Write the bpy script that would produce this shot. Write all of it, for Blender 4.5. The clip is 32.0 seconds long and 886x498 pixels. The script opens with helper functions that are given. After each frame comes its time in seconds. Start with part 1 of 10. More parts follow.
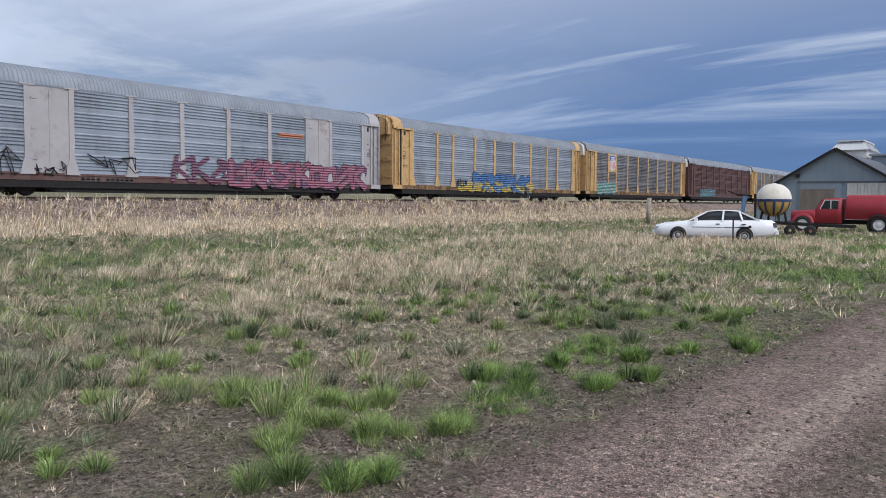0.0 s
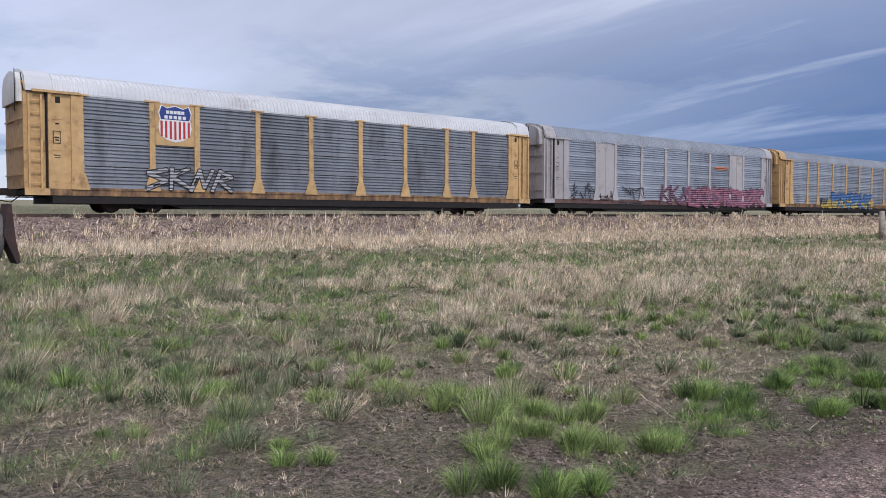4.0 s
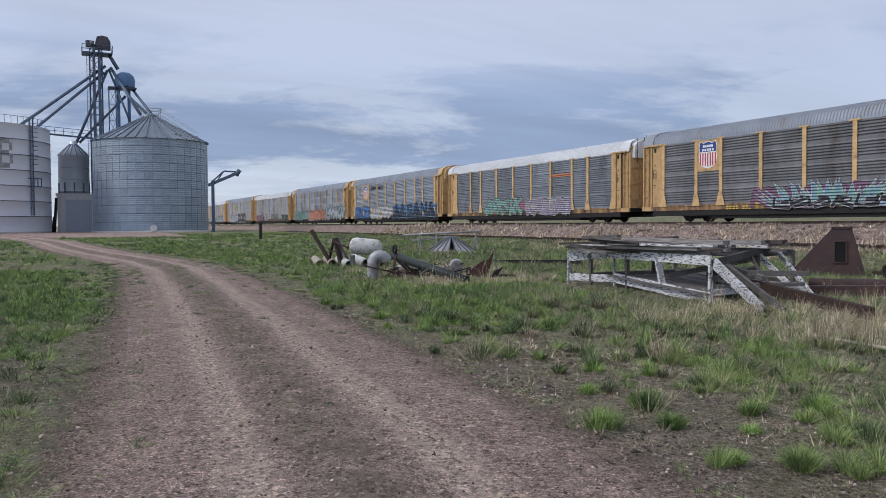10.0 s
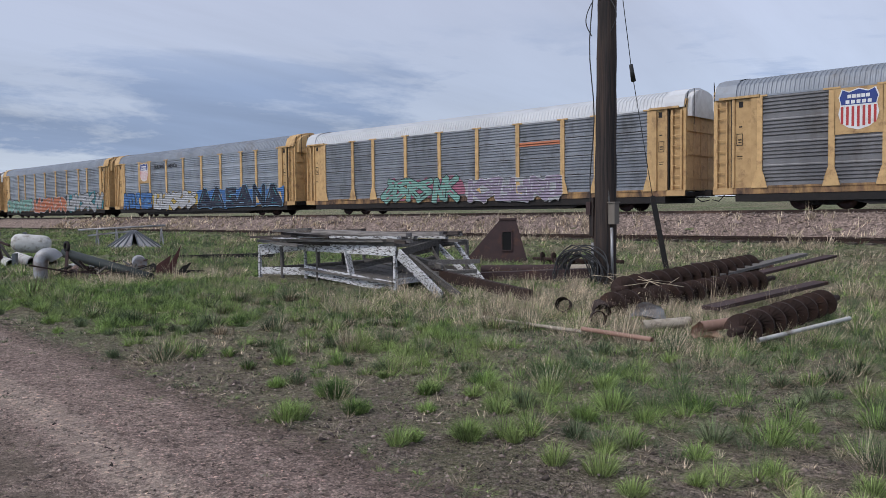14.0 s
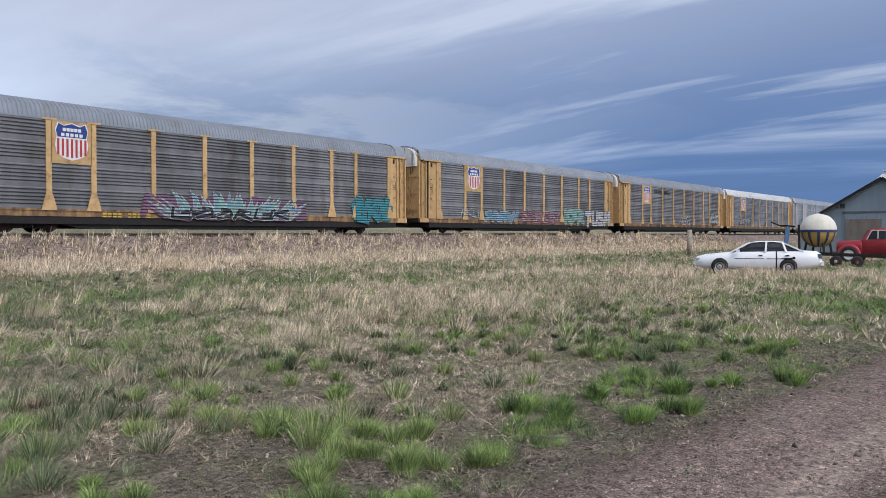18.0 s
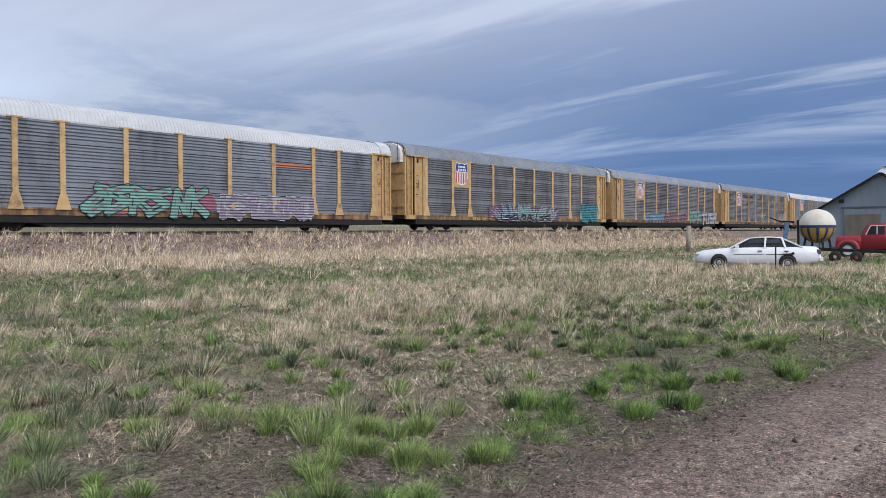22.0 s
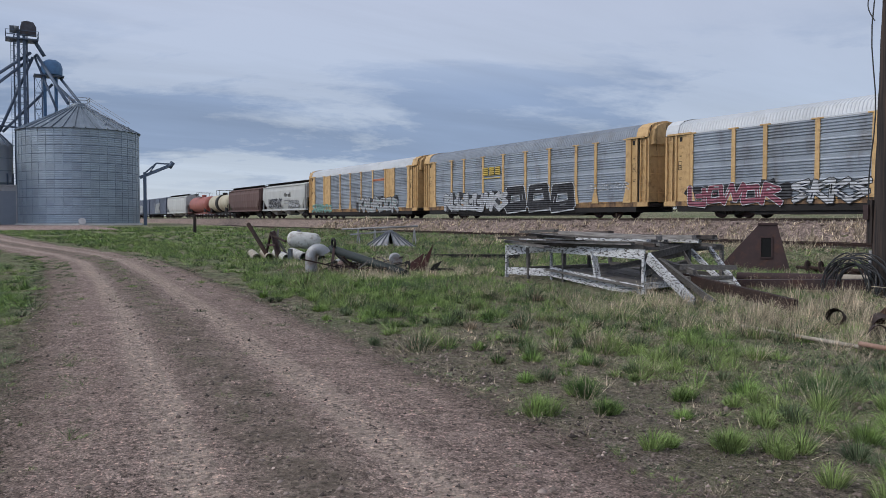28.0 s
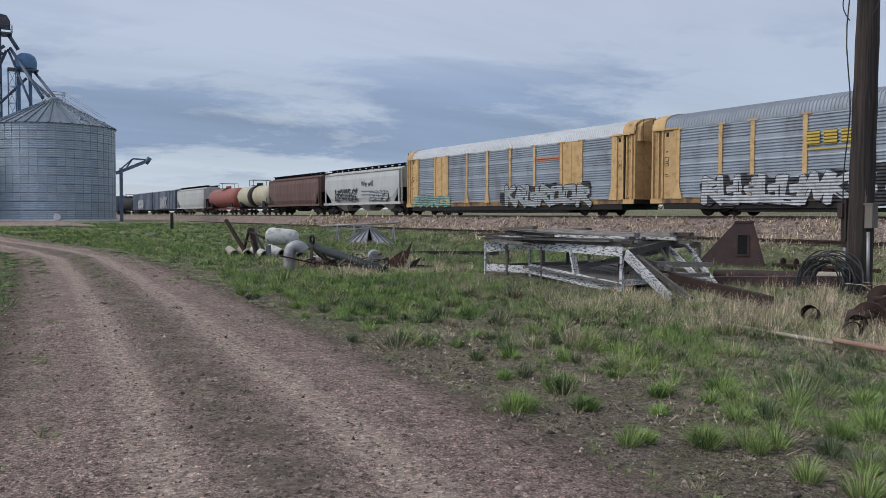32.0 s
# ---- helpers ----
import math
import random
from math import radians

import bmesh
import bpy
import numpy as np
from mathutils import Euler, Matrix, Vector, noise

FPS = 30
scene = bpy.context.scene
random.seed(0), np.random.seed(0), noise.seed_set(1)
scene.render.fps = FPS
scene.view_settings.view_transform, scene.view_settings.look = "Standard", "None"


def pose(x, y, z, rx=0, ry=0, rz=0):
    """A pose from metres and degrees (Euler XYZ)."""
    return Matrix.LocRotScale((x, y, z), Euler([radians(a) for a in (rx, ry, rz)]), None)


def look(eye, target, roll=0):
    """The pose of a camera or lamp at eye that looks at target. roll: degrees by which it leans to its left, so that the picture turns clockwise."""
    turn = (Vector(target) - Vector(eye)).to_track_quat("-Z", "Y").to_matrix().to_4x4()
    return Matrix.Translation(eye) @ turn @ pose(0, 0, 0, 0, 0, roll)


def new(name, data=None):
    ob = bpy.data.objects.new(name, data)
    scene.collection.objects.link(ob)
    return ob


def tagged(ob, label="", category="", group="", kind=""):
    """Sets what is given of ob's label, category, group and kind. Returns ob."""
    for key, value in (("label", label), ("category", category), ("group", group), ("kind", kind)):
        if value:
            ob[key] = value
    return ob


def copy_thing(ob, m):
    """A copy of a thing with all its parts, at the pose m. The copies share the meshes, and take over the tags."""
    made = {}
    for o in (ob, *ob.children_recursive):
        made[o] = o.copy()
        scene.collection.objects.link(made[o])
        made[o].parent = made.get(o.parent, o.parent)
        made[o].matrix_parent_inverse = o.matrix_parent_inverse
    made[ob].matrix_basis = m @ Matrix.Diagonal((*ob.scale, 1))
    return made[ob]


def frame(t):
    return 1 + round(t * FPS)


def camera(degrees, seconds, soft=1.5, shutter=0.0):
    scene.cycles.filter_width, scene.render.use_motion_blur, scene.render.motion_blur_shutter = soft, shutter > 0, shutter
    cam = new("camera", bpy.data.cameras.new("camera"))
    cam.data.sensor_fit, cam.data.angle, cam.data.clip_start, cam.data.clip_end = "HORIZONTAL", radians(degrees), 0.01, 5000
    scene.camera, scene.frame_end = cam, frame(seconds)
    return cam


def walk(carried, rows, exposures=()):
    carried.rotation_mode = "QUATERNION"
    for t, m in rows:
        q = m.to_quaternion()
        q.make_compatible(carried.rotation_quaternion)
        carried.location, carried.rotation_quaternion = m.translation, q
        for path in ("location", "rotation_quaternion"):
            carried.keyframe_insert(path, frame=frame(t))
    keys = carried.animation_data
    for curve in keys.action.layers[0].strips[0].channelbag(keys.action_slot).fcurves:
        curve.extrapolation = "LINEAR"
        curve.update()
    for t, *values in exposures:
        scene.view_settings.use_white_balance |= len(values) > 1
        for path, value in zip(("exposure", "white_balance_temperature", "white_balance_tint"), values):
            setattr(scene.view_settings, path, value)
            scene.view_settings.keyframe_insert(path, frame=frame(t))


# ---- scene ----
cam = camera(57.77, 32.0, soft=0.65)
# seconds, eye x y z, yaw, pitch, roll
PATH = [
    (0, 0.187, 0.036, 1.671, -54.20, -3.40, -0.49),
    (0.5, 0.178, 0.036, 1.686, -53.90, -3.23, -0.62),
    (1, 0.179, 0.028, 1.680, -53.50, -2.79, -0.35),
    (1.5, 0.182, 0.040, 1.681, -53.19, -2.48, -0.27),
    (2, 0.177, 0.032, 1.683, -52.88, -2.34, -0.11),
    (2.5, 0.180, 0.035, 1.672, -52.73, -2.34, -0.09),
    (4.5, 0.081, 0.112, 1.623, -24.06, -2.25, -0.14),
    (5, -0.018, 0.147, 1.654, 0.80, -2.16, 0.50),
    (5.4, -0.081, 0.107, 1.653, 16.06, -1.90, 0.13),
    (6, -0.126, 0.031, 1.665, 40.72, -1.62, 0.23),
    (6.5, -0.146, -0.018, 1.665, 52.28, -0.90, 0.04),
    (7, -0.197, -0.014, 1.660, 62.09, -0.41, 0.07),
    (7.5, -0.206, 0.005, 1.654, 64.62, -0.28, 0.60),
    (8, -0.204, 0.000, 1.653, 64.35, -0.42, 0.75),
    (8.5, -0.214, 0.001, 1.655, 64.49, -0.78, 0.78),
    (9, -0.214, -0.006, 1.650, 64.53, -0.96, 0.47),
    (9.5, -0.222, -0.001, 1.649, 64.66, -1.41, 0.23),
    (10, -0.216, 0.007, 1.650, 64.64, -1.82, 0.36),
    (10.5, -0.228, 0.007, 1.647, 64.88, -2.19, 0.38),
    (11, -0.200, -0.007, 1.655, 64.96, -2.28, 0.40),
    (11.5, -0.154, -0.026, 1.671, 60.57, -2.50, 0.24),
    (12, -0.131, 0.001, 1.671, 51.10, -2.70, 0.03),
    (12.5, -0.116, 0.006, 1.671, 48.89, -2.83, 0.27),
    (13, -0.116, 0.013, 1.668, 49.50, -2.88, 0.62),
    (13.5, -0.108, 0.009, 1.672, 49.85, -2.95, 0.83),
    (15.5, 0.005, 0.119, 1.678, -7.73, -0.27, 0.42),
    (16, 0.063, 0.188, 1.644, -17.32, -0.07, 0.31),
    (16.5, 0.131, 0.149, 1.633, -31.24, -0.31, 0.12),
    (17, 0.154, 0.043, 1.659, -42.62, -0.61, 0.15),
    (17.5, 0.170, -0.000, 1.648, -48.58, -0.76, 0.14),
    (18, 0.186, 0.009, 1.643, -51.48, -0.98, -0.01),
    (18.5, 0.191, 0.019, 1.638, -52.43, -1.20, -0.09),
    (19, 0.190, 0.024, 1.657, -53.03, -1.31, -0.38),
    (19.5, 0.178, 0.005, 1.635, -52.60, -1.10, 0.10),
    (20, 0.172, 0.000, 1.642, -52.37, -1.06, 0.28),
    (20.5, 0.174, 0.004, 1.650, -51.92, -1.17, 0.29),
    (21, 0.174, 0.005, 1.649, -51.59, -1.24, 0.25),
    (21.5, 0.177, 0.015, 1.642, -51.61, -1.18, 0.13),
    (22, 0.167, 0.008, 1.646, -51.54, -1.20, 0.22),
    (22.5, 0.159, 0.012, 1.648, -51.20, -1.22, 0.15),
    (23, 0.149, 0.008, 1.655, -49.40, -1.25, 0.09),
    (23.5, 0.075, 0.118, 1.649, -37.16, -0.79, -0.30),
    (24, -0.002, 0.141, 1.672, -13.85, -0.20, -0.36),
    (24.4, -0.036, 0.138, 1.655, 2.65, 0.20, 0.35),
    (25, -0.092, 0.076, 1.660, 30.03, 0.20, 0.62),
    (25.5, -0.173, 0.065, 1.634, 46.70, 0.02, 0.67),
    (26, -0.177, 0.006, 1.641, 55.13, -0.36, 0.63),
    (26.5, -0.177, 0.009, 1.646, 58.96, -0.83, 0.86),
    (28.5, -0.187, -0.051, 1.597, 60.06, -2.33, -0.21),
    (29, -0.186, -0.043, 1.604, 59.51, -2.54, 0.00),
    (29.5, -0.200, -0.038, 1.597, 59.48, -2.55, 0.08),
    (30, -0.179, -0.043, 1.604, 59.44, -2.46, 0.00),
    (30.5, -0.164, -0.049, 1.599, 59.31, -2.40, -0.23),
    (31, -0.153, -0.047, 1.604, 59.12, -2.39, -0.12),
    (31.5, -0.169, -0.047, 1.599, 58.86, -2.32, -0.35),
    (32, -0.200, -0.022, 1.598, 58.78, -2.36, -0.21),
]
walk(cam, [(t, pose(x, y, z, 90 + p, r, a)) for t, x, y, z, a, p, r in PATH],
     [(0, 0.0, 6500, 10.0), (2.5, 0.0, 6500, 10.0), (4.5, -0.12, 6450, 17.0), (5.4, -0.27, 6380, 19.0), (6, -0.25, 6320, 20.0), (7, -0.1, 6450, 11.0), (9, -0.05, 6462, 11.7), (11, -0.1, 6490, 11), (13, -0.15, 6500, 10.5), (15.5, -0.17, 6500, 14.0), (17, -0.05, 6500, 11.0), (19, 0.0, 6500, 11.0), (23, 0.0, 6500, 11.0), (24, -0.3, 6430, 14.5), (25, -0.45, 6330, 20.0), (26, -0.3, 6400, 15.0), (28.5, -0.2, 6500, 9.0), (32, -0.2, 6550, 8.0)])

# ---- sky, sun ----
RAIL = 1.65          # top of rail of the main line
TRACK = 35.6         # middle of the main line
SIDING = 31.0        # middle of the siding


def node(tree, kind, x=0, **sets):
    n = tree.nodes.new(kind)
    for key, value in sets.items():
        if key == "op":
            n.operation = value
        elif key == "blend":
            n.blend_type = value
        else:
            n.inputs[key.replace("_", " ")].default_value = value
    return n


def ramp(tree, source, stops):
    n = tree.nodes.new("ShaderNodeValToRGB")
    e = n.color_ramp.elements
    while len(e) < len(stops):
        e.new(0.5)
    for k, (at, c) in enumerate(stops):
        e[k].position = at
        e[k].color = (c, c, c, 1) if isinstance(c, (int, float)) else (*c, 1)
    tree.links.new(source, n.inputs[0])
    return n.outputs[0]


def blend(tree, fac, a, b, kind="MIX"):
    n = tree.nodes.new("ShaderNodeMix")
    n.data_type, n.blend_type = "RGBA", kind
    for slot, v in ((0, fac), (6, a), (7, b)):
        if isinstance(v, (int, float)):
            n.inputs[slot].default_value = v
        elif isinstance(v, tuple):
            n.inputs[slot].default_value = (*v, 1)
        else:
            tree.links.new(v, n.inputs[slot])
    return n.outputs[2]


def calc(tree, op, a, b=0.0, clamp=False):
    n = tree.nodes.new("ShaderNodeMath")
    n.operation, n.use_clamp = op, clamp
    for slot, v in ((0, a), (1, b)):
        if isinstance(v, (int, float)):
            n.inputs[slot].default_value = v
        else:
            tree.links.new(v, n.inputs[slot])
    return n.outputs[0]


def make_world():
    w = bpy.data.worlds.new("stormy_sky")
    scene.world = w
    w.use_nodes = True
    tr = w.node_tree
    tr.nodes.clear()
    out = tr.nodes.new("ShaderNodeOutputWorld")
    bg = tr.nodes.new("ShaderNodeBackground")
    tr.links.new(bg.outputs[0], out.inputs[0])
    sky = tr.nodes.new("ShaderNodeTexSky")
    sky.sky_type, sky.sun_disc = "NISHITA", False
    sky.sun_elevation, sky.sun_rotation = radians(44), radians(194)
    co = tr.nodes.new("ShaderNodeTexCoord").outputs["Generated"]
    sep = tr.nodes.new("ShaderNodeSeparateXYZ")
    tr.links.new(co, sep.inputs[0])
    X, Y, Z = sep.outputs
    up = calc(tr, "MAXIMUM", Z, 0.0)
    # clouds lie on a flat layer: project the direction on it
    flat = calc(tr, "ADD", up, 0.11)
    px, py = calc(tr, "DIVIDE", X, flat), calc(tr, "DIVIDE", Y, flat)
    comb = tr.nodes.new("ShaderNodeCombineXYZ")
    tr.links.new(px, comb.inputs[0]), tr.links.new(py, comb.inputs[1])
    mp = tr.nodes.new("ShaderNodeMapping")
    mp.inputs["Scale"].default_value = (0.50, 0.13, 1)
    tr.links.new(comb.outputs[0], mp.inputs[0])
    n1 = node(tr, "ShaderNodeTexNoise", Scale=1.6, Detail=10.0, Roughness=0.58, Distortion=0.4)
    tr.links.new(mp.outputs[0], n1.inputs["Vector"])
    mp2 = tr.nodes.new("ShaderNodeMapping")
    mp2.inputs["Location"].default_value = (3.1, 1.7, 0)
    mp2.inputs["Scale"].default_value = (0.42, 0.36, 1)
    tr.links.new(comb.outputs[0], mp2.inputs[0])
    n2 = node(tr, "ShaderNodeTexNoise", Scale=1.15, Detail=10.0, Roughness=0.63, Distortion=0.35)
    tr.links.new(mp2.outputs[0], n2.inputs["Vector"])
    # west, pale overcast: by height
    pale = ramp(tr, up, [(0.0, (0.68, 0.75, 0.84)), (0.05, (0.60, 0.69, 0.82)), (0.14, (0.51, 0.60, 0.77)), (0.30, (0.54, 0.60, 0.77)), (1.0, (0.58, 0.64, 0.78))])
    band = calc(tr, "MULTIPLY", ramp(tr, up, [(0.03, 0.0), (0.075, 1.0), (0.15, 0.9), (0.24, 0.0)]), ramp(tr, n2.outputs[0], [(0.475, 0.0), (0.545, 1.0)]))
    west = blend(tr, calc(tr, "MULTIPLY", band, 0.80), pale, (0.25, 0.355, 0.57))
    # east, a dark blue storm with pale streaks
    dark = ramp(tr, up, [(0.0, (0.085, 0.178, 0.385)), (0.08, (0.115, 0.222, 0.47)), (0.16, (0.165, 0.265, 0.50)), (0.28, (0.29, 0.385, 0.61)), (0.45, (0.48, 0.55, 0.72)), (1.0, (0.5, 0.56, 0.72))])
    streak = ramp(tr, n1.outputs[0], [(0.49, 0.0), (0.58, 1.0)])
    lift = ramp(tr, up, [(0.05, 0.0), (0.16, 1.0)])
    east = blend(tr, calc(tr, "MULTIPLY", calc(tr, "MULTIPLY", streak, lift), 0.80), dark, (0.60, 0.68, 0.82))
    side = calc(tr, "ADD", calc(tr, "MULTIPLY", X, 1.0), calc(tr, "MULTIPLY", Y, -0.12))
    side = calc(tr, "ADD", side, calc(tr, "MULTIPLY", calc(tr, "SUBTRACT", n1.outputs[0], 0.5), 0.55))
    side = calc(tr, "SUBTRACT", side, calc(tr, "MULTIPLY", up, 0.55))
    col = blend(tr, ramp(tr, side, [(0.34, 0.0), (0.80, 1.0)]), west, east)
    wisp = ramp(tr, n1.outputs[0], [(0.36, 0.86), (0.64, 1.12)])
    col = blend(tr, 1.0, col, wisp, "MULTIPLY")
    # the cloud is thin and bright to the south, where the sun stands
    south = calc(tr, "ADD", calc(tr, "MULTIPLY", ramp(tr, calc(tr, "MULTIPLY", Y, -1.0), [(0.0, 0.0), (0.7, 1.0)]), 0.95), 1.0)
    col = blend(tr, 1.0, col, south, "MULTIPLY")
    # and thinner again over the middle of the northern sky
    north = ramp(tr, calc(tr, "MULTIPLY", calc(tr, "SUBTRACT", 1.0, calc(tr, "ABSOLUTE", X)), calc(tr, "MAXIMUM", Y, 0.0)), [(0.40, 1.0), (0.80, 1.28)])
    col = blend(tr, 1.0, col, north, "MULTIPLY")
    faint = blend(tr, 1.0, sky.outputs[0], (0.07, 0.07, 0.07), "MULTIPLY")
    hazy = blend(tr, 0.94, faint, col)
    tr.links.new(hazy, bg.inputs[0])
    bg.inputs[1].default_value = 1.0


make_world()
sun = new("sun", bpy.data.lights.new("sun", "SUN"))
sun.data.energy, sun.data.angle, sun.data.color = 1.75, radians(12), (1.0, 0.95, 0.88)
sun.matrix_world = look((0, 0, 60), (9, 37, 24))

# ---- materials ----


def material(name, base, second=None, rough=0.7, metal=0.0, scale=3.0, mix=(0.35, 0.65), bump=0.0, bump_scale=60.0, dirt=None, dirt_scale=0.7, dirt_at=(0.55, 0.75), stretch=(1, 1, 1), island=0.0, shade=0.0, spec=0.4):
    """A painted, weathered or earthy surface: two tones by noise, stains at a larger scale, fine relief."""
    m = bpy.data.materials.new(name)
    m.use_nodes = True
    tr = m.node_tree
    bs = tr.nodes["Principled BSDF"]
    co = tr.nodes.new("ShaderNodeTexCoord").outputs["Object"]
    mp = tr.nodes.new("ShaderNodeMapping")
    mp.inputs["Scale"].default_value = stretch
    tr.links.new(co, mp.inputs[0])
    info = tr.nodes.new("ShaderNodeObjectInfo")
    shift = tr.nodes.new("ShaderNodeVectorMath")
    shift.operation = "ADD"
    rnd = calc(tr, "MULTIPLY", info.outputs["Random"], 37.0)
    tr.links.new(mp.outputs[0], shift.inputs[0])
    tr.links.new(rnd, shift.inputs[1])
    v = shift.outputs[0]
    n1 = node(tr, "ShaderNodeTexNoise", Scale=scale, Detail=6.0, Roughness=0.6)
    tr.links.new(v, n1.inputs["Vector"])
    second = second or tuple(c * 0.8 for c in base)
    col = blend(tr, ramp(tr, n1.outputs[0], [(mix[0], 0.0), (mix[1], 1.0)]), base, second)
    n2 = node(tr, "ShaderNodeTexNoise", Scale=dirt_scale, Detail=8.0, Roughness=0.68)
    tr.links.new(v, n2.inputs["Vector"])
    if dirt:
        col = blend(tr, ramp(tr, n2.outputs[0], [(dirt_at[0], 0.0), (dirt_at[1], 1.0)]), col, dirt)
    if island:
        geo = tr.nodes.new("ShaderNodeNewGeometry")
        k = calc(tr, "ADD", calc(tr, "MULTIPLY", geo.outputs["Random Per Island"], 2 * island), 1 - island)
        col = blend(tr, 1.0, col, k, "MULTIPLY")
    if shade:
        k = calc(tr, "ADD", calc(tr, "MULTIPLY", info.outputs["Random"], 2 * shade), 1 - shade)
        col = blend(tr, 1.0, col, k, "MULTIPLY")
    tr.links.new(col, bs.inputs["Base Color"])
    bs.inputs["Metallic"].default_value = metal
    bs.inputs["Specular IOR Level"].default_value = spec
    r = calc(tr, "ADD", calc(tr, "MULTIPLY", n2.outputs[0], 0.3), rough - 0.15, True)
    tr.links.new(r, bs.inputs["Roughness"])
    if bump:
        n3 = node(tr, "ShaderNodeTexNoise", Scale=bump_scale, Detail=4.0)
        tr.links.new(v, n3.inputs["Vector"])
        bp = node(tr, "ShaderNodeBump", Strength=bump, Distance=0.02)
        tr.links.new(n3.outputs[0], bp.inputs["Height"])
        tr.links.new(bp.outputs[0], bs.inputs["Normal"])
    return m


YELLOW = material("rail_yellow", (0.575, 0.375, 0.172), (0.47, 0.295, 0.13), 0.6, dirt=(0.17, 0.085, 0.045), dirt_scale=2.2, dirt_at=(0.53, 0.78), bump=0.15, shade=0.10)
SILL = material("rust_streaked_yellow_sill", (0.42, 0.25, 0.10), (0.20, 0.11, 0.06), 0.7, 0.0, 2.5, dirt=(0.055, 0.035, 0.028), dirt_scale=1.6, dirt_at=(0.40, 0.62), stretch=(1, 1, 0.4))
SIDE = material("weathered_side_steel", (0.238, 0.234, 0.236), (0.150, 0.148, 0.153), 0.55, 0.3, 0.8, dirt=(0.11, 0.095, 0.085), dirt_scale=0.9, dirt_at=(0.50, 0.72), stretch=(1, 1, 0.35), shade=0.18)
SIDE_NEW = material("galvanised_side_steel", (0.375, 0.405, 0.445), (0.295, 0.322, 0.362), 0.48, 0.42, 0.8, dirt=(0.22, 0.21, 0.20), dirt_scale=0.8, stretch=(1, 1, 0.4), shade=0.12)
SIDE_MID = material("dull_blue_grey_side_steel", (0.30, 0.315, 0.34), (0.215, 0.228, 0.25), 0.5, 0.4, 0.8, dirt=(0.10, 0.098, 0.10), dirt_scale=0.9, dirt_at=(0.50, 0.74), stretch=(1, 1, 0.35), shade=0.1)
ROOF = material("grey_roof_steel", (0.275, 0.30, 0.335), (0.215, 0.238, 0.27), 0.55, 0.2, 0.6, dirt=(0.20, 0.19, 0.185), dirt_scale=0.5, shade=0.08)
ROOF_WHITE = material("white_roof_paint", (0.60, 0.61, 0.62), (0.50, 0.51, 0.52), 0.6, 0.0, 0.6, dirt=(0.34, 0.33, 0.32), dirt_scale=0.9, dirt_at=(0.56, 0.85), stretch=(0.5, 1, 1))
WHITE = material("weathered_white_paint", (0.72, 0.71, 0.69), (0.62, 0.60, 0.58), 0.6, dirt=(0.38, 0.32, 0.26), dirt_scale=1.1, dirt_at=(0.58, 0.8), bump=0.1)
SILVER = material("silver_grey_paint", (0.44, 0.41, 0.41), (0.37, 0.35, 0.35), 0.6, 0.1, 0.9, dirt=(0.25, 0.20, 0.17), dirt_scale=1.0, shade=0.06)
MAROON = material("faded_maroon_paint", (0.12, 0.055, 0.05), (0.085, 0.042, 0.040), 0.65, 0.0, 0.8, dirt=(0.17, 0.12, 0.10), dirt_scale=0.8)
BLACK = material("grimy_black_steel", (0.018, 0.017, 0.017), (0.028, 0.024, 0.022), 0.75, 0.1, 4.0, dirt=(0.05, 0.036, 0.028), dirt_scale=2.0, dirt_at=(0.58, 0.78), spec=0.25)
RUST = material("rust", (0.048, 0.026, 0.020), (0.026, 0.016, 0.013), 0.85, 0.1, 5.0, dirt=(0.09, 0.042, 0.024), dirt_scale=2.5, bump=0.4, bump_scale=40)
RUST_BROWN = material("rusty_brown_plate", (0.062, 0.036, 0.034), (0.045, 0.028, 0.027), 0.8, 0.1, 3.0, dirt=(0.12, 0.055, 0.035), dirt_scale=1.2, bump=0.2)
ZINC = material("galvanised_steel", (0.56, 0.56, 0.56), (0.33, 0.325, 0.32), 0.52, 0.45, 1.6, mix=(0.40, 0.62), stretch=(0.9, 1, 0.8), bump=0.22, bump_scale=7)
zt = ZINC.node_tree
z_bs = zt.nodes["Principled BSDF"]
z_bs.inputs["Metallic"].default_value = 0.4
z_co = zt.nodes["Texture Coordinate"].outputs["Object"]
z_along = zt.nodes.new("ShaderNodeMapping")
z_along.inputs["Scale"].default_value = (1.3, 1.0, 1.0)
zt.links.new(z_co, z_along.inputs[0])
z_fine, z_big, z_flake, z_moss = node(zt, "ShaderNodeTexNoise", Scale=14.0, Detail=9.0, Roughness=0.75), node(zt, "ShaderNodeTexNoise", Scale=1.1, Detail=7.0, Roughness=0.6), node(zt, "ShaderNodeTexNoise", Scale=6.5, Detail=10.0, Roughness=0.75, Distortion=0.3), node(zt, "ShaderNodeTexNoise", Scale=1.7, Detail=8.0, Roughness=0.7)
for z_n in (z_fine, z_flake):
    zt.links.new(z_along.outputs[0], z_n.inputs["Vector"])
for z_n in (z_big, z_moss):
    zt.links.new(z_co, z_n.inputs["Vector"])
z_col = z_bs.inputs["Base Color"].links[0].from_socket
z_col = blend(zt, 1.0, z_col, ramp(zt, z_fine.outputs[0], [(0.36, 0.55), (0.50, 1.0), (0.66, 1.25)]), "MULTIPLY")
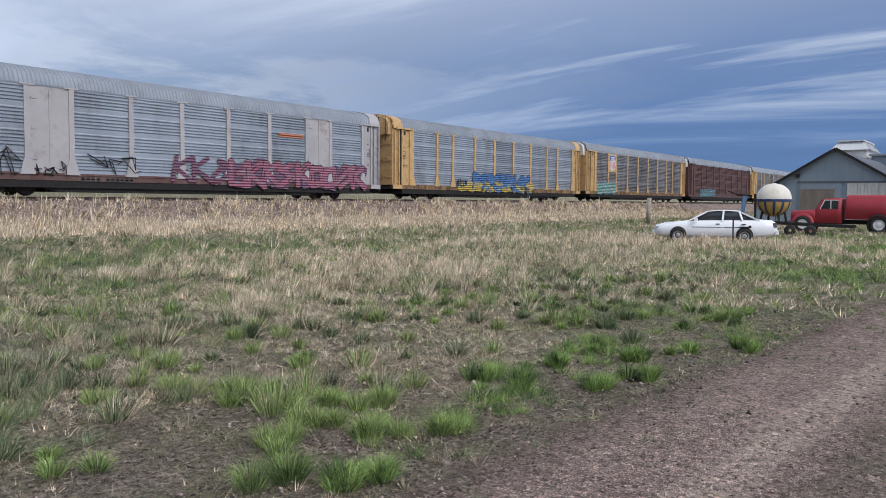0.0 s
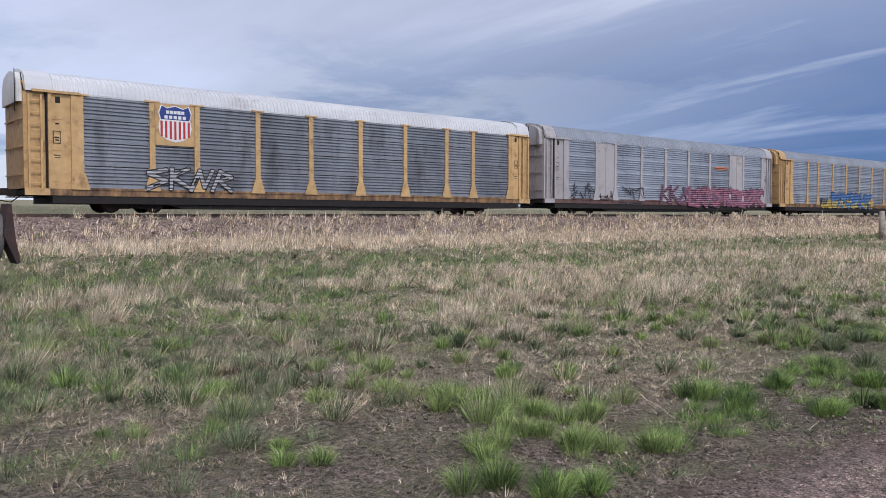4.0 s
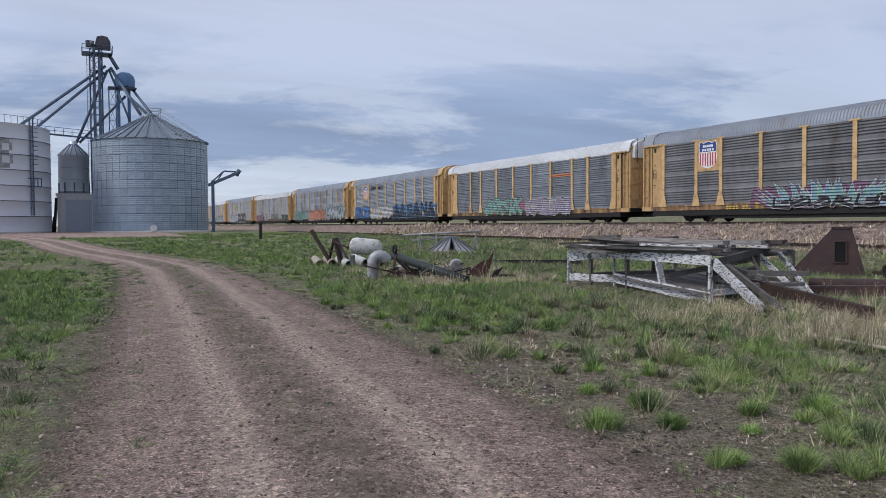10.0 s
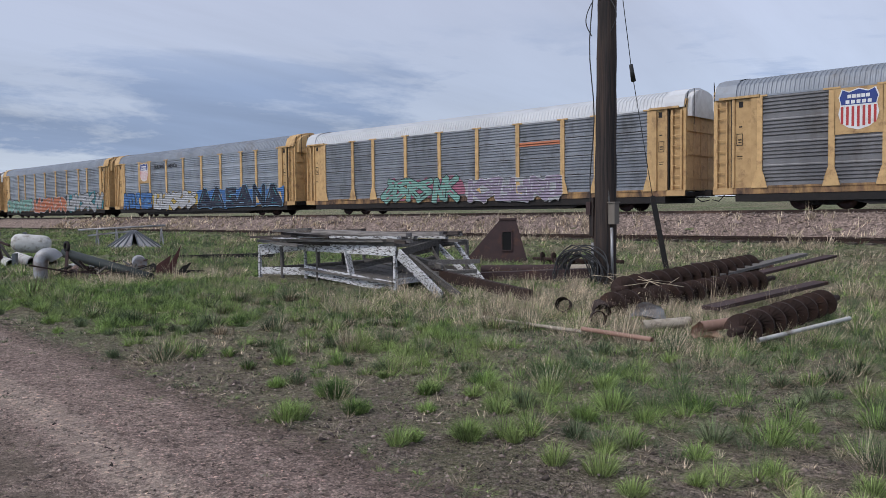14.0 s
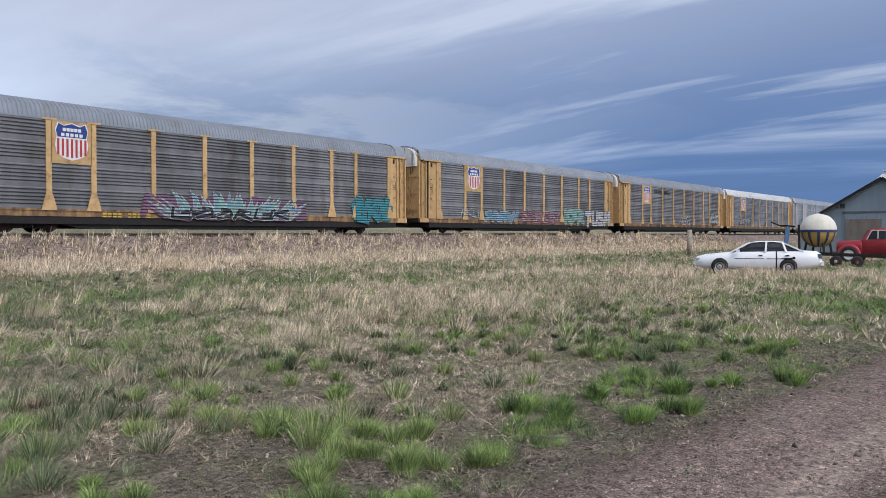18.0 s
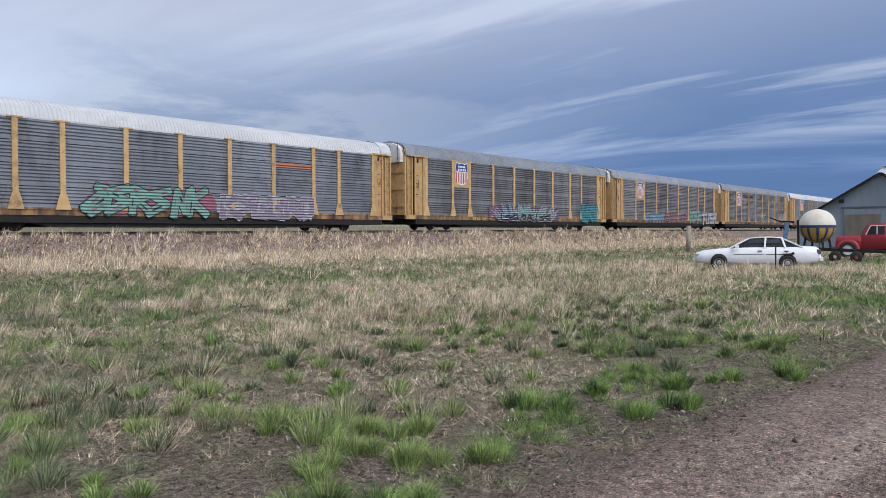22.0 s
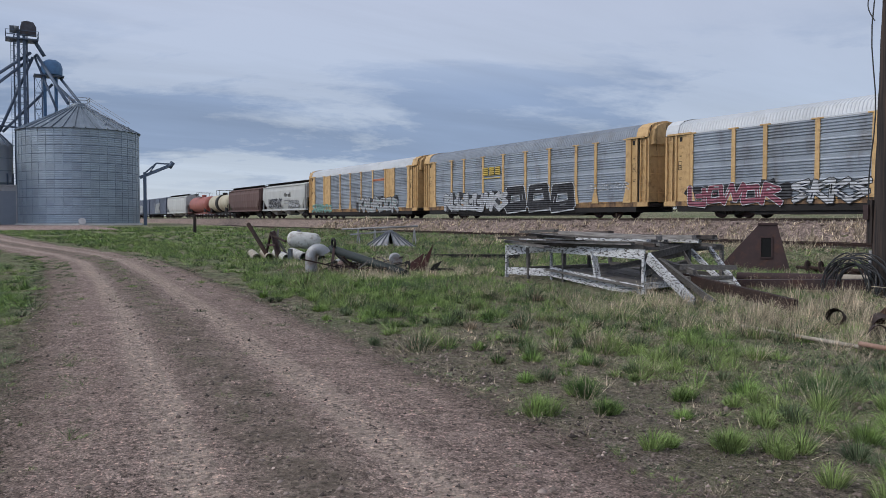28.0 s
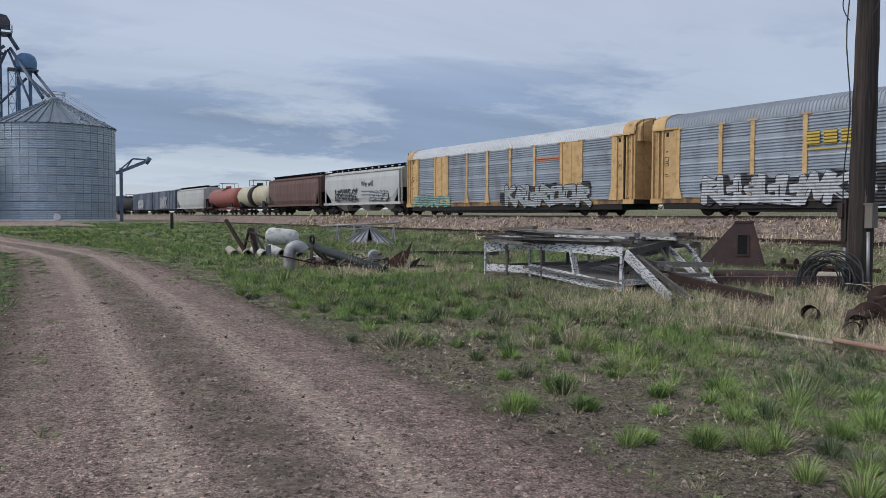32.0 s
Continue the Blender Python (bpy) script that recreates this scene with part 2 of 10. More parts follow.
# bare rusty patches where the zinc has flaked, and a greenish bloom
z_where = calc(zt, "MULTIPLY", ramp(zt, z_flake.outputs[0], [(0.52, 0.0), (0.56, 1.0)]), ramp(zt, z_big.outputs[0], [(0.46, 0.0), (0.54, 1.0)]))
z_col = blend(zt, z_where, z_col, (0.085, 0.062, 0.052))
z_col = blend(zt, ramp(zt, z_moss.outputs[0], [(0.54, 0.0), (0.66, 0.55)]), z_col, (0.25, 0.29, 0.23))
zt.links.new(z_col, z_bs.inputs["Base Color"])
SPOUT = material("stained_dark_zinc", (0.17, 0.165, 0.165), (0.10, 0.095, 0.095), 0.5, 0.3, 3.0, dirt=(0.09, 0.055, 0.04), dirt_scale=3.0, dirt_at=(0.45, 0.65))
ZINC_DULL = material("dull_galvanised_pipe", (0.36, 0.36, 0.365), (0.25, 0.25, 0.255), 0.5, 0.3, 2.0, dirt=(0.17, 0.12, 0.09), dirt_scale=2.4, dirt_at=(0.50, 0.70))
BIN = material("corrugated_bin_steel", (0.33, 0.39, 0.435), (0.28, 0.335, 0.385), 0.45, 0.3, 0.7, dirt=(0.28, 0.33, 0.37), dirt_scale=0.35, shade=0.09)
BIN_ROOF = material("bin_roof_steel", (0.235, 0.275, 0.32), (0.18, 0.215, 0.255), 0.45, 0.4, 0.8, shade=0.22)
BLUE_STEEL = material("faded_blue_paint", (0.10, 0.20, 0.33), (0.08, 0.15, 0.26), 0.6, 0.1, 2.0)
TOWER = material("blue_grey_tower_steel", (0.115, 0.15, 0.205), (0.085, 0.11, 0.155), 0.6, 0.2, 2.0)
HEAD = material("dark_rusty_casing", (0.10, 0.095, 0.11), (0.065, 0.06, 0.07), 0.7, 0.1, 1.5, dirt=(0.14, 0.085, 0.065), dirt_scale=1.5)
SILO = material("bright_galvanised_silo", (0.62, 0.66, 0.69), (0.52, 0.57, 0.61), 0.42, 0.25, 0.8, stretch=(1, 1, 0.3))
ROLLER = material("grey_roller_door_paint", (0.46, 0.50, 0.55), (0.42, 0.46, 0.51), 0.5, 0.1, 1.0)
GREY_STEEL = material("grey_structure_steel", (0.13, 0.14, 0.155), (0.10, 0.108, 0.12), 0.6, 0.3, 2.0)
TANKWHITE = material("white_tank_paint", (0.74, 0.77, 0.81), (0.69, 0.72, 0.77), 0.5, 0, 0.5, dirt=(0.58, 0.59, 0.61), dirt_scale=0.6, dirt_at=(0.62, 0.85))
CONCRETE = material("pale_concrete", (0.55, 0.54, 0.51), (0.46, 0.45, 0.42), 0.9, 0, 2.0, dirt=(0.35, 0.32, 0.27), bump=0.2)
VOID = material("unlit_inside", (0.006, 0.006, 0.006), (0.004, 0.004, 0.004), 0.9)
WOOD_GREY = material("weathered_grey_wood", (0.15, 0.138, 0.128), (0.075, 0.068, 0.062), 0.85, 0, 9.0, stretch=(0.25, 3, 3), bump=0.5, bump_scale=25, shade=0.25)
WOOD_PEEL = material("peeling_white_paint_on_wood", (0.60, 0.60, 0.60), (0.48, 0.48, 0.48), 0.8, 0, 6.0, dirt=(0.070, 0.060, 0.054), dirt_scale=36.0, dirt_at=(0.50, 0.57), stretch=(0.14, 1, 1.0), bump=0.4, bump_scale=25, shade=0.2)
POLE = material("creosote_pole_wood", (0.050, 0.036, 0.030), (0.017, 0.015, 0.015), 0.9, 0, 10.0, mix=(0.40, 0.60), stretch=(2, 2, 0.06), dirt=(0.105, 0.066, 0.048), dirt_scale=4.0, dirt_at=(0.52, 0.70), bump=0.8, bump_scale=14)
TIE = material("old_sleeper_wood", (0.12, 0.095, 0.08), (0.07, 0.058, 0.05), 0.9, 0, 8.0, bump=0.5, shade=0.3)
RAILTOP = material("worn_rail_steel", (0.16, 0.10, 0.075), (0.10, 0.065, 0.05), 0.5, 0.5, 3.0)
STONE = material("track_ballast_stone", (0.275, 0.213, 0.187), (0.18, 0.138, 0.121), 0.9, 0, 12.0, island=0.6, bump=0.3)
RED = material("faded_red_paint", (0.40, 0.040, 0.055), (0.33, 0.034, 0.046), 0.4, 0.0, 2.0, dirt=(0.30, 0.065, 0.065), dirt_scale=1.0)
CARWHITE = material("white_car_paint", (0.86, 0.87, 0.88), (0.82, 0.83, 0.85), 0.3, 0.0, 1.0, spec=0.5)
GLASS = material("dark_tinted_glass", (0.03, 0.035, 0.04), (0.02, 0.024, 0.03), 0.2, 0.0, 1.0, spec=0.6)
RUBBER = material("black_rubber", (0.022, 0.022, 0.022), (0.03, 0.03, 0.03), 0.8, 0, 5.0)
CHROME = material("dull_wheel_metal", (0.5, 0.5, 0.5), (0.4, 0.4, 0.4), 0.4, 0.6, 5.0)
PALE = material("dull_pale_paint", (0.40, 0.35, 0.28), (0.30, 0.26, 0.20), 0.7, 0, 6.0, dirt=(0.16, 0.12, 0.09), dirt_scale=5.0, dirt_at=(0.50, 0.66))
CHALK = material("chalky_dirty_white", (0.58, 0.57, 0.54), (0.44, 0.43, 0.40), 0.75, 0, 3.0, dirt=(0.16, 0.13, 0.10), dirt_scale=3.5, dirt_at=(0.50, 0.68), bump=0.2)
BALL = material("chalky_cream_tank_paint", (0.74, 0.70, 0.60), (0.68, 0.64, 0.54), 0.6, 0, 1.2, dirt=(0.58, 0.53, 0.43), dirt_scale=1.2)
CREAM = material("cream_paint", (0.50, 0.45, 0.33), (0.42, 0.37, 0.27), 0.6, 0, 1.5, dirt=(0.33, 0.27, 0.18), dirt_scale=1.0)
OCHRE = material("ochre_paint", (0.50, 0.31, 0.08), (0.42, 0.26, 0.07), 0.6, 0, 2.0)
NAVY = material("navy_paint", (0.035, 0.055, 0.14), (0.03, 0.045, 0.11), 0.5, 0, 2.0)
BARN = material("blue_grey_metal_cladding", (0.245, 0.295, 0.335), (0.215, 0.26, 0.30), 0.6, 0.1, 0.8, stretch=(1, 1, 0.2))
PLY = material("weathered_plywood", (0.20, 0.175, 0.145), (0.16, 0.138, 0.115), 0.85, 0, 1.5, dirt=(0.13, 0.11, 0.09), dirt_scale=1.2, stretch=(1, 1, 0.4))
HOPPER = material("grey_hopper_paint", (0.48, 0.48, 0.46), (0.40, 0.40, 0.385), 0.6, 0, 0.7, dirt=(0.28, 0.26, 0.24), dirt_scale=0.6, stretch=(1, 1, 0.4))
OXIDE = material("oxide_brown_paint", (0.10, 0.050, 0.042), (0.14, 0.085, 0.075), 0.7, 0, 0.9, dirt=(0.22, 0.16, 0.14), dirt_scale=0.8, stretch=(2, 1, 0.25))
TANKRED = material("tank_red_paint", (0.34, 0.105, 0.08), (0.27, 0.085, 0.065), 0.55, 0, 0.8, dirt=(0.25, 0.10, 0.07), dirt_scale=0.7)
BOXGREY = material("grey_box_paint", (0.13, 0.15, 0.20), (0.09, 0.105, 0.145), 0.65, 0, 0.8, dirt=(0.11, 0.10, 0.10), dirt_scale=0.7)
GREEN_PIPE = material("dark_green_paint", (0.016, 0.024, 0.021), (0.024, 0.029, 0.027), 0.6, 0.1, 3.0)
COPPER = material("orange_tube_plastic", (0.33, 0.20, 0.15), (0.24, 0.14, 0.10), 0.6, 0, 3.0)
CABLE = material("black_cable", (0.025, 0.025, 0.028), (0.05, 0.05, 0.05), 0.7, 0, 5.0)


def spray(name, c):
    m = material("spray_" + name, c, tuple(x * 0.75 for x in c), 0.65, 0, 1.8, mix=(0.3, 0.8), dirt=tuple(0.45 * x + 0.06 for x in c), dirt_scale=2.6, dirt_at=(0.44, 0.72))
    # the paint follows the ridges of the screen under it
    tr = m.node_tree
    wave = node(tr, "ShaderNodeTexWave", Scale=2.09)
    wave.bands_direction = "Z"
    tr.links.new(tr.nodes["Texture Coordinate"].outputs["Object"], wave.inputs["Vector"])
    bp = node(tr, "ShaderNodeBump", Strength=1.0, Distance=0.055)
    tr.links.new(wave.outputs[1], bp.inputs["Height"])
    tr.links.new(bp.outputs[0], tr.nodes["Principled BSDF"].inputs["Normal"])
    return m


INK = dict(black=spray("black", (0.02, 0.02, 0.025)), white=spray("white", (0.50, 0.51, 0.53)), teal=spray("teal", (0.04, 0.25, 0.29)), mint=spray("mint", (0.20, 0.40, 0.34)),
           pink=spray("pink", (0.360, 0.122, 0.180)), blue=spray("blue", (0.051, 0.170, 0.425)), navy=spray("navy", (0.008, 0.015, 0.041)), red=spray("red", (0.50, 0.10, 0.07)),
           orange=spray("orange", (0.52, 0.17, 0.08)), lilac=spray("lilac", (0.30, 0.25, 0.33)), sky=spray("sky", (0.18, 0.34, 0.47)), lime=spray("lime", (0.45, 0.55, 0.22)), plum=spray("plum", (0.185, 0.095, 0.16)), wine=spray("wine", (0.26, 0.07, 0.10)), grey=spray("grey", (0.40, 0.41, 0.42)), gold=spray("gold", (0.55, 0.38, 0.06)))
LOGO_BLUE = material("logo_blue", (0.018, 0.045, 0.22), (0.025, 0.05, 0.20), 0.5, 0, 2.0, dirt=(0.06, 0.07, 0.16), dirt_scale=3.0)
LOGO_RED = material("logo_red", (0.46, 0.035, 0.035), (0.40, 0.04, 0.04), 0.5, 0, 2.0, dirt=(0.30, 0.08, 0.07), dirt_scale=3.0)
LOGO_WHITE = material("logo_white", (0.72, 0.72, 0.72), (0.66, 0.66, 0.65), 0.5, 0, 2.0, dirt=(0.50, 0.47, 0.43), dirt_scale=3.0)

# ---- mesh helpers ----


def part(name, bm, mat, parent=None, label="", smooth=False):
    me = bpy.data.meshes.new(name)
    bm.to_mesh(me)
    bm.free()
    for m in (mat if isinstance(mat, (list, tuple)) else [mat]):
        me.materials.append(m)
    if smooth:
        for p in me.polygons:
            p.use_smooth = True
    ob = new(name, me)
    ob.parent = parent
    if label:
        ob["label"] = label
    return ob


def again(name, ob, parent, m=None):
    """A further object on the same mesh."""
    o = new(name, ob.data)
    o.parent = parent
    if m is not None:
        o.matrix_local = m
    return o


def box(bm, x0, x1, y0, y1, z0, z1, m=None, mi=0):
    v = [bm.verts.new(c) for c in ((x0, y0, z0), (x1, y0, z0), (x1, y1, z0), (x0, y1, z0), (x0, y0, z1), (x1, y0, z1), (x1, y1, z1), (x0, y1, z1))]
    if m is not None:
        for q in v:
            q.co = m @ q.co
    for f in ((3, 2, 1, 0), (4, 5, 6, 7), (0, 1, 5, 4), (1, 2, 6, 5), (2, 3, 7, 6), (3, 0, 4, 7)):
        bm.faces.new([v[i] for i in f]).material_index = mi
    return v


def tube(bm, a, b, r0, r1=None, seg=10, caps=True, mi=0):
    """A round bar or cone from a to b."""
    r1 = r0 if r1 is None else r1
    a, b = Vector(a), Vector(b)
    q = (b - a).to_track_quat("Z", "Y").to_matrix()
    rings = []
    for p, r in ((a, r0), (b, r1)):
        rings.append([bm.verts.new(p + q @ Vector((r * math.cos(2 * math.pi * k / seg), r * math.sin(2 * math.pi * k / seg), 0))) for k in range(seg)])
    for k in range(seg):
        f = bm.faces.new((rings[0][k], rings[0][(k + 1) % seg], rings[1][(k + 1) % seg], rings[1][k]))
        f.material_index, f.smooth = mi, True
    if caps:
        bm.faces.new(rings[0][::-1]).material_index = mi
        bm.faces.new(rings[1]).material_index = mi
    return rings


def bar(bm, a, b, w, h=None, mi=0):
    """A square timber or steel bar from a to b."""
    h = h or w
    a, b = Vector(a), Vector(b)
    d = b - a
    q = d.to_track_quat("X", "Z").to_matrix().to_4x4()
    return box(bm, 0, d.length, -w / 2, w / 2, -h / 2, h / 2, Matrix.Translation(a) @ q, mi)


def spin(bm, profile, seg=32, axis="Z", at=(0, 0, 0), m=None, mi=0, close=False):
    """A turned body: profile of (radius, height)."""
    rings = []
    for r, h in profile:
        ring = []
        for k in range(seg):
            c, s = math.cos(2 * math.pi * k / seg), math.sin(2 * math.pi * k / seg)
            p = Vector((r * c, r * s, h)) if axis == "Z" else (Vector((h, r * c, r * s)) if axis == "X" else Vector((r * s, h, r * c)))
            p += Vector(at)
            ring.append(bm.verts.new(m @ p if m is not None else p))
        rings.append(ring)
    for a, b in zip(rings, rings[1:]):
        for k in range(seg):
            f = bm.faces.new((a[k], a[(k + 1) % seg], b[(k + 1) % seg], b[k]))
            f.smooth, f.material_index = True, mi
    if close:
        bm.faces.new(rings[0][::-1]).material_index = mi
        bm.faces.new(rings[-1]).material_index = mi
    return rings


def prism(bm, outline, y0, y1, mi=0):
    """A plate cut to an outline in x, z, from y0 to y1."""
    a = [bm.verts.new((x, y0, z)) for x, z in outline]
    b = [bm.verts.new((x, y1, z)) for x, z in outline]
    n = len(a)
    fs = [bm.faces.new(a), bm.faces.new(b[::-1])]
    for k in range(n):
        fs.append(bm.faces.new((a[(k + 1) % n], a[k], b[k], b[(k + 1) % n])))
    for f in fs:
        f.material_index = mi


def slab(bm, outline, xa, xb):
    """A wall or sheet cut to an outline in y, z, from xa to xb."""
    front = [bm.verts.new((xa, y, z)) for y, z in outline]
    back = [bm.verts.new((xb, y, z)) for y, z in outline]
    n = len(front)
    bm.faces.new(front[::-1]), bm.faces.new(back)
    for k in range(n):
        bm.faces.new((front[k], front[(k + 1) % n], back[(k + 1) % n], back[k]))


def empty(name, m, label, category, group=""):
    o = new(name)
    o.matrix_world = m
    return tagged(o, label, category, group)


def arrays(name, verts, faces, mat, parent=None, smooth=False):
    """One mesh from numpy arrays: verts (n, 3), faces (m, 3 or 4)."""
    me = bpy.data.meshes.new(name)
    n, k = faces.shape
    me.vertices.add(len(verts))
    me.vertices.foreach_set("co", np.ascontiguousarray(verts, np.float32).ravel())
    me.loops.add(n * k)
    me.loops.foreach_set("vertex_index", np.ascontiguousarray(faces, np.int32).ravel())
    me.polygons.add(n)
    me.polygons.foreach_set("loop_start", np.arange(0, n * k, k, dtype=np.int32))
    if smooth:
        me.polygons.foreach_set("use_smooth", np.ones(n, bool))
    me.update(calc_edges=True)
    me.materials.append(mat)
    ob = new(name, me)
    ob.parent = parent
    return ob

# ---- ground ----


def step(a, b, v):
    u = np.clip((v - a) / (b - a), 0, 1)
    return u * u * (3 - 2 * u)


def grade(x):
    """The line climbs a little to the east."""
    return 0.20 * (1 - math.exp(-max(0.0, x) / 40))


def height(x, y):
    """The ground: level by the road, rising a little to the west and to the railway bank."""
    x, y = np.asarray(x, float), np.asarray(y, float)
    z = 0.0065 * np.clip(-x - 12, 0, 110) * (1 - step(26, 30, y)) + 0.02 * np.sin(x * 0.9 + 1.3) * np.sin(y * 0.8) * (y < 30)
    z = z + 0.36 * step(22, 28.5, y) * (1 - 0.5 * step(-40, -110, -np.abs(x)))
    z = np.where(y > 28, np.maximum(z, 0.42 * step(27, 29.5, y)), z)
    bank = step(31.9, 33.9, y) * (1 - step(37.4, 40.0, y))
    z = z * (1 - bank) + (RAIL - 0.20 + 0.20 * (1 - np.exp(-np.maximum(x, 0) / 40))) * bank
    far = (RAIL - 0.28) * step(38.5, 40.5, y) + 1.0 * step(42, 75, y) + 1.6 * step(75, 160, y) + 13.5 * step(160, 900, y)
    return np.where(y > 38.5, np.maximum(far, z * (y < 40)), z)


CENTRE = [(-130, -9.0), (-90, -4.0), (-70, -0.8), (-55, 0.4), (-45, 1.6), (-37, 2.9), (-30, 3.5), (-22, 3.1), (-13, 2.45), (-9, 2.1), (-5.5, 1.73), (0, 1.15), (5, 0.75), (9, 0.45), (14, 0.1), (30, -1.0), (60, -3.5), (120, -8.0)]


def centre(x):
    return np.interp(x, [a for a, _ in CENTRE], [b for _, b in CENTRE])


def earth(name, base, second, third, pebble, bump, mottle=1.0):
    """Soil or gravel: two tones, damp or mossy stains, small stones in the tone and in the relief."""
    m = bpy.data.materials.new(name)
    m.use_nodes = True
    tr = m.node_tree
    bs = tr.nodes["Principled BSDF"]
    co = tr.nodes.new("ShaderNodeTexCoord").outputs["Object"]
    n1 = node(tr, "ShaderNodeTexNoise", Scale=0.55, Detail=8.0, Roughness=0.65)
    n2 = node(tr, "ShaderNodeTexNoise", Scale=7.0, Detail=8.0, Roughness=0.7)
    vo = node(tr, "ShaderNodeTexVoronoi", Scale=pebble)
    for n in (n1, n2, vo):
        tr.links.new(co, n.inputs["Vector"])
    one = tr.nodes.new("ShaderNodeSeparateColor")
    tr.links.new(vo.outputs["Color"], one.inputs[0])
    col = blend(tr, ramp(tr, n1.outputs[0], [(0.38, 0.0), (0.62, 1.0)]), base, second)
    col = blend(tr, ramp(tr, n2.outputs[0], [(0.50, 0.0), (0.72, 0.8)]), col, third)
    col = blend(tr, 0.7, col, blend(tr, 1.0, col, ramp(tr, one.outputs[0], [(0.0, 0.30), (0.8, 1.30), (1.0, 2.1)]), "MULTIPLY"))
    n4 = node(tr, "ShaderNodeTexNoise", Scale=2.3, Detail=10.0, Roughness=0.75)
    tr.links.new(co, n4.inputs["Vector"])
    col = blend(tr, 1.0, col, ramp(tr, n4.outputs[0], [(0.36, 1 - 0.34 * mottle), (0.64, 1 + 0.28 * mottle)]), "MULTIPLY")
    tr.links.new(col, bs.inputs["Base Color"])
    bs.inputs["Roughness"].default_value = 0.95
    bs.inputs["Specular IOR Level"].default_value = 0.15
    hh = calc(tr, "ADD", vo.outputs["Distance"], calc(tr, "MULTIPLY", n2.outputs[0], 1.2))
    bp = node(tr, "ShaderNodeBump", Strength=bump, Distance=0.03)
    tr.links.new(hh, bp.inputs["Height"])
    tr.links.new(bp.outputs[0], bs.inputs["Normal"])
    return m, tr, bs, col, co


SOIL, soil_tree, soil_bs, soil_col, soil_co = earth("prairie_soil", (0.160, 0.124, 0.108), (0.215, 0.168, 0.145), (0.30, 0.245, 0.205), 62.0, 1.0)
# moss, low dead mat and pale litter on the soil
mo = node(soil_tree, "ShaderNodeTexNoise", Scale=1.5, Detail=9.0, Roughness=0.72)
mf = node(soil_tree, "ShaderNodeTexNoise", Scale=26.0, Detail=6.0, Roughness=0.75, Distortion=1.5)
turn_map = soil_tree.nodes.new("ShaderNodeMapping")
turn_map.inputs["Scale"].default_value = (1.0, 3.2, 1.0)
turn_map.inputs["Rotation"].default_value = (0, 0, 0.6)
soil_tree.links.new(soil_co, turn_map.inputs[0])
soil_tree.links.new(soil_co, mo.inputs["Vector"])
soil_tree.links.new(turn_map.outputs[0], mf.inputs["Vector"])
soil_col = blend(soil_tree, calc(soil_tree, "MULTIPLY", ramp(soil_tree, mo.outputs[0], [(0.44, 0.0), (0.58, 0.85)]), ramp(soil_tree, mf.outputs[0], [(0.36, 0.25), (0.55, 1.0)])), soil_col, (0.088, 0.098, 0.040))
soil_col = blend(soil_tree, ramp(soil_tree, mf.outputs[0], [(0.55, 0.0), (0.63, 0.85)]), soil_col, (0.42, 0.35, 0.27))
# crumbs and clods; the shade between them is put into the colour
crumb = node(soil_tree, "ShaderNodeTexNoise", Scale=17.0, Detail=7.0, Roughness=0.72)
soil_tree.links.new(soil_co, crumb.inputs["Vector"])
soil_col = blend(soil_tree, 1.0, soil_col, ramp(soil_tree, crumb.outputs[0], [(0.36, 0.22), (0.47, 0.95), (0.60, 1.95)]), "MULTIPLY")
# matted fibres of dead and living grass, lying in three directions
for turn, long, tone in ((0.4, 22.0, (0.46, 0.39, 0.30)), (1.5, 26.0, (0.155, 0.165, 0.070)), (2.5, 20.0, (0.40, 0.33, 0.26))):
    lay = soil_tree.nodes.new("ShaderNodeMapping")
    lay.inputs["Rotation"].default_value = (0, 0, turn)
    lay.inputs["Scale"].default_value = (1.0, 7.0, 1.0)
    soil_tree.links.new(soil_co, lay.inputs[0])
    fibre = node(soil_tree, "ShaderNodeTexNoise", Scale=long, Detail=3.0, Roughness=0.6, Distortion=2.2)
    soil_tree.links.new(lay.outputs[0], fibre.inputs["Vector"])
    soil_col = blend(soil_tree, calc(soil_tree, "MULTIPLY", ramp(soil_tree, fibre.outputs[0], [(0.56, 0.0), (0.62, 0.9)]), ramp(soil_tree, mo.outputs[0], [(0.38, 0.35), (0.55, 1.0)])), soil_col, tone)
    # the shade between the fibres, painted in as a near-black brown
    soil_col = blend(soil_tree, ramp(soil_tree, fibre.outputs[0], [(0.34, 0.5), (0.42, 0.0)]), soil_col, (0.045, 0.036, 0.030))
soil_bump = node(soil_tree, "ShaderNodeBump", Strength=1.0, Distance=0.06)
soil_tree.links.new(crumb.outputs[0], soil_bump.inputs["Height"])
soil_tree.links.new([n for n in soil_tree.nodes if n.bl_idname == "ShaderNodeBump"][0].outputs[0], soil_bump.inputs["Normal"])
soil_tree.links.new(soil_bump.outputs[0], soil_bs.inputs["Normal"])
# far away the ground is grass, not soil
far = soil_tree.nodes.new("ShaderNodeVectorMath")
far.operation = "LENGTH"
soil_tree.links.new(soil_co, far.inputs[0])
g1 = node(soil_tree, "ShaderNodeTexNoise", Scale=0.35, Detail=8.0, Roughness=0.7)
soil_tree.links.new(soil_co, g1.inputs["Vector"])
g2 = node(soil_tree, "ShaderNodeTexNoise", Scale=5.0, Detail=9.0, Roughness=0.75)
soil_tree.links.new(soil_co, g2.inputs["Vector"])
meadow = blend(soil_tree, ramp(soil_tree, g1.outputs[0], [(0.40, 0.0), (0.60, 1.0)]), (0.185, 0.222, 0.105), (0.29, 0.255, 0.165))
sep_s = soil_tree.nodes.new("ShaderNodeSeparateXYZ")
soil_tree.links.new(soil_co, sep_s.inputs[0])
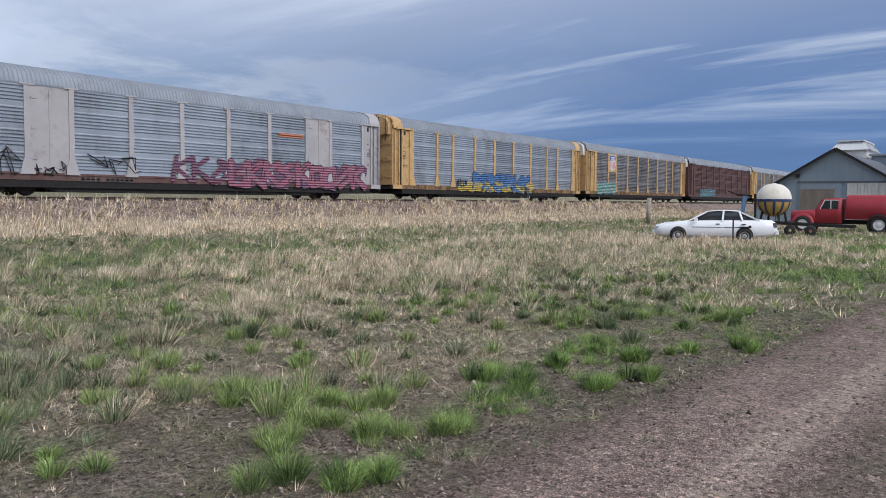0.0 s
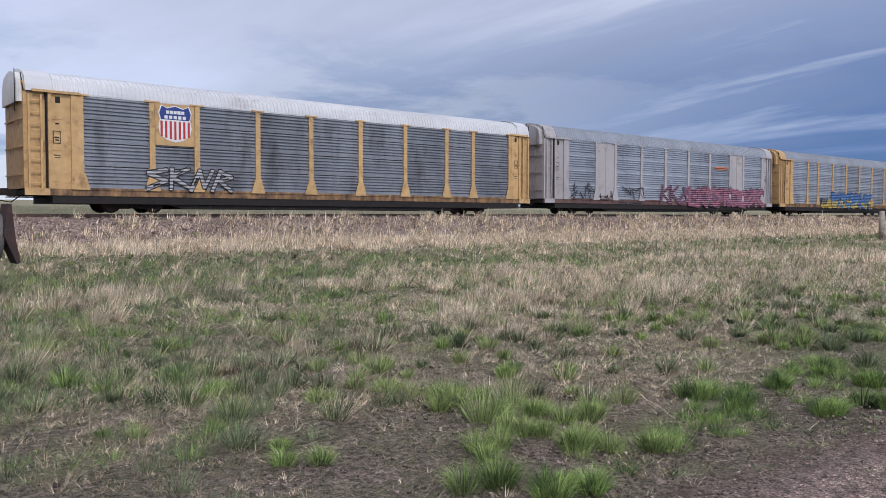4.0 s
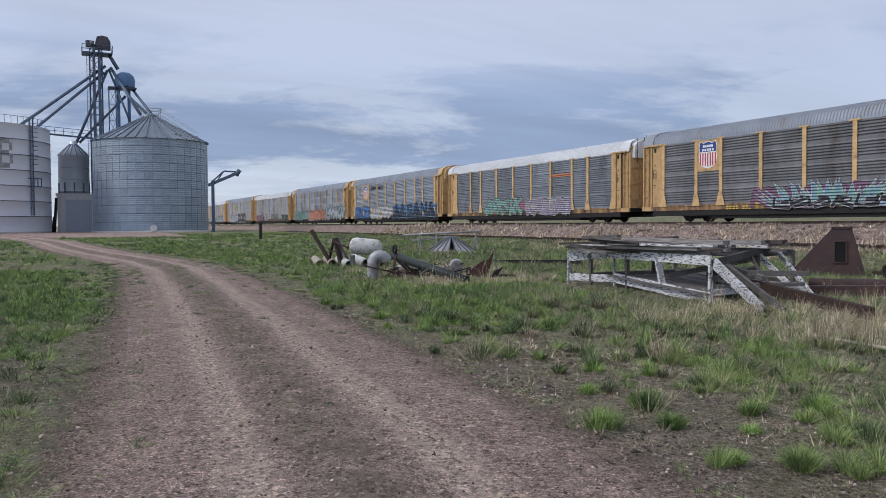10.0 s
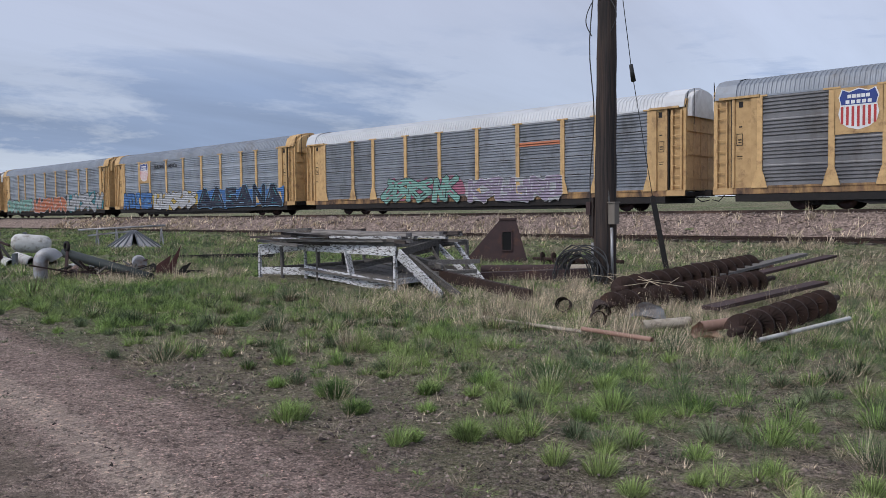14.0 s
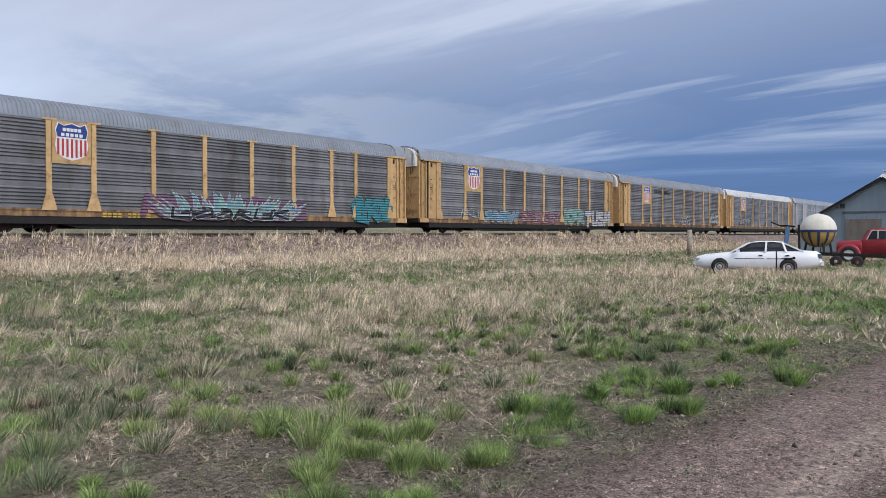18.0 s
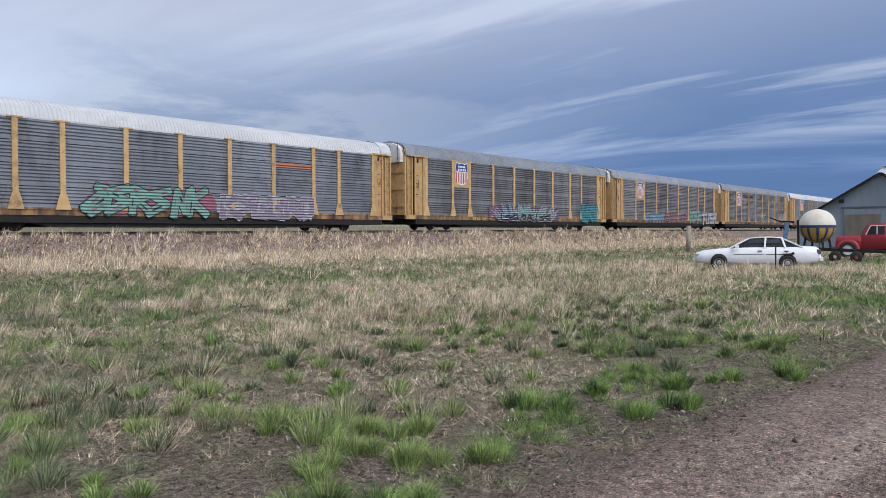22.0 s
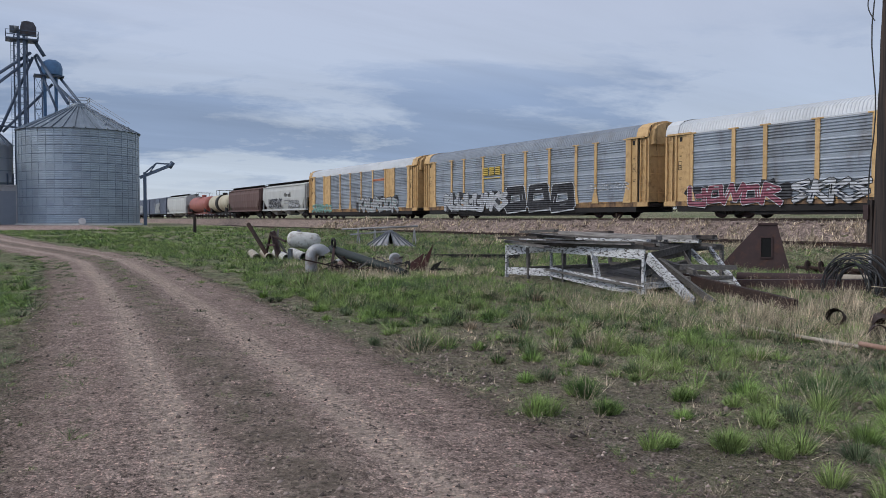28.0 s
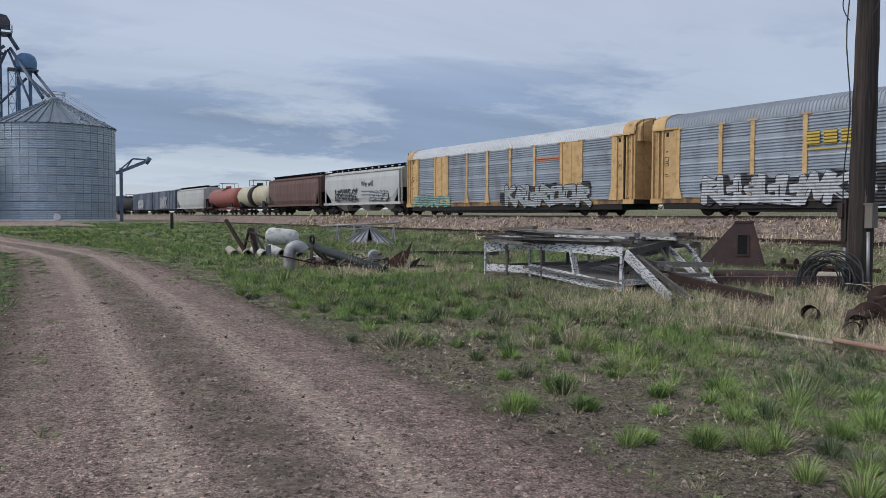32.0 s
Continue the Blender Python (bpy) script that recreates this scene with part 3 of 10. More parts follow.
eastern = ramp(soil_tree, calc(soil_tree, "DIVIDE", sep_s.outputs[0], 60.0), [(0.12, 0.0), (0.40, 0.65)])
meadow = blend(soil_tree, eastern, meadow, blend(soil_tree, g1.outputs[0], (0.42, 0.36, 0.25), (0.24, 0.24, 0.14)))
# the crumbs' painted shade darkens the far grass colour as well
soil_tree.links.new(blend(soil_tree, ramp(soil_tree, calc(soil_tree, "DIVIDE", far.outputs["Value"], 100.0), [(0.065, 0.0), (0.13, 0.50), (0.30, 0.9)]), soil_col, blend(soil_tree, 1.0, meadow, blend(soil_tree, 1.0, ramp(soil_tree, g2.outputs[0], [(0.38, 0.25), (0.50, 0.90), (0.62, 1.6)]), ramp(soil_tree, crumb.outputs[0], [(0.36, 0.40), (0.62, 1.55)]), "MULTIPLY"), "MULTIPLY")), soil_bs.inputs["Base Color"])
GRAVEL = earth("pinkish_gravel", (0.36, 0.265, 0.23), (0.31, 0.225, 0.195), (0.43, 0.345, 0.30), 48.0, 0.8)[0]
BALLAST = earth("ballast_bank", (0.235, 0.178, 0.153), (0.275, 0.212, 0.178), (0.17, 0.13, 0.115), 16.0, 1.0)[0]


def grid(name, xs, ys, zf, mat, **kw):
    X, Y = np.meshgrid(xs, ys, indexing="ij")
    V = np.stack([X, Y, zf(X, Y)], -1).reshape(-1, 3)
    n, m = len(xs), len(ys)
    i = (np.arange(n - 1)[:, None] * m + np.arange(m - 1)[None]).ravel()
    return arrays(name, V, np.stack([i, i + m, i + m + 1, i + 1], 1), mat, smooth=True)


xs = np.concatenate([[-3000, -900, -400], np.arange(-260, -40, 4.0), np.arange(-40, 40, 0.8), np.arange(40, 261, 4.0), [400, 900, 3000]])
ys = np.concatenate([[-3000, -900, -300, -120], np.arange(-60, -6, 4.0), np.arange(-6, 42, 0.5), np.arange(42, 70, 4.0), [100, 300, 900, 3000]])
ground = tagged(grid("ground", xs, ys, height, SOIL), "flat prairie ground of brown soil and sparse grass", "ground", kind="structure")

# the gravel road: a strip of its own on the ground, its edges broken up
road_x = np.concatenate([np.arange(-130, -40, 2.0), np.arange(-40, 40, 0.35), np.arange(40, 121, 2.0)])
ACROSS = 41
road_u = np.linspace(-1, 1, ACROSS)
C = centre(road_x)
rng = np.random.default_rng(5)
HALF = np.interp(road_x, [-130, -84, -60, -45, -35, -24, -8, 0, 5, 20, 120], [5.0, 4.2, 2.6, 1.9, 1.7, 2.2, 2.3, 2.2, 2.15, 2.1, 2.4])
HALF = HALF + 0.16 * np.sin(road_x * 1.7) + 0.12 * np.sin(road_x * 3.9 + 1) + 0.05 * rng.normal(size=len(road_x))
RX = np.repeat(road_x[:, None], ACROSS, 1)
RY = C[:, None] + HALF[:, None] * road_u[None]
DIST = HALF[:, None] * np.abs(road_u[None])
rut = np.exp(-((DIST - 0.66) / 0.17) ** 2)
RZ = height(RX, RY) + 0.030 - 0.02 * np.abs(road_u[None]) ** 6 - 0.010 * rut + 0.006 * np.sin(7 * RX + 5 * RY) * np.sin(9 * RY - 3 * RX)
i = (np.arange(len(road_x) - 1)[:, None] * ACROSS + np.arange(ACROSS - 1)[None]).ravel()
ROADMAT, road_tree, road_bs, road_col, road_co = earth("pink_gravel_road", (0.46, 0.343, 0.290), (0.393, 0.29, 0.247), (0.565, 0.44, 0.38), 85.0, 1.2, 0.4)
uvn = road_tree.nodes.new("ShaderNodeUVMap")
uvn.uv_map = "across"
sx = road_tree.nodes.new("ShaderNodeSeparateXYZ")
road_tree.links.new(uvn.outputs[0], sx.inputs[0])
off = calc(road_tree, "ABSOLUTE", sx.outputs[0])
rn = node(road_tree, "ShaderNodeTexNoise", Scale=2.2, Detail=9.0, Roughness=0.72)
road_tree.links.new(road_co, rn.inputs["Vector"])
wob = calc(road_tree, "ADD", off, calc(road_tree, "MULTIPLY", calc(road_tree, "SUBTRACT", rn.outputs[0], 0.5), 0.22))
# streaks along the wheel tracks, and the print of tyres across them
lie = road_tree.nodes.new("ShaderNodeMapping")
lie.inputs["Scale"].default_value = (14.0, 0.5, 1.0)
road_tree.links.new(uvn.outputs[0], lie.inputs[0])
st = node(road_tree, "ShaderNodeTexNoise", Scale=1.0, Detail=6.0, Roughness=0.65)
road_tree.links.new(lie.outputs[0], st.inputs["Vector"])
print_map = road_tree.nodes.new("ShaderNodeMapping")
print_map.inputs["Scale"].default_value = (5.0, 34.0, 1.0)
road_tree.links.new(uvn.outputs[0], print_map.inputs[0])
tread = node(road_tree, "ShaderNodeTexNoise", Scale=1.0, Detail=3.0, Roughness=0.6)
road_tree.links.new(print_map.outputs[0], tread.inputs["Vector"])
worn = ramp(road_tree, wob, [(0.44, 0.0), (0.56, 1.0), (0.76, 1.0), (0.94, 0.0)])
worn = calc(road_tree, "MULTIPLY", worn, ramp(road_tree, st.outputs[0], [(0.34, 0.55), (0.60, 1.0)]))
crown = ramp(road_tree, wob, [(0.20, 1.0), (0.50, 0.0)])
c2 = blend(road_tree, calc(road_tree, "MULTIPLY", worn, 0.80), road_col, (0.68, 0.535, 0.44))
c2 = blend(road_tree, calc(road_tree, "MULTIPLY", crown, calc(road_tree, "ADD", ramp(road_tree, rn.outputs[0], [(0.42, 0.30), (0.56, 0.85)]), 0.0)), c2, (0.235, 0.19, 0.148))
shoulder = ramp(road_tree, wob, [(1.00, 0.0), (1.35, 1.0)])
c2 = blend(road_tree, calc(road_tree, "MULTIPLY", shoulder, 0.62), c2, (0.33, 0.265, 0.235))
speck = node(road_tree, "ShaderNodeTexNoise", Scale=11.0, Detail=5.0, Roughness=0.7)
road_tree.links.new(road_co, speck.inputs["Vector"])
c2 = blend(road_tree, 1.0, c2, ramp(road_tree, speck.outputs[0], [(0.33, 0.55), (0.46, 1.0), (0.64, 1.18)]), "MULTIPLY")
c2 = blend(road_tree, worn, c2, blend(road_tree, 1.0, c2, ramp(road_tree, tread.outputs[0], [(0.38, 0.70), (0.60, 1.14)]), "MULTIPLY"))
clod = node(road_tree, "ShaderNodeTexVoronoi", Scale=38.0)
road_tree.links.new(road_co, clod.inputs["Vector"])
clod_tone = road_tree.nodes.new("ShaderNodeSeparateColor")
road_tree.links.new(clod.outputs["Color"], clod_tone.inputs[0])
c2 = blend(road_tree, 1.0, c2, ramp(road_tree, clod_tone.outputs[0], [(0.0, 0.42), (0.18, 0.88), (0.80, 1.07), (1.0, 1.58)]), "MULTIPLY")
road_tree.links.new(c2, road_bs.inputs["Base Color"])
old_bump = [n for n in road_tree.nodes if n.bl_idname == "ShaderNodeBump"][0]
bp2 = node(road_tree, "ShaderNodeBump", Strength=0.8, Distance=0.03)
road_tree.links.new(calc(road_tree, "ADD", calc(road_tree, "MULTIPLY", tread.outputs[0], worn), speck.outputs[0]), bp2.inputs["Height"])
road_tree.links.new(old_bump.outputs[0], bp2.inputs["Normal"])
road_tree.links.new(bp2.outputs[0], road_bs.inputs["Normal"])
tp = road_tree.nodes.new("ShaderNodeBsdfTransparent")
mx = road_tree.nodes.new("ShaderNodeMixShader")
road_tree.links.new(ramp(road_tree, calc(road_tree, "MULTIPLY", wob, 0.4), [(0.60, 1.0), (0.86, 0.0)]), mx.inputs[0])
road_tree.links.new(tp.outputs[0], mx.inputs[1])
road_tree.links.new(road_bs.outputs[0], mx.inputs[2])
road_tree.links.new(mx.outputs[0], road_tree.nodes["Material Output"].inputs[0])
road = tagged(arrays("road", np.stack([RX, RY, RZ], -1).reshape(-1, 3), np.stack([i, i + ACROSS, i + ACROSS + 1, i + 1], 1), ROADMAT, smooth=True), "rutted pinkish gravel road with two pale wheel tracks", "road", kind="structure")
uvl = road.data.uv_layers.new(name="across")
U = (HALF[:, None] * road_u[None]).ravel()
ALONG = np.repeat(road_x[:, None], ACROSS, 1).ravel()
idx = np.zeros(len(road.data.loops), np.int32)
road.data.loops.foreach_get("vertex_index", idx)
uvl.data.foreach_set("uv", np.stack([U[idx], ALONG[idx]], -1).astype(np.float32).ravel())

# the road that the elevator yard opens on, and the ballast bank
yard_x, yard_y = np.arange(-190, -84, 2.0), np.arange(-40, 12.1, 2.0)
yard = tagged(grid("yard", yard_x, yard_y, lambda x, y: height(x, y) + 0.03, GRAVEL), "pinkish gravel yard before the grain bins", "yard", kind="structure")
bank_x = np.concatenate([[-600, -300], np.arange(-200, 201, 2.0), [300, 600]])
bank_y = np.concatenate([np.arange(31.5, 34.2, 0.22), np.arange(34.2, 39.8, 0.7)])
bank = tagged(grid("ballast_bank", bank_x, bank_y, lambda x, y: height(x, y) + 0.03 + 0.035 * np.sin(x * 2.1) * np.sin(y * 3.3), BALLAST), "bank of broken pinkish-grey ballast under the main line", "ballast", kind="structure")


def stones(name, n, xr, yr, size, lift, mat, label, seed):
    """Loose stones, too many to count: squashed, turned eight-sided lumps."""
    r = np.random.default_rng(seed)
    x = r.uniform(*xr, n)
    y = yr[0] + (yr[1] - yr[0]) * r.random(n) if not callable(yr) else yr(x, r)
    z = height(x, y) + lift
    s = size * r.lognormal(0, 0.4, n)
    base = np.array([(1, 0, 0), (0, 1, 0), (-1, 0, 0), (0, -1, 0), (0, 0, 0.75), (0, 0, -0.6)], float)
    V = base[None] * (1 + 0.35 * r.normal(size=(n, 6, 1))) + 0.18 * r.normal(size=(n, 6, 3))
    a = r.uniform(0, 6.28, n)
    R = np.stack([np.cos(a), -np.sin(a), np.sin(a), np.cos(a)], -1).reshape(n, 2, 2)
    V[:, :, :2] = np.einsum("nij,nkj->nki", R, V[:, :, :2])
    V = V * s[:, None, None] + np.stack([x, y, z], -1)[:, None]
    F = np.array([(0, 1, 4), (1, 2, 4), (2, 3, 4), (3, 0, 4), (1, 0, 5), (2, 1, 5), (3, 2, 5), (0, 3, 5)])
    F = (F[None] + 6 * np.arange(n)[:, None, None]).reshape(-1, 3)
    return tagged(arrays(name, V.reshape(-1, 3), F, mat), label, "stones", kind="stuff")


CLOD = material("crumbling_brown_soil", (0.20, 0.155, 0.132), (0.10, 0.078, 0.066), 0.95, 0, 9.0, island=0.7)
stones("soil_crumbs", 9000, (-10, 13), lambda x, r: centre(x) + np.where(x < -4, 1.9, 2.0) + 5.2 * r.random(len(x)) ** 1.6, 0.011, 0.004, CLOD, "crumbs of brown soil and small stones beside the road", 77)
stones("road_clods", 5200, (-26, 10), lambda x, r: centre(x) + np.where(r.random(len(x)) < 0.6, r.normal(0, 0.24, len(x)), np.where(r.random(len(x)) < 0.5, -1, 1) * r.uniform(1.05, 2.0, len(x))), 0.012, 0.026, CLOD, "brown clods on the crown and the shoulders of the road", 78)
PEBBLE = material("road_pebble_stone", (0.42, 0.33, 0.285), (0.21, 0.163, 0.142), 0.9, 0, 10.0, island=0.8)
stones("road_gravel", 26000, (-17, 15), lambda x, r: centre(x) + r.normal(0, 1.6, len(x)), 0.0085, 0.022, PEBBLE, "loose pinkish gravel on the road", 3)
stones("ballast_stones", 13000, (-75, 70), (31.4, 34.6), 0.045, 0.045, STONE, "broken track ballast on the bank", 4)

# rails and sleepers


def rail(name, y, top, x0, x1, mat, label):
    bm = bmesh.new()
    prof = ((-0.07, -0.17), (0.07, -0.17), (0.07, -0.155), (0.01, -0.13), (0.01, -0.045), (0.036, -0.035), (0.036, 0), (-0.036, 0), (-0.036, -0.035), (-0.01, -0.045), (-0.01, -0.13), (-0.07, -0.155))
    cuts = [x0] + [x for x in (0, 8, 16, 25, 35, 50, 70, 100, 160) if x0 < x < x1] + [x1]
    rows = [[bm.verts.new((x, y + u, top + v + (grade(x) if x1 > 100 else 0.0))) for u, v in prof] for x in cuts]
    for a, b in zip(rows, rows[1:]):
        for k in range(12):
            bm.faces.new((a[k], b[k], b[(k + 1) % 12], a[(k + 1) % 12]))
    bm.faces.new(rows[0][::-1]), bm.faces.new(rows[-1])
    return tagged(part(name, bm, mat), label, "rail", kind="structure")


for k, y in enumerate((TRACK - 0.755, TRACK + 0.755)):
    rail("main_rail", y, RAIL, -600, 600, RAILTOP, "worn steel rail of the main line")
for k, y in enumerate((SIDING - 0.755, SIDING + 0.755)):
    rail("siding_rail", y, 0.62, -150, 3.5, RUST, "rusty rail of the overgrown siding")
bm = bmesh.new()
box(bm, -0.115, 0.115, -1.28, 1.28, -0.16, 0)
tie = part("sleeper", bm, TIE)
tie.matrix_world = pose(-0.3, SIDING, 0.50)
tagged(tie, "weathered wooden sleeper of the siding", "sleeper", "sleepers of the siding")
for k in range(1, 150):
    copy_thing(tie, pose(-0.3 - k * 0.56, SIDING + random.uniform(-0.05, 0.05), 0.50 + random.uniform(-0.015, 0.01), 0, 0, random.uniform(-1.5, 1.5)))
bm = bmesh.new()
for k in range(-260, 260):
    box(bm, k * 0.55 - 0.115, k * 0.55 + 0.115, TRACK - 1.3, TRACK + 1.3, RAIL - 0.33 + grade(k * 0.55), RAIL - 0.165 + grade(k * 0.55))
tagged(part("main_line_sleepers", bm, TIE), "wooden sleepers of the main line bedded in ballast", "sleepers", kind="stuff")

# ---- grass ----


def wob2(x, y, f, s):
    """Smooth patchy field from 0 to 1."""
    v = np.zeros_like(x)
    for k in range(4):
        a = s * 1.7 + k * 2.1
        q = f * (1.8 ** k)
        v += (np.sin(q * (x * math.cos(a) + y * math.sin(a)) + 5 * s + k) + np.sin(q * (y * math.cos(a + 1.1) - x * math.sin(a + 1.1)) + 3 * s - k)) / (1.6 ** k)
    return np.clip(0.5 + v / 5.0, 0, 1)


def grass(name, label, mat, sets):
    V, F, o = [], [], 0
    for v, f in sets:
        V.append(v), F.append(f + o)
        o += len(v)
    return tagged(arrays(name, np.concatenate(V), np.concatenate(F), mat), label, "grass", kind="stuff")


def leafy(name, a, b, c):
    return material(name, a, b, 0.75, 0, 4.2, mix=(0.45, 0.56), island=0.66, dirt=c, dirt_scale=0.45, dirt_at=(0.45, 0.62), spec=0.2)


STRAW = leafy("dry_straw_grass", (0.76, 0.62, 0.445), (0.31, 0.245, 0.168), (0.76, 0.635, 0.475))
OLD = leafy("old_grey_straw", (0.49, 0.405, 0.287), (0.115, 0.092, 0.064), (0.40, 0.33, 0.24))
GREEN = leafy("fresh_green_grass", (0.25, 0.36, 0.108), (0.060, 0.108, 0.034), (0.285, 0.355, 0.130))
SAGE = leafy("grey_green_grass", (0.220, 0.268, 0.137), (0.046, 0.066, 0.035), (0.130, 0.170, 0.088))
r = np.random.default_rng(11)
straw, green, sage, old = [], [], [], []


def blades(k, bx, by, dx, dy, h, sag, thick, fine, plain):
    """Grass blades from a foot, by a reach and a height; coarser farther off."""
    tot = len(bx)
    d = np.hypot(bx, by)
    side = np.abs(by - centre(bx))
    bz = height(bx, by) - 0.012 + np.where(side < 1.6, 0.028, np.where(side < 2.2, 0.016, 0.0))
    f = r.uniform(0, 2 * np.pi, tot)
    w = thick * np.maximum(0.0019, fine * d) * r.uniform(0.7, 1.3, tot)
    W = np.stack([np.cos(f) * w, np.sin(f) * w, 0 * w], -1)
    P0 = np.stack([bx, by, bz], -1)
    P1 = np.stack([bx + 0.42 * dx, by + 0.42 * dy, bz + 0.62 * h + 0.5 * sag], -1)
    P2 = np.stack([bx + dx, by + dy, np.maximum(bz + 0.01, bz + h - sag)], -1)
    if plain:
        return np.stack([P0 - W, P0 + W, P2], 1).reshape(-1, 3), np.arange(3 * tot).reshape(-1, 3)
    V = np.stack([P0 - W, P0 + W, P1 - 0.8 * W, P1 + 0.8 * W, P2], 1).reshape(-1, 3)
    o = 5 * np.arange(tot)[:, None]
    return V, np.concatenate([o + [[0, 1, 3]], o + [[0, 3, 2]], o + [[2, 3, 4]]], 0)


def tufts(x, y, n, tall, R, r, fan=0.8, droop=0.25, thick=1.0, flat=0.45, plain=False, lean=0.10):
    """Tufts: blades rise from a small crown, fan outward and lean with the wind."""
    k = np.repeat(np.arange(len(x)), n)
    tot = len(k)
    a = r.uniform(0, 2 * np.pi, tot)
    q = np.sqrt(r.random(tot))
    bx, by = x[k] + flat * R[k] * q * np.cos(a), y[k] + flat * R[k] * q * np.sin(a)
    h = tall[k] * r.uniform(0.45, 1.1, tot) * (1 - 0.25 * q * q)
    a2 = a + r.normal(0, 0.55, tot)
    out = R[k] * (fan * q + 0.25 * r.normal(size=tot))
    dx, dy = np.cos(a2) * out + lean * h, np.sin(a2) * out
    far_off = len(x) and np.hypot(x, y).mean() > 9.0
    return blades(k, bx, by, dx, dy, h, h * droop * q * r.random(tot), thick, 0.00042, plain or far_off)


def cushions(x, y, n, size, r, thick=1.0, plain=False, open_to=1.30):
    """Dense rounded tufts: short blades in every direction from a small crown, like a brush."""
    k = np.repeat(np.arange(len(x)), n)
    tot = len(k)
    a = r.uniform(0, 2 * np.pi, tot)
    th = open_to * np.sqrt(r.random(tot))
    L = size[k] * r.uniform(0.72, 1.08, tot)
    q = 0.42 * size[k] * np.sin(th) * r.uniform(0.5, 1.0, tot)
    bx, by = x[k] + q * np.cos(a), y[k] + q * np.sin(a)
    a2 = a + r.normal(0, 0.30, tot)
    return blades(k, bx, by, L * np.sin(th) * np.cos(a2) + 0.06 * L, L * np.sin(th) * np.sin(a2), L * np.cos(th) * 0.95 + 0.02, 0.14 * L * np.sin(th), thick, 0.00030, plain)


def spots(n, xr, yr, clump=1, near=0.45):
    """Places off the road, singly or in small clusters."""
    m = max(1, n // clump)
    k = r.integers(0, m, n)
    sx, sy = r.uniform(*xr, m)[k], r.uniform(*yr, m)[k]
    x, y = sx + (r.normal(0, near, n) if clump > 1 else 0), sy + (r.normal(0, near, n) if clump > 1 else 0)
    keep = (np.abs(y - centre(x)) > np.where(x < -27, 1.25, 1.9)) & (np.hypot(x, y) > 1.8) & ~((x < -84) & (y < 12))
    keep &= ~((x > -18.7) & (x < -12.4) & (y > 11.1) & (y < 15.4)) | (r.random(n) < 0.15)
    return x[keep], y[keep]


def pick(x, y, p):
    keep = r.random(len(x)) < p
    return x[keep], y[keep]


def logn(s, n):
    return r.lognormal(0, s, n)


def strawy(x, y):
    """How much of the grass is last year's straw: most near the bank and in the east."""
    d = 0.27 + 0.08 * step(2, 8, x) - 0.34 * step(9.5, 13, y) * (1 - step(24, 26.5, y)) * step(2, 6, x) + 0.5 * step(25, 27.5, y) * step(0, 7, x) + 0.18 * step(8, 16, y) * step(4, 20, x) - 0.22 * step(12, 24, -x) - 0.10 * (1 - step(2, 6, x)) + 0.30 * step(-12, -8, x) * (1 - step(-5, -3, x)) * step(8, 10, y) * (1 - step(17, 20, y)) - 0.10 * step(16, 18.5, y) * (1 - step(24.5, 26.5, y)) * (1 - step(14, 26, x))
    return np.clip(d + 0.5 * (wob2(x, y, 0.40, 1.0) - 0.5), 0.04, 0.96)


# low mat of fine old and grey-green grass, patchy, soil between
for n, xr, yr, nb, tall, R in ((12000, (-14, 15), (0.4, 8), 14, 0.050, 0.13), (15000, (-26, 27), (7, 15), 13, 0.085, 0.18), (10500, (-45, 50), (14, 23), 11, 0.13, 0.25), (10000, (-80, 95), (22, 31), 8, 0.17, 0.33)):
    x, y = spots(n, xr, yr)
    edge = np.abs(y - centre(x))
    x, y = pick(x, y, (0.30 + 1.1 * wob2(x, y, 0.7, 2.0)) * (0.45 + 0.55 * step(2.4, 4.4, edge)))
    dry = r.random(len(x)) < 0.25 + 0.55 * strawy(x, y)
    shade = r.random(len(x))
    far_straw = dry & (y > 24) & (x > 2)
    for sel, store in ((dry & ~far_straw, old), (far_straw, straw), (~dry & (shade < 0.75), sage), (~dry & (shade >= 0.75), green)):
        k = sel.sum()
        store.append(tufts(x[sel], y[sel], nb, tall * logn(0.35, k), R * logn(0.3, k), r, 0.9, 0.4, 1.1, 0.9, True))
# tussocks: a dense rounded green crown with last year's straw standing in it, leaning with the wind
for n, xr, yr, cl, ng, ns, tall, R in ((560, (-17, 17), (4.6, 9), 2, 150, 70, 0.19, 0.19), (3400, (-27, 29), (8.5, 15), 3, 64, 42, 0.20, 0.21), (5600, (-46, 50), (14.5, 23), 4, 30, 22, 0.24, 0.27), (6000, (-80, 95), (22.5, 30.5), 5, 20, 11, 0.28, 0.33)):
    x, y = spots(n, xr, yr, cl, 0.6)
    x, y = pick(x, y, 0.35 + 0.9 * wob2(x, y, 0.55, 3.0))
    siding = (y > 24.5) & (x < 2 + 1.5 * r.normal(size=len(x)))
    keep = ~siding | (r.random(len(x)) < 0.35)
    x, y, siding = x[keep], y[keep], siding[keep]
    big = logn(0.28, len(x)) * np.where(siding, 0.6, 1.0)
    dry = strawy(x, y) + 0.22 * r.normal(size=len(x))
    lush = r.random(len(x))
    for sel, store in (((dry < 0.72) & (lush < 0.55), sage), ((dry < 0.72) & (lush >= 0.55), green), (dry >= 0.72, old)):
        store.append(cushions(x[sel], y[sel], ng, tall * 0.95 * big[sel], r, 1.0, yr[0] > 8, 1.15))
    for lo, hi, store in ((0.26, 0.46, old), (0.46, 9, straw)):
        sel = (dry > lo) & (dry <= hi)
        store.append(tufts(x[sel], y[sel], ns, tall * 1.4 * big[sel], R * 0.85 * big[sel], r, 0.90, 0.35, 0.62, 0.6, yr[0] > 8, 0.26))
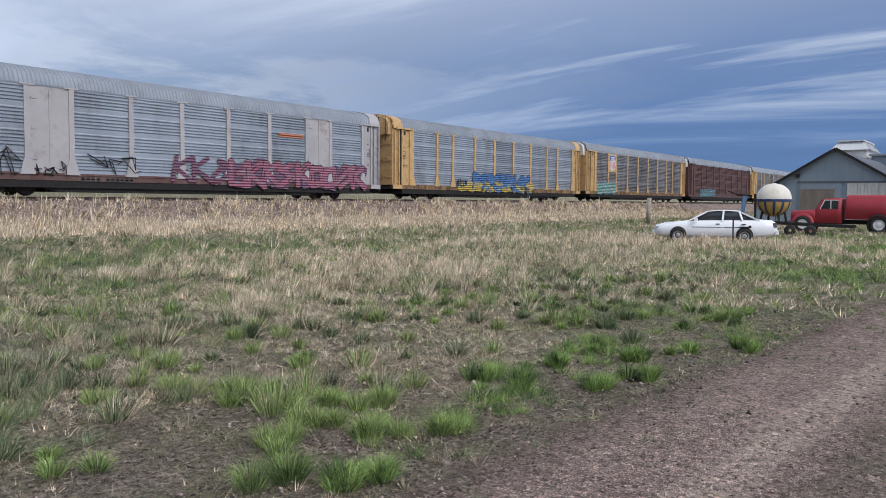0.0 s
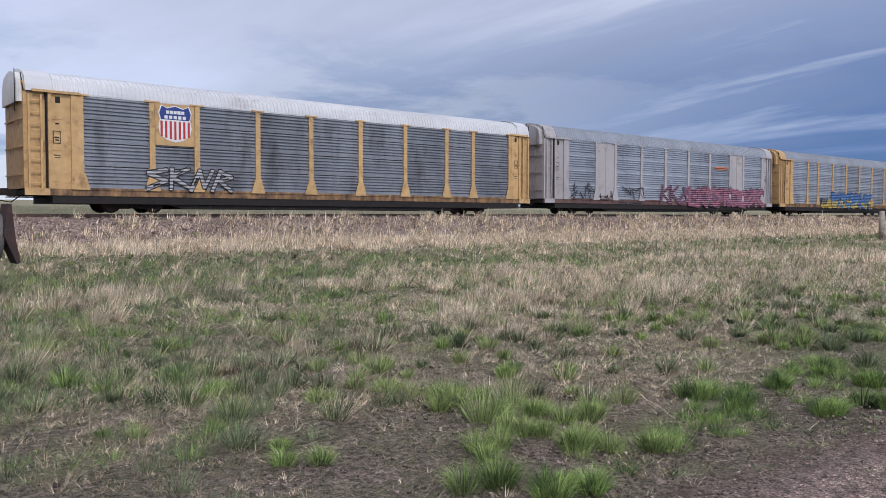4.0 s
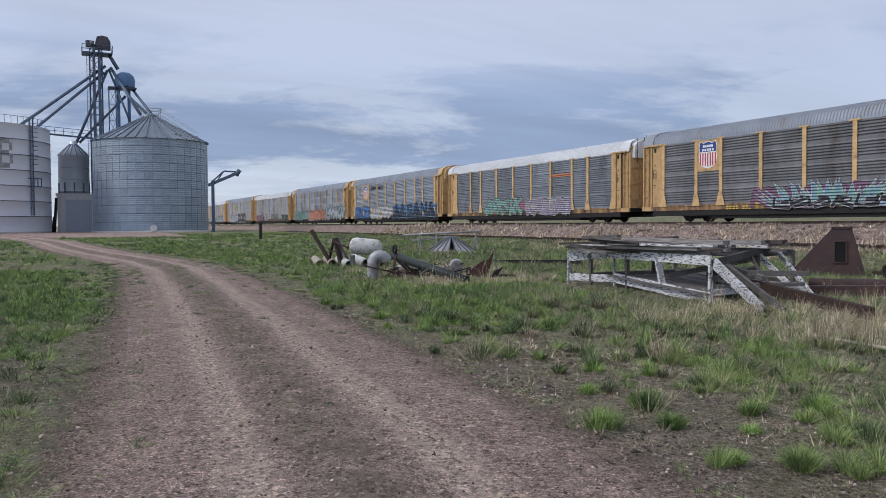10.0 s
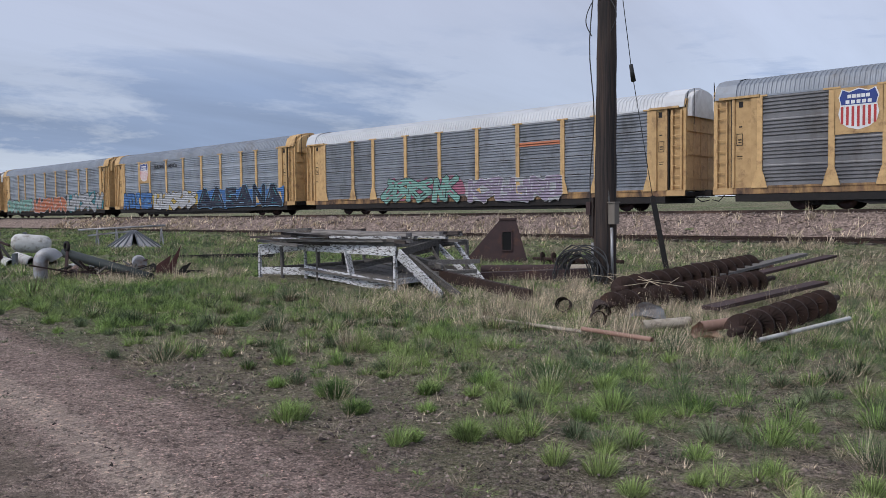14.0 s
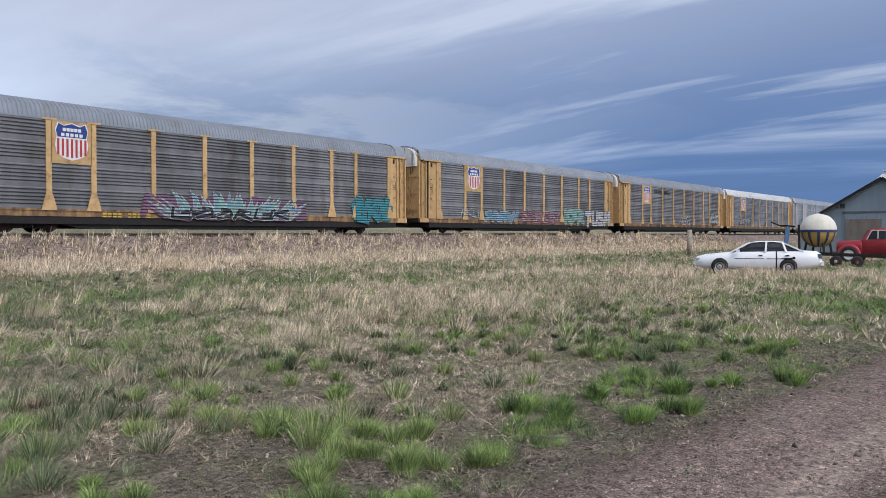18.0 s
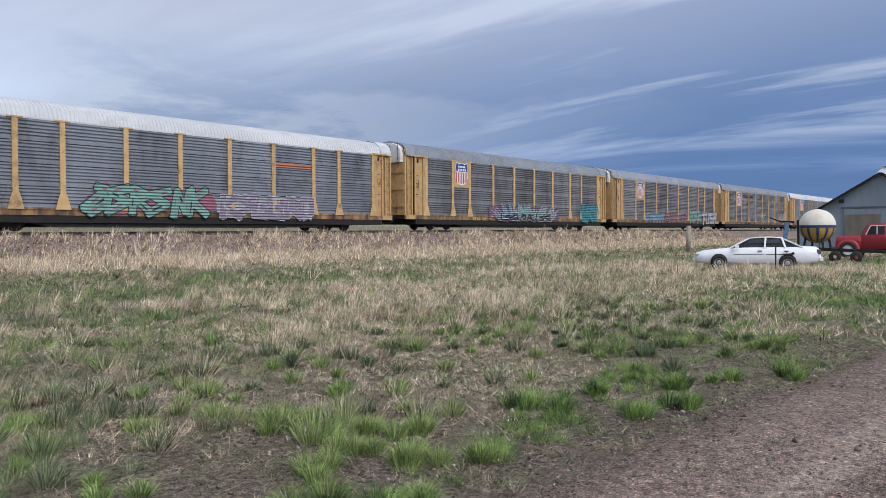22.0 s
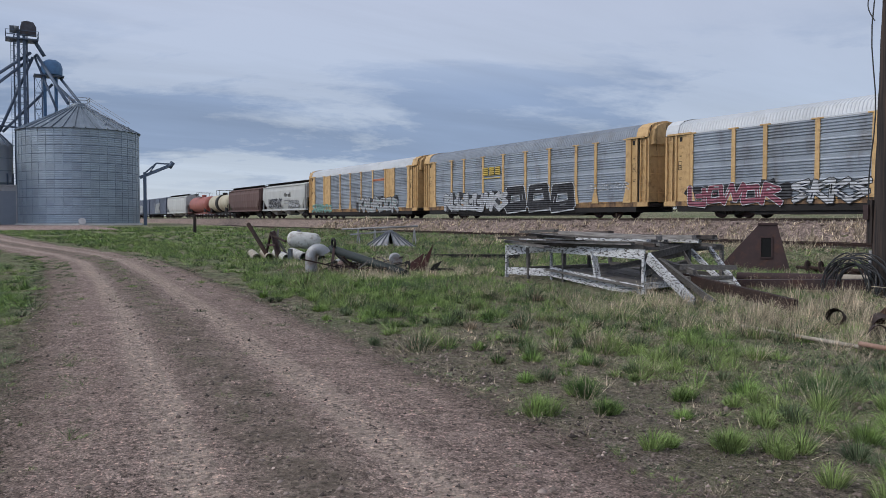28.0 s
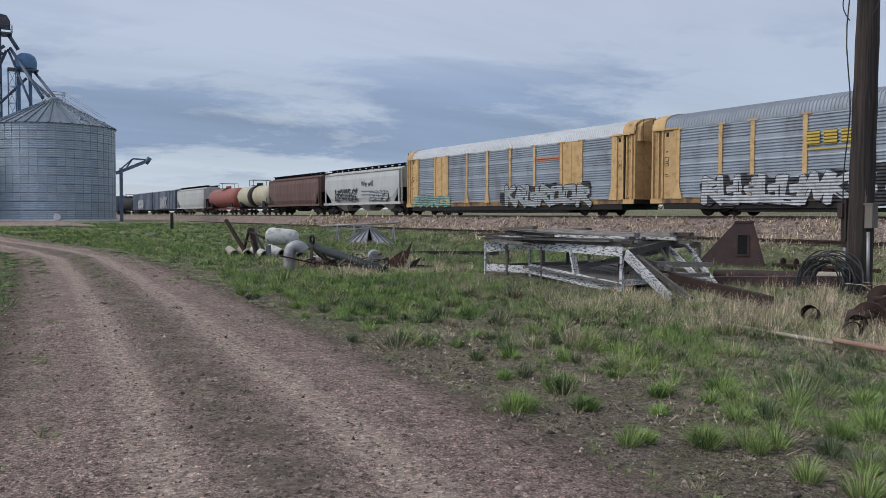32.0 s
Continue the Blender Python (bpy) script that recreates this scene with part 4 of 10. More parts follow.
# bright rounded tufts on the bare verge of the road
for n, xr, yr, cl, nb, size, reach in ((300, (-9, 14), (2.9, 6.8), 2, 230, 0.175, 1.1), (1150, (-20, -2), (4.6, 11), 2, 130, 0.20, 2.4), (2300, (-62, -14), (4, 15), 3, 56, 0.22, 4.0), (1250, (10, 42), (0.5, 9), 3, 66, 0.20, 3.0)):
    x, y = spots(n, xr, yr, cl, 0.55)
    edge = np.abs(y - centre(x))
    x, y = pick(x, y, (0.45 + 0.55 * step(0.5, 3.0, np.abs(x - 0.3))) * step(2.0, 3.2, edge) * np.exp(-np.maximum(edge - 4.4, 0) / reach) * (0.25 + 1.2 * wob2(x, y, 0.6, 5.0)) * np.where((x > 3) & (x < 10) & (y < 6.4), 0.2, 1.0))
    k = len(x)
    pale = r.random(k) < 0.2
    for sel, store in ((~pale, green), (pale, sage)):
        m = sel.sum()
        store.append(cushions(x[sel], y[sel], nb, size * logn(0.26, m), r, 1.0, size > 0.19))
    old.append(tufts(x, y, 16, np.full(k, 0.06), np.full(k, 0.26), r, 1.3, 0.9, 0.9, 0.6, True))
# the largest of these tufts, in a slanting band beside the road to the east and in a loose row to the west
east_tufts = [(3.88, 4.2), (3.38, 3.58), (3.58, 3.29), (3.86, 3.11), (4.51, 4.62), (4.91, 4.56), (4.33, 4.18), (4.49, 3.71), (5.05, 4.21), (4.85, 3.4), (6.42, 4.08), (6.36, 3.63), (7.42, 3.78), (8.48, 3.9), (8.01, 3.35), (6.67, 3.01), (7.25, 2.83), (8.88, 3.03), (11.85, 3.28), (4.38, 5.8), (4.44, 5.26), (5.89, 5.89), (9.75, 2.52)]
west_tufts = [(-5.51, 3.82), (-5.86, 4.68), (-5.1, 4.51), (-4.23, 4.03), (-5.19, 5.41), (-3.99, 4.45), (-4.97, 5.79), (-3.64, 4.57), (-4.92, 6.68), (-3.59, 5.36), (-2.98, 4.36), (-4.13, 6.48)]
for feet, crowd, size in ((east_tufts, 3, 0.205), (west_tufts, 2, 0.19)):
    x, y = np.repeat(np.array(feet), crowd, 0).T
    x, y = x + r.normal(0, 0.10, len(x)), y + r.normal(0, 0.08, len(x))
    green.append(cushions(x, y, 220, size * logn(0.18, len(x)), r, 1.0, False, 1.05))
    old.append(tufts(x, y, 24, np.full(len(x), 0.07), np.full(len(x), 0.24), r, 1.3, 0.9, 0.9, 0.6, True))
x = r.uniform(4.2, 9.2, 60)
y = 3.45 + 0.10 * (x - 4.2) + r.normal(0, 0.28, 60)
green.append(cushions(x, y, 90, 0.15 * logn(0.25, 60), r, 1.0, True, 1.05))
# tall bunches of last year's straw, bent over by the wind, each with a green foot
for n, xr, yr, ns, tall in ((360, (-7, 18), (8.2, 17), 84, 0.36), (520, (4, 38), (11, 25), 48, 0.40)):
    x, y = spots(n, xr, yr, 2, 0.5)
    x, y = pick(x, y, (0.25 + 1.1 * wob2(x, y, 0.5, 2.2)) * (0.45 + 0.55 * step(-1, 5, x)))
    k = len(x)
    pale = r.random(k) < 0.35 + 0.35 * step(2, 9, x)
    for sel, store in ((pale, straw), (~pale, old)):
        m = sel.sum()
        store.append(tufts(x[sel], y[sel], ns, tall * logn(0.22, m), 0.17 * logn(0.2, m), r, 1.0, 0.45, 0.75, 0.55, True, 0.30))
    sage.append(cushions(x, y, 26, np.full(k, 0.20), r, 1.0, True, 0.9))
# turf: small, close, low cushions that cover the near ground in patches
for n, xr, yr, nb, size in ((7600, (-10, 12), (2.6, 8.5), 22, 0.060), (6500, (-14, 18), (8, 13), 15, 0.085)):
    x, y = spots(n, xr, yr, 3, 0.30)
    x, y = pick(x, y, (0.10 + 0.9 * step(0.30, 0.62, wob2(x, y, 0.8, 3.7))) * (0.25 + 0.75 * step(2.6, 4.4, np.abs(y - centre(x)))))
    tone = r.random(len(x)) + 0.5 * (wob2(x, y, 0.5, 1.1) - 0.5) + 0.34 * step(0.5, 3.5, x) - 0.14 * step(0.5, 3.0, -x)
    for sel, store in ((tone < 0.34, sage), ((tone >= 0.34) & (tone < 0.46), green), ((tone >= 0.46) & (tone < 0.84), old), (tone >= 0.84, straw)):
        m = sel.sum()
        store.append(cushions(x[sel], y[sel], nb, size * logn(0.35, m), r, 1.25, True, 1.45))
# long dead stems lying criss-cross, bent
x, y = spots(2600, (-10, 12), (2.4, 10.5), 3, 0.4)
x, y = pick(x, y, 0.25 + 0.9 * wob2(x, y, 0.9, 5.2))
k = len(x)
for sel, store in ((np.arange(k) % 3 == 0, straw), (np.arange(k) % 3 > 0, old)):
    m = sel.sum()
    store.append(tufts(x[sel], y[sel], 5, 0.035 * logn(0.5, m), 0.24 * logn(0.4, m), r, 1.2, 0.8, 1.2, 0.8, False, 0.0))
# dead, branching weeds and pale litter on the bare shoulder
x, y = spots(900, (-12, 14), (2.0, 6.0), 3, 0.3)
x, y = pick(x, y, step(1.9, 2.4, np.abs(y - centre(x))) * (0.3 + 0.7 * wob2(x, y, 0.9, 6.2)))
pale = r.random(len(x)) < 0.4
for q, tt in ((pale, straw), (~pale, old)):
    tt.append(tufts(x[q], y[q], 24, 0.06 * logn(0.4, q.sum()), 0.17 * logn(0.3, q.sum()), r, 1.4, 0.7, 0.75, 0.9, True, 0.0))
# curled, flattened straw in patches
for n, xr, yr, nb, tall, R in ((5200, (-9, 16), (3.5, 10), 13, 0.085, 0.17), (6000, (-4, 30), (9, 17), 12, 0.12, 0.22)):
    x, y = spots(n, xr, yr, 4, 0.4)
    x, y = pick(x, y, step(0.35, 0.75, wob2(x, y, 0.8, 4.4)) * (0.35 + 0.65 * step(-2, 4, x)))
    pale = r.random(len(x)) < 0.15 + 0.40 * step(2, 5, x)
    for s, st in ((pale, straw), (~pale, old)):
        st.append(tufts(x[s], y[s], nb, tall * logn(0.3, s.sum()), R * logn(0.3, s.sum()), r, 1.6, 0.9, 0.9, 0.8, True))
# flattened straw between the tank and the road
x, y = spots(2600, (1.5, 9), (4.8, 13), 4, 0.4)
x, y = pick(x, y, 0.3 + 0.9 * wob2(x, y, 0.7, 9.4))
straw.append(tufts(x, y, 14, 0.075 * logn(0.3, len(x)), 0.17 * logn(0.3, len(x)), r, 1.5, 0.8, 0.9, 0.8, True))
# tall dead stems round the scrap and the pole
for n, xr, yr, nb, tall in ((260, (-12.5, -5.0), (10.5, 17.5), 34, 0.36), (210, (-8.8, -4.4), (8.9, 13), 44, 0.27), (300, (-25, -18.5), (8.0, 12.5), 30, 0.27), (200, (-3, 6), (14.5, 17.5), 34, 0.36)):
    x, y = spots(n, xr, yr, 3, 0.35)
    pale = r.random(len(x)) < 0.5
    for s, st in ((pale, straw), (~pale, old)):
        st.append(tufts(x[s], y[s], nb, tall * logn(0.3, s.sum()), np.full(s.sum(), 0.24), r, 0.9, 0.35, 0.6, 0.5, True))
# thick dark grass before the fallen tank
x, y = spots(620, (-5, 3.5), (5.0, 16), 3, 0.4)
x, y = pick(x, y, 0.35 + 0.9 * wob2(x, y, 0.7, 8.1))
dark = r.random(len(x)) < 0.7
for q, tt in ((dark, sage), (~dark, green)):
    tt.append(tufts(x[q], y[q], 70, 0.20 * logn(0.3, q.sum()), 0.22 * logn(0.3, q.sum()), r, 1.0, 0.4, 0.8, 0.45, True))
# dead stems and litter lying on the bare soil
x, y = spots(5200, (-13, 14), (0.6, 8.0))
old.append(tufts(x, y, 5, np.full(len(x), 0.02), np.full(len(x), 0.13), r, 1.5, 0.6, 0.7, 1.0))
# the standing straw along the foot of the bank
x, y = spots(4600, (1, 95), (26.8, 32.6), 4, 0.5)
x, y = pick(x, y, (0.4 + 0.8 * wob2(x, y, 0.5, 6.0)) * step(0, 6, x + r.normal(0, 1.5, len(x))))
straw.append(tufts(x, y, 22, 0.40 * logn(0.25, len(x)), np.full(len(x), 0.28), r, 0.8, 0.3))
x, y = spots(4200, (-85, 95), (31.6, 33.5), 3, 0.35)
x, y = pick(x, y, 0.25 + 1.0 * wob2(x, y, 0.4, 3.3))
pale = r.random(len(x)) < 0.6
for s, st in ((pale, straw), (~pale, old)):
    st.append(tufts(x[s], y[s], 11, 0.34 * logn(0.35, s.sum()), np.full(s.sum(), 0.24), r, 0.9, 0.3))
x, y = spots(1500, (-40, 2), (23.5, 29.3), 4, 0.5)
x, y = pick(x, y, wob2(x, y, 0.5, 1.9))
pale = r.random(len(x)) < 0.3 - 0.25 * step(-7, -3, x)
for s, st in ((pale, straw), (~pale & (x < -5), old), (~pale & (x >= -5), sage)):
    st.append(tufts(x[s], y[s], 16, 0.28 * logn(0.3, s.sum()), np.full(s.sum(), 0.25), r, 0.9, 0.3))
x, y = spots(900, (-5, 4.5), (19, 29.4), 4, 0.6)
green.append(tufts(x, y, 20, 0.17 * logn(0.3, len(x)), np.full(len(x), 0.28), r, 0.9, 0.4, 1.0, 0.6, True))
# straw that climbs the bank in the east
x, y = spots(3200, (6, 75), (30.6, 33.7), 3, 0.35)
x, y = pick(x, y, (0.35 + 0.9 * wob2(x, y, 0.4, 8.3)) * step(7, 15, x))
straw.append(tufts(x, y, 13, 0.46 * logn(0.25, len(x)), np.full(len(x), 0.26), r, 0.8, 0.3))
# small weeds on the crown and on the shoulders of the road
x = r.uniform(-34, 14, 4200)
off_y = np.where(r.random(4200) < 0.22, r.normal(0, 0.22, 4200), np.where(r.random(4200) < 0.7, -1, 1) * r.uniform(1.15, 2.5, 4200))
y = off_y + centre(x)
keep = (np.hypot(x, y) > 3.0) & ((np.abs(off_y) < 0.7) & (r.random(4200) < 0.45) | (np.abs(off_y) > 1) & (r.random(4200) < 0.25 + 0.8 * wob2(x, y, 0.9, 2.5)))
x, y, off_y = x[keep], y[keep], off_y[keep]
dark = r.random(len(x)) < 0.7
for s, st in ((dark, sage), (~dark, green)):
    st.append(tufts(x[s], y[s], 30, 0.036 * logn(0.35, s.sum()), 0.105 * logn(0.4, s.sum()), r, 1.2, 0.5, 1.2, 0.45, True))
x = r.uniform(-26, 12, 1500)
y = centre(x) + r.normal(0, 0.30, 1500)
x, y = pick(x, y, step(0.35, 0.7, wob2(x, y, 1.3, 7.1)) * (np.hypot(x, y) > 2.5))
old.append(tufts(x, y, 14, np.full(len(x), 0.014), 0.10 * logn(0.4, len(x)), r, 1.3, 0.7, 0.9, 0.9, True, 0.0))
# verge south of the road and the meadow toward the grain bins
for n, xr, yr, cl, nb, tall, R in ((3000, (-30, -3), (-7, 0.6), 4, 60, 0.16, 0.21), (7000, (-100, -14), (-18, 25), 4, 24, 0.19, 0.34)):
    x, y = spots(n, xr, yr, cl, 0.5)
    x, y = pick(x, y, (0.35 + 0.9 * wob2(x, y, 0.5, 9.0)) * step(1.9, 2.6, np.abs(y - centre(x))))
    lush = r.random(len(x)) < 0.75
    for s, st in ((lush, green), (~lush, sage)):
        st.append(tufts(x[s], y[s], nb, tall * logn(0.3, s.sum()), R * logn(0.3, s.sum()), r, 1.0, 0.4))
x, y = spots(2600, (-12, 30), (-16, -1.0), 4, 0.5)
sage.append(tufts(x, y, 14, 0.12 * logn(0.3, len(x)), np.full(len(x), 0.22), r, 1.0, 0.4, 2.0, 0.5, True))
# the field round the car and the barn
x, y = spots(8000, (24, 95), (-6, 25), 4, 0.7)
dry = wob2(x, y, 0.5, 4.0) + 0.25 * r.normal(size=len(x)) < 0.36 + 0.4 * step(6, 14, y)
half = r.random(len(x)) < 0.5
for s, st in ((dry & half, straw), (dry & ~half, old), (~dry & half, green), (~dry & ~half, sage)):
    st.append(tufts(x[s], y[s], 16, 0.25 * logn(0.3, s.sum()), 0.32 * logn(0.3, s.sum()), r, 0.9, 0.4))
x, y = spots(5200, (13, 42), (2.5, 19), 4, 0.6)
mix = wob2(x, y, 0.55, 7.7) + 0.22 * r.normal(size=len(x)) + 0.12 * step(5, 12, y)
for s, st in ((mix > 0.46, straw), ((mix > 0.28) & (mix <= 0.46), sage), (mix <= 0.28, green)):
    st.append(tufts(x[s], y[s], 15, 0.20 * logn(0.3, s.sum()), 0.30 * logn(0.3, s.sum()), r, 1.0, 0.4, 1.1, 0.6, True))
x, y = spots(300, (29, 36), (5, 18), 2, 0.3)
straw.append(tufts(x, y, 30, 0.42 * logn(0.2, len(x)), np.full(len(x), 0.26), r, 0.8, 0.3))
grass("dry_grass", "dry straw-coloured prairie grass", STRAW, straw)
grass("old_dry_grass", "dull grey-brown dead grass round the scrap", OLD, old)
grass("green_grass", "fresh green grass tufts by the road", GREEN, green)
grass("grey_green_grass", "grey-green spring prairie grass", SAGE, sage)

# ---- the train ----
POSTS = [-11.85, -8.98, -7.02, -4.11, -1.30, 1.57, 4.41, 7.28, 9.25, 12.16]   # between the bays of a car
LOW, EAVE, TOP = 0.97, 4.78, 5.80      # panel foot, eaves, roof over the rail
HALFW = 1.55


def slatted(x0, x1, z0, z1, y, sheet=0.953):
    """Screens on a car's side: sheets of a plain strip and five ridges, one over another."""
    bm = bmesh.new()
    n = max(1, round((z1 - z0) / sheet))
    hh = (z1 - z0) / n
    prof = [(0.0, z0)]
    for k in range(n):
        a = z0 + hh * k
        prof += [(0.0, a + 0.185 * hh)]
        for j in range(5):
            b, q = a + (0.185 + 0.158 * j) * hh, 0.158 * hh
            prof += [(0.050, b + 0.04 * q), (0.050, b + 0.30 * q), (-0.012, b + 0.58 * q), (-0.012, b + 0.88 * q)]
        prof.append((0.0, a + 0.985 * hh))
        prof.append((0.012, a + 0.99 * hh))
    prof.append((0.0, z1))
    va = [bm.verts.new((x0, y + d, z)) for d, z in prof]
    vb = [bm.verts.new((x1, y + d, z)) for d, z in prof]
    for k in range(len(prof) - 1):
        bm.faces.new((va[k], vb[k], vb[k + 1], va[k + 1]))
    box(bm, x0, x1, y + 0.055, y + 0.08, z0, z1)
    return bm


def post_mesh(wide=0.24):
    bm = bmesh.new()
    w = wide / 2
    prism(bm, [(-w, LOW), (w, LOW), (w, EAVE - 0.02), (-w, EAVE - 0.02)], -0.05, 0.02)
    prism(bm, [(-0.34, LOW - 0.02), (0.34, LOW - 0.02), (0.22, LOW + 0.45), (w + 0.004, LOW + 0.72), (-w - 0.004, LOW + 0.72), (-0.22, LOW + 0.45)], -0.065, -0.052)
    box(bm, -0.32, 0.32, -0.07, 0.02, EAVE - 0.018, EAVE + 0.05)
    return bm


def ladder_mesh(w, z0, z1, y):
    bm = bmesh.new()
    for x in (-w / 2, w / 2):
        box(bm, x - 0.035, x + 0.035, y - 0.06, y + 0.02, z0, z1)
    n = int((z1 - z0) / 0.42)
    for k in range(n):
        z = z0 + (k + 0.5) * (z1 - z0) / n
        box(bm, -w / 2, w / 2, y - 0.075, y - 0.045, z - 0.02, z + 0.02)
    return bm


def roof_mesh(half, ribs=138):
    """A roof with ribs across it."""
    bm = bmesh.new()
    prof = [(-HALFW, EAVE), (-1.50, EAVE + 0.25), (-1.36, EAVE + 0.60), (-1.02, EAVE + 0.82), (-0.5, TOP - 0.07), (0, TOP), (0.5, TOP - 0.07), (1.02, EAVE + 0.82), (1.36, EAVE + 0.60), (1.50, EAVE + 0.25), (HALFW, EAVE)]
    rows = []
    for k in range(ribs):
        for u, d in ((0.0, 0.0), (0.42, 0.0), (0.56, 0.036), (0.86, 0.036)):
            x = -half + 2 * half * (k + u) / ribs
            rows.append([bm.verts.new((x, y * (1 - d * 0.45), z - d * 0.9)) for y, z in prof])
    for a, b in zip(rows, rows[1:]):
        for k in range(len(prof) - 1):
            bm.faces.new((a[k], b[k], b[k + 1], a[k + 1]))
    for row, flip in ((rows[0], 1), (rows[-1], -1)):
        bm.faces.new(row[::flip])
    return bm


WHEEL = []


def add_bogie(parent, x, mat=BLACK):
    """A two-axle truck: side frames, bolster, four wheels on two axles."""
    bm = bmesh.new()
    for s in (-1, 1):
        y = s * 1.05
        prism_at = [(-1.2, 0.34), (-0.95, 0.34), (-0.45, 0.20), (0.45, 0.20), (0.95, 0.34), (1.2, 0.34), (1.2, 0.56), (0.8, 0.62), (0.35, 0.78), (-0.35, 0.78), (-0.8, 0.62), (-1.2, 0.56)]
        prism(bm, prism_at, y - 0.07, y + 0.07)
        for a in (-0.89, 0.89):
            tube(bm, (a, y - s * 0.02, 0.45), (a, y + s * 0.14, 0.45), 0.13, seg=10)
        for a in (-0.22, 0.0, 0.22):
            tube(bm, (a, y + s * 0.05, 0.24), (a, y + s * 0.05, 0.62), 0.09, seg=8)
    box(bm, -0.2, 0.2, -1.05, 1.05, 0.42, 0.70)
    bogie = part("bogie", bm, mat, parent, "black steel bogie with two axles")
    bogie.location = (x, 0, 0)
    if not WHEEL:
        bm = bmesh.new()
        for s in (-1, 1):
            spin(bm, [(0.08, s * 0.70), (0.30, s * 0.71), (0.34, s * 0.69), (0.45, s * 0.68), (0.45, s * 0.70), (0.42, s * 0.70), (0.42, s * 0.83), (0.34, s * 0.83), (0.30, s * 0.79), (0.10, s * 0.80), (0.08, s * 0.86)], 20, "Y")
        tube(bm, (0, -0.9, 0), (0, 0.9, 0), 0.08, seg=10)
        w = part("wheelset", bm, RUST_BROWN, bogie)
        WHEEL.append(w)
        w.location = (-0.89, 0, 0.45)
    else:
        again("wheelset", WHEEL[0], bogie, pose(-0.89, 0, 0.45))
    again("wheelset", WHEEL[0], bogie, pose(0.89, 0, 0.45))
    return bogie


def add_coupler(parent, x, s):
    bm = bmesh.new()
    box(bm, min(x, x + s * 0.55), max(x, x + s * 0.55), -0.10, 0.10, 0.74, 0.96)
    prism(bm, [(x + s * 0.50, 0.70), (x + s * 0.80, 0.70), (x + s * 0.84, 0.98), (x + s * 0.50, 1.0)] if s > 0 else [(x + s * 0.50, 1.0), (x + s * 0.84, 0.98), (x + s * 0.80, 0.70), (x + s * 0.50, 0.70)], -0.18, 0.16)
    part("coupler", bm, BLACK, parent)
    bm = bmesh.new()
    tube(bm, (x + s * 0.1, -0.5, 0.72), (x + s * 0.45, -0.4, 0.42), 0.025, seg=6)
    tube(bm, (x + s * 0.43, -0.4, 0.42), (x + s * 0.8, -0.3, 0.50), 0.025, seg=6)
    part("air_hose", bm, BLACK, parent)


def shield(parent, x, z, w, label):
    """The railway's shield: blue head with white bars, striped foot."""
    out = [(-0.42, 1.0), (-0.25, 0.93), (0, 1.0), (0.25, 0.93), (0.42, 1.0), (0.5, 0.80), (0.45, 0.62), (0.5, 0.40), (0.44, 0.18), (0.25, 0.06), (0, 0.0), (-0.25, 0.06), (-0.44, 0.18), (-0.5, 0.40), (-0.45, 0.62), (-0.5, 0.80)]
    h = 1.12 * w
    bm = bmesh.new()
    y = -0.115
    prism(bm, [(x + a * w * 1.06, z - 0.02 + b * h * 1.04) for a, b in out], y, y + 0.02, 0)
    prism(bm, [(x + a * w, z + b * h) for a, b in out if b >= 0.6], y - 0.004, y - 0.0005, 1)
    for k in range(7):
        a = -0.43 + 0.86 * k / 6
        lo = 0.06 + 0.30 * abs(a) ** 1.5
        prism(bm, [(x + (a - 0.035) * w, z + lo * h), (x + (a + 0.035) * w, z + lo * h), (x + (a + 0.035) * w, z + 0.58 * h), (x + (a - 0.035) * w, z + 0.58 * h)], y - 0.004, y - 0.0005, 2)
    for zz, ww in ((0.83, 0.30), (0.69, 0.36)):
        for k in range(5):
            a = -ww + 2 * ww * (k + 0.5) / 5
            prism(bm, [(x + (a - 0.05) * w, z + zz * h - 0.045 * h), (x + (a + 0.05) * w, z + zz * h - 0.045 * h), (x + (a + 0.05) * w, z + zz * h + 0.045 * h), (x + (a - 0.05) * w, z + zz * h + 0.045 * h)], y - 0.008, y - 0.0045, 0)
    return part("shield_logo", bm, [LOGO_WHITE, LOGO_BLUE, LOGO_RED], parent, label)


MADE = {}


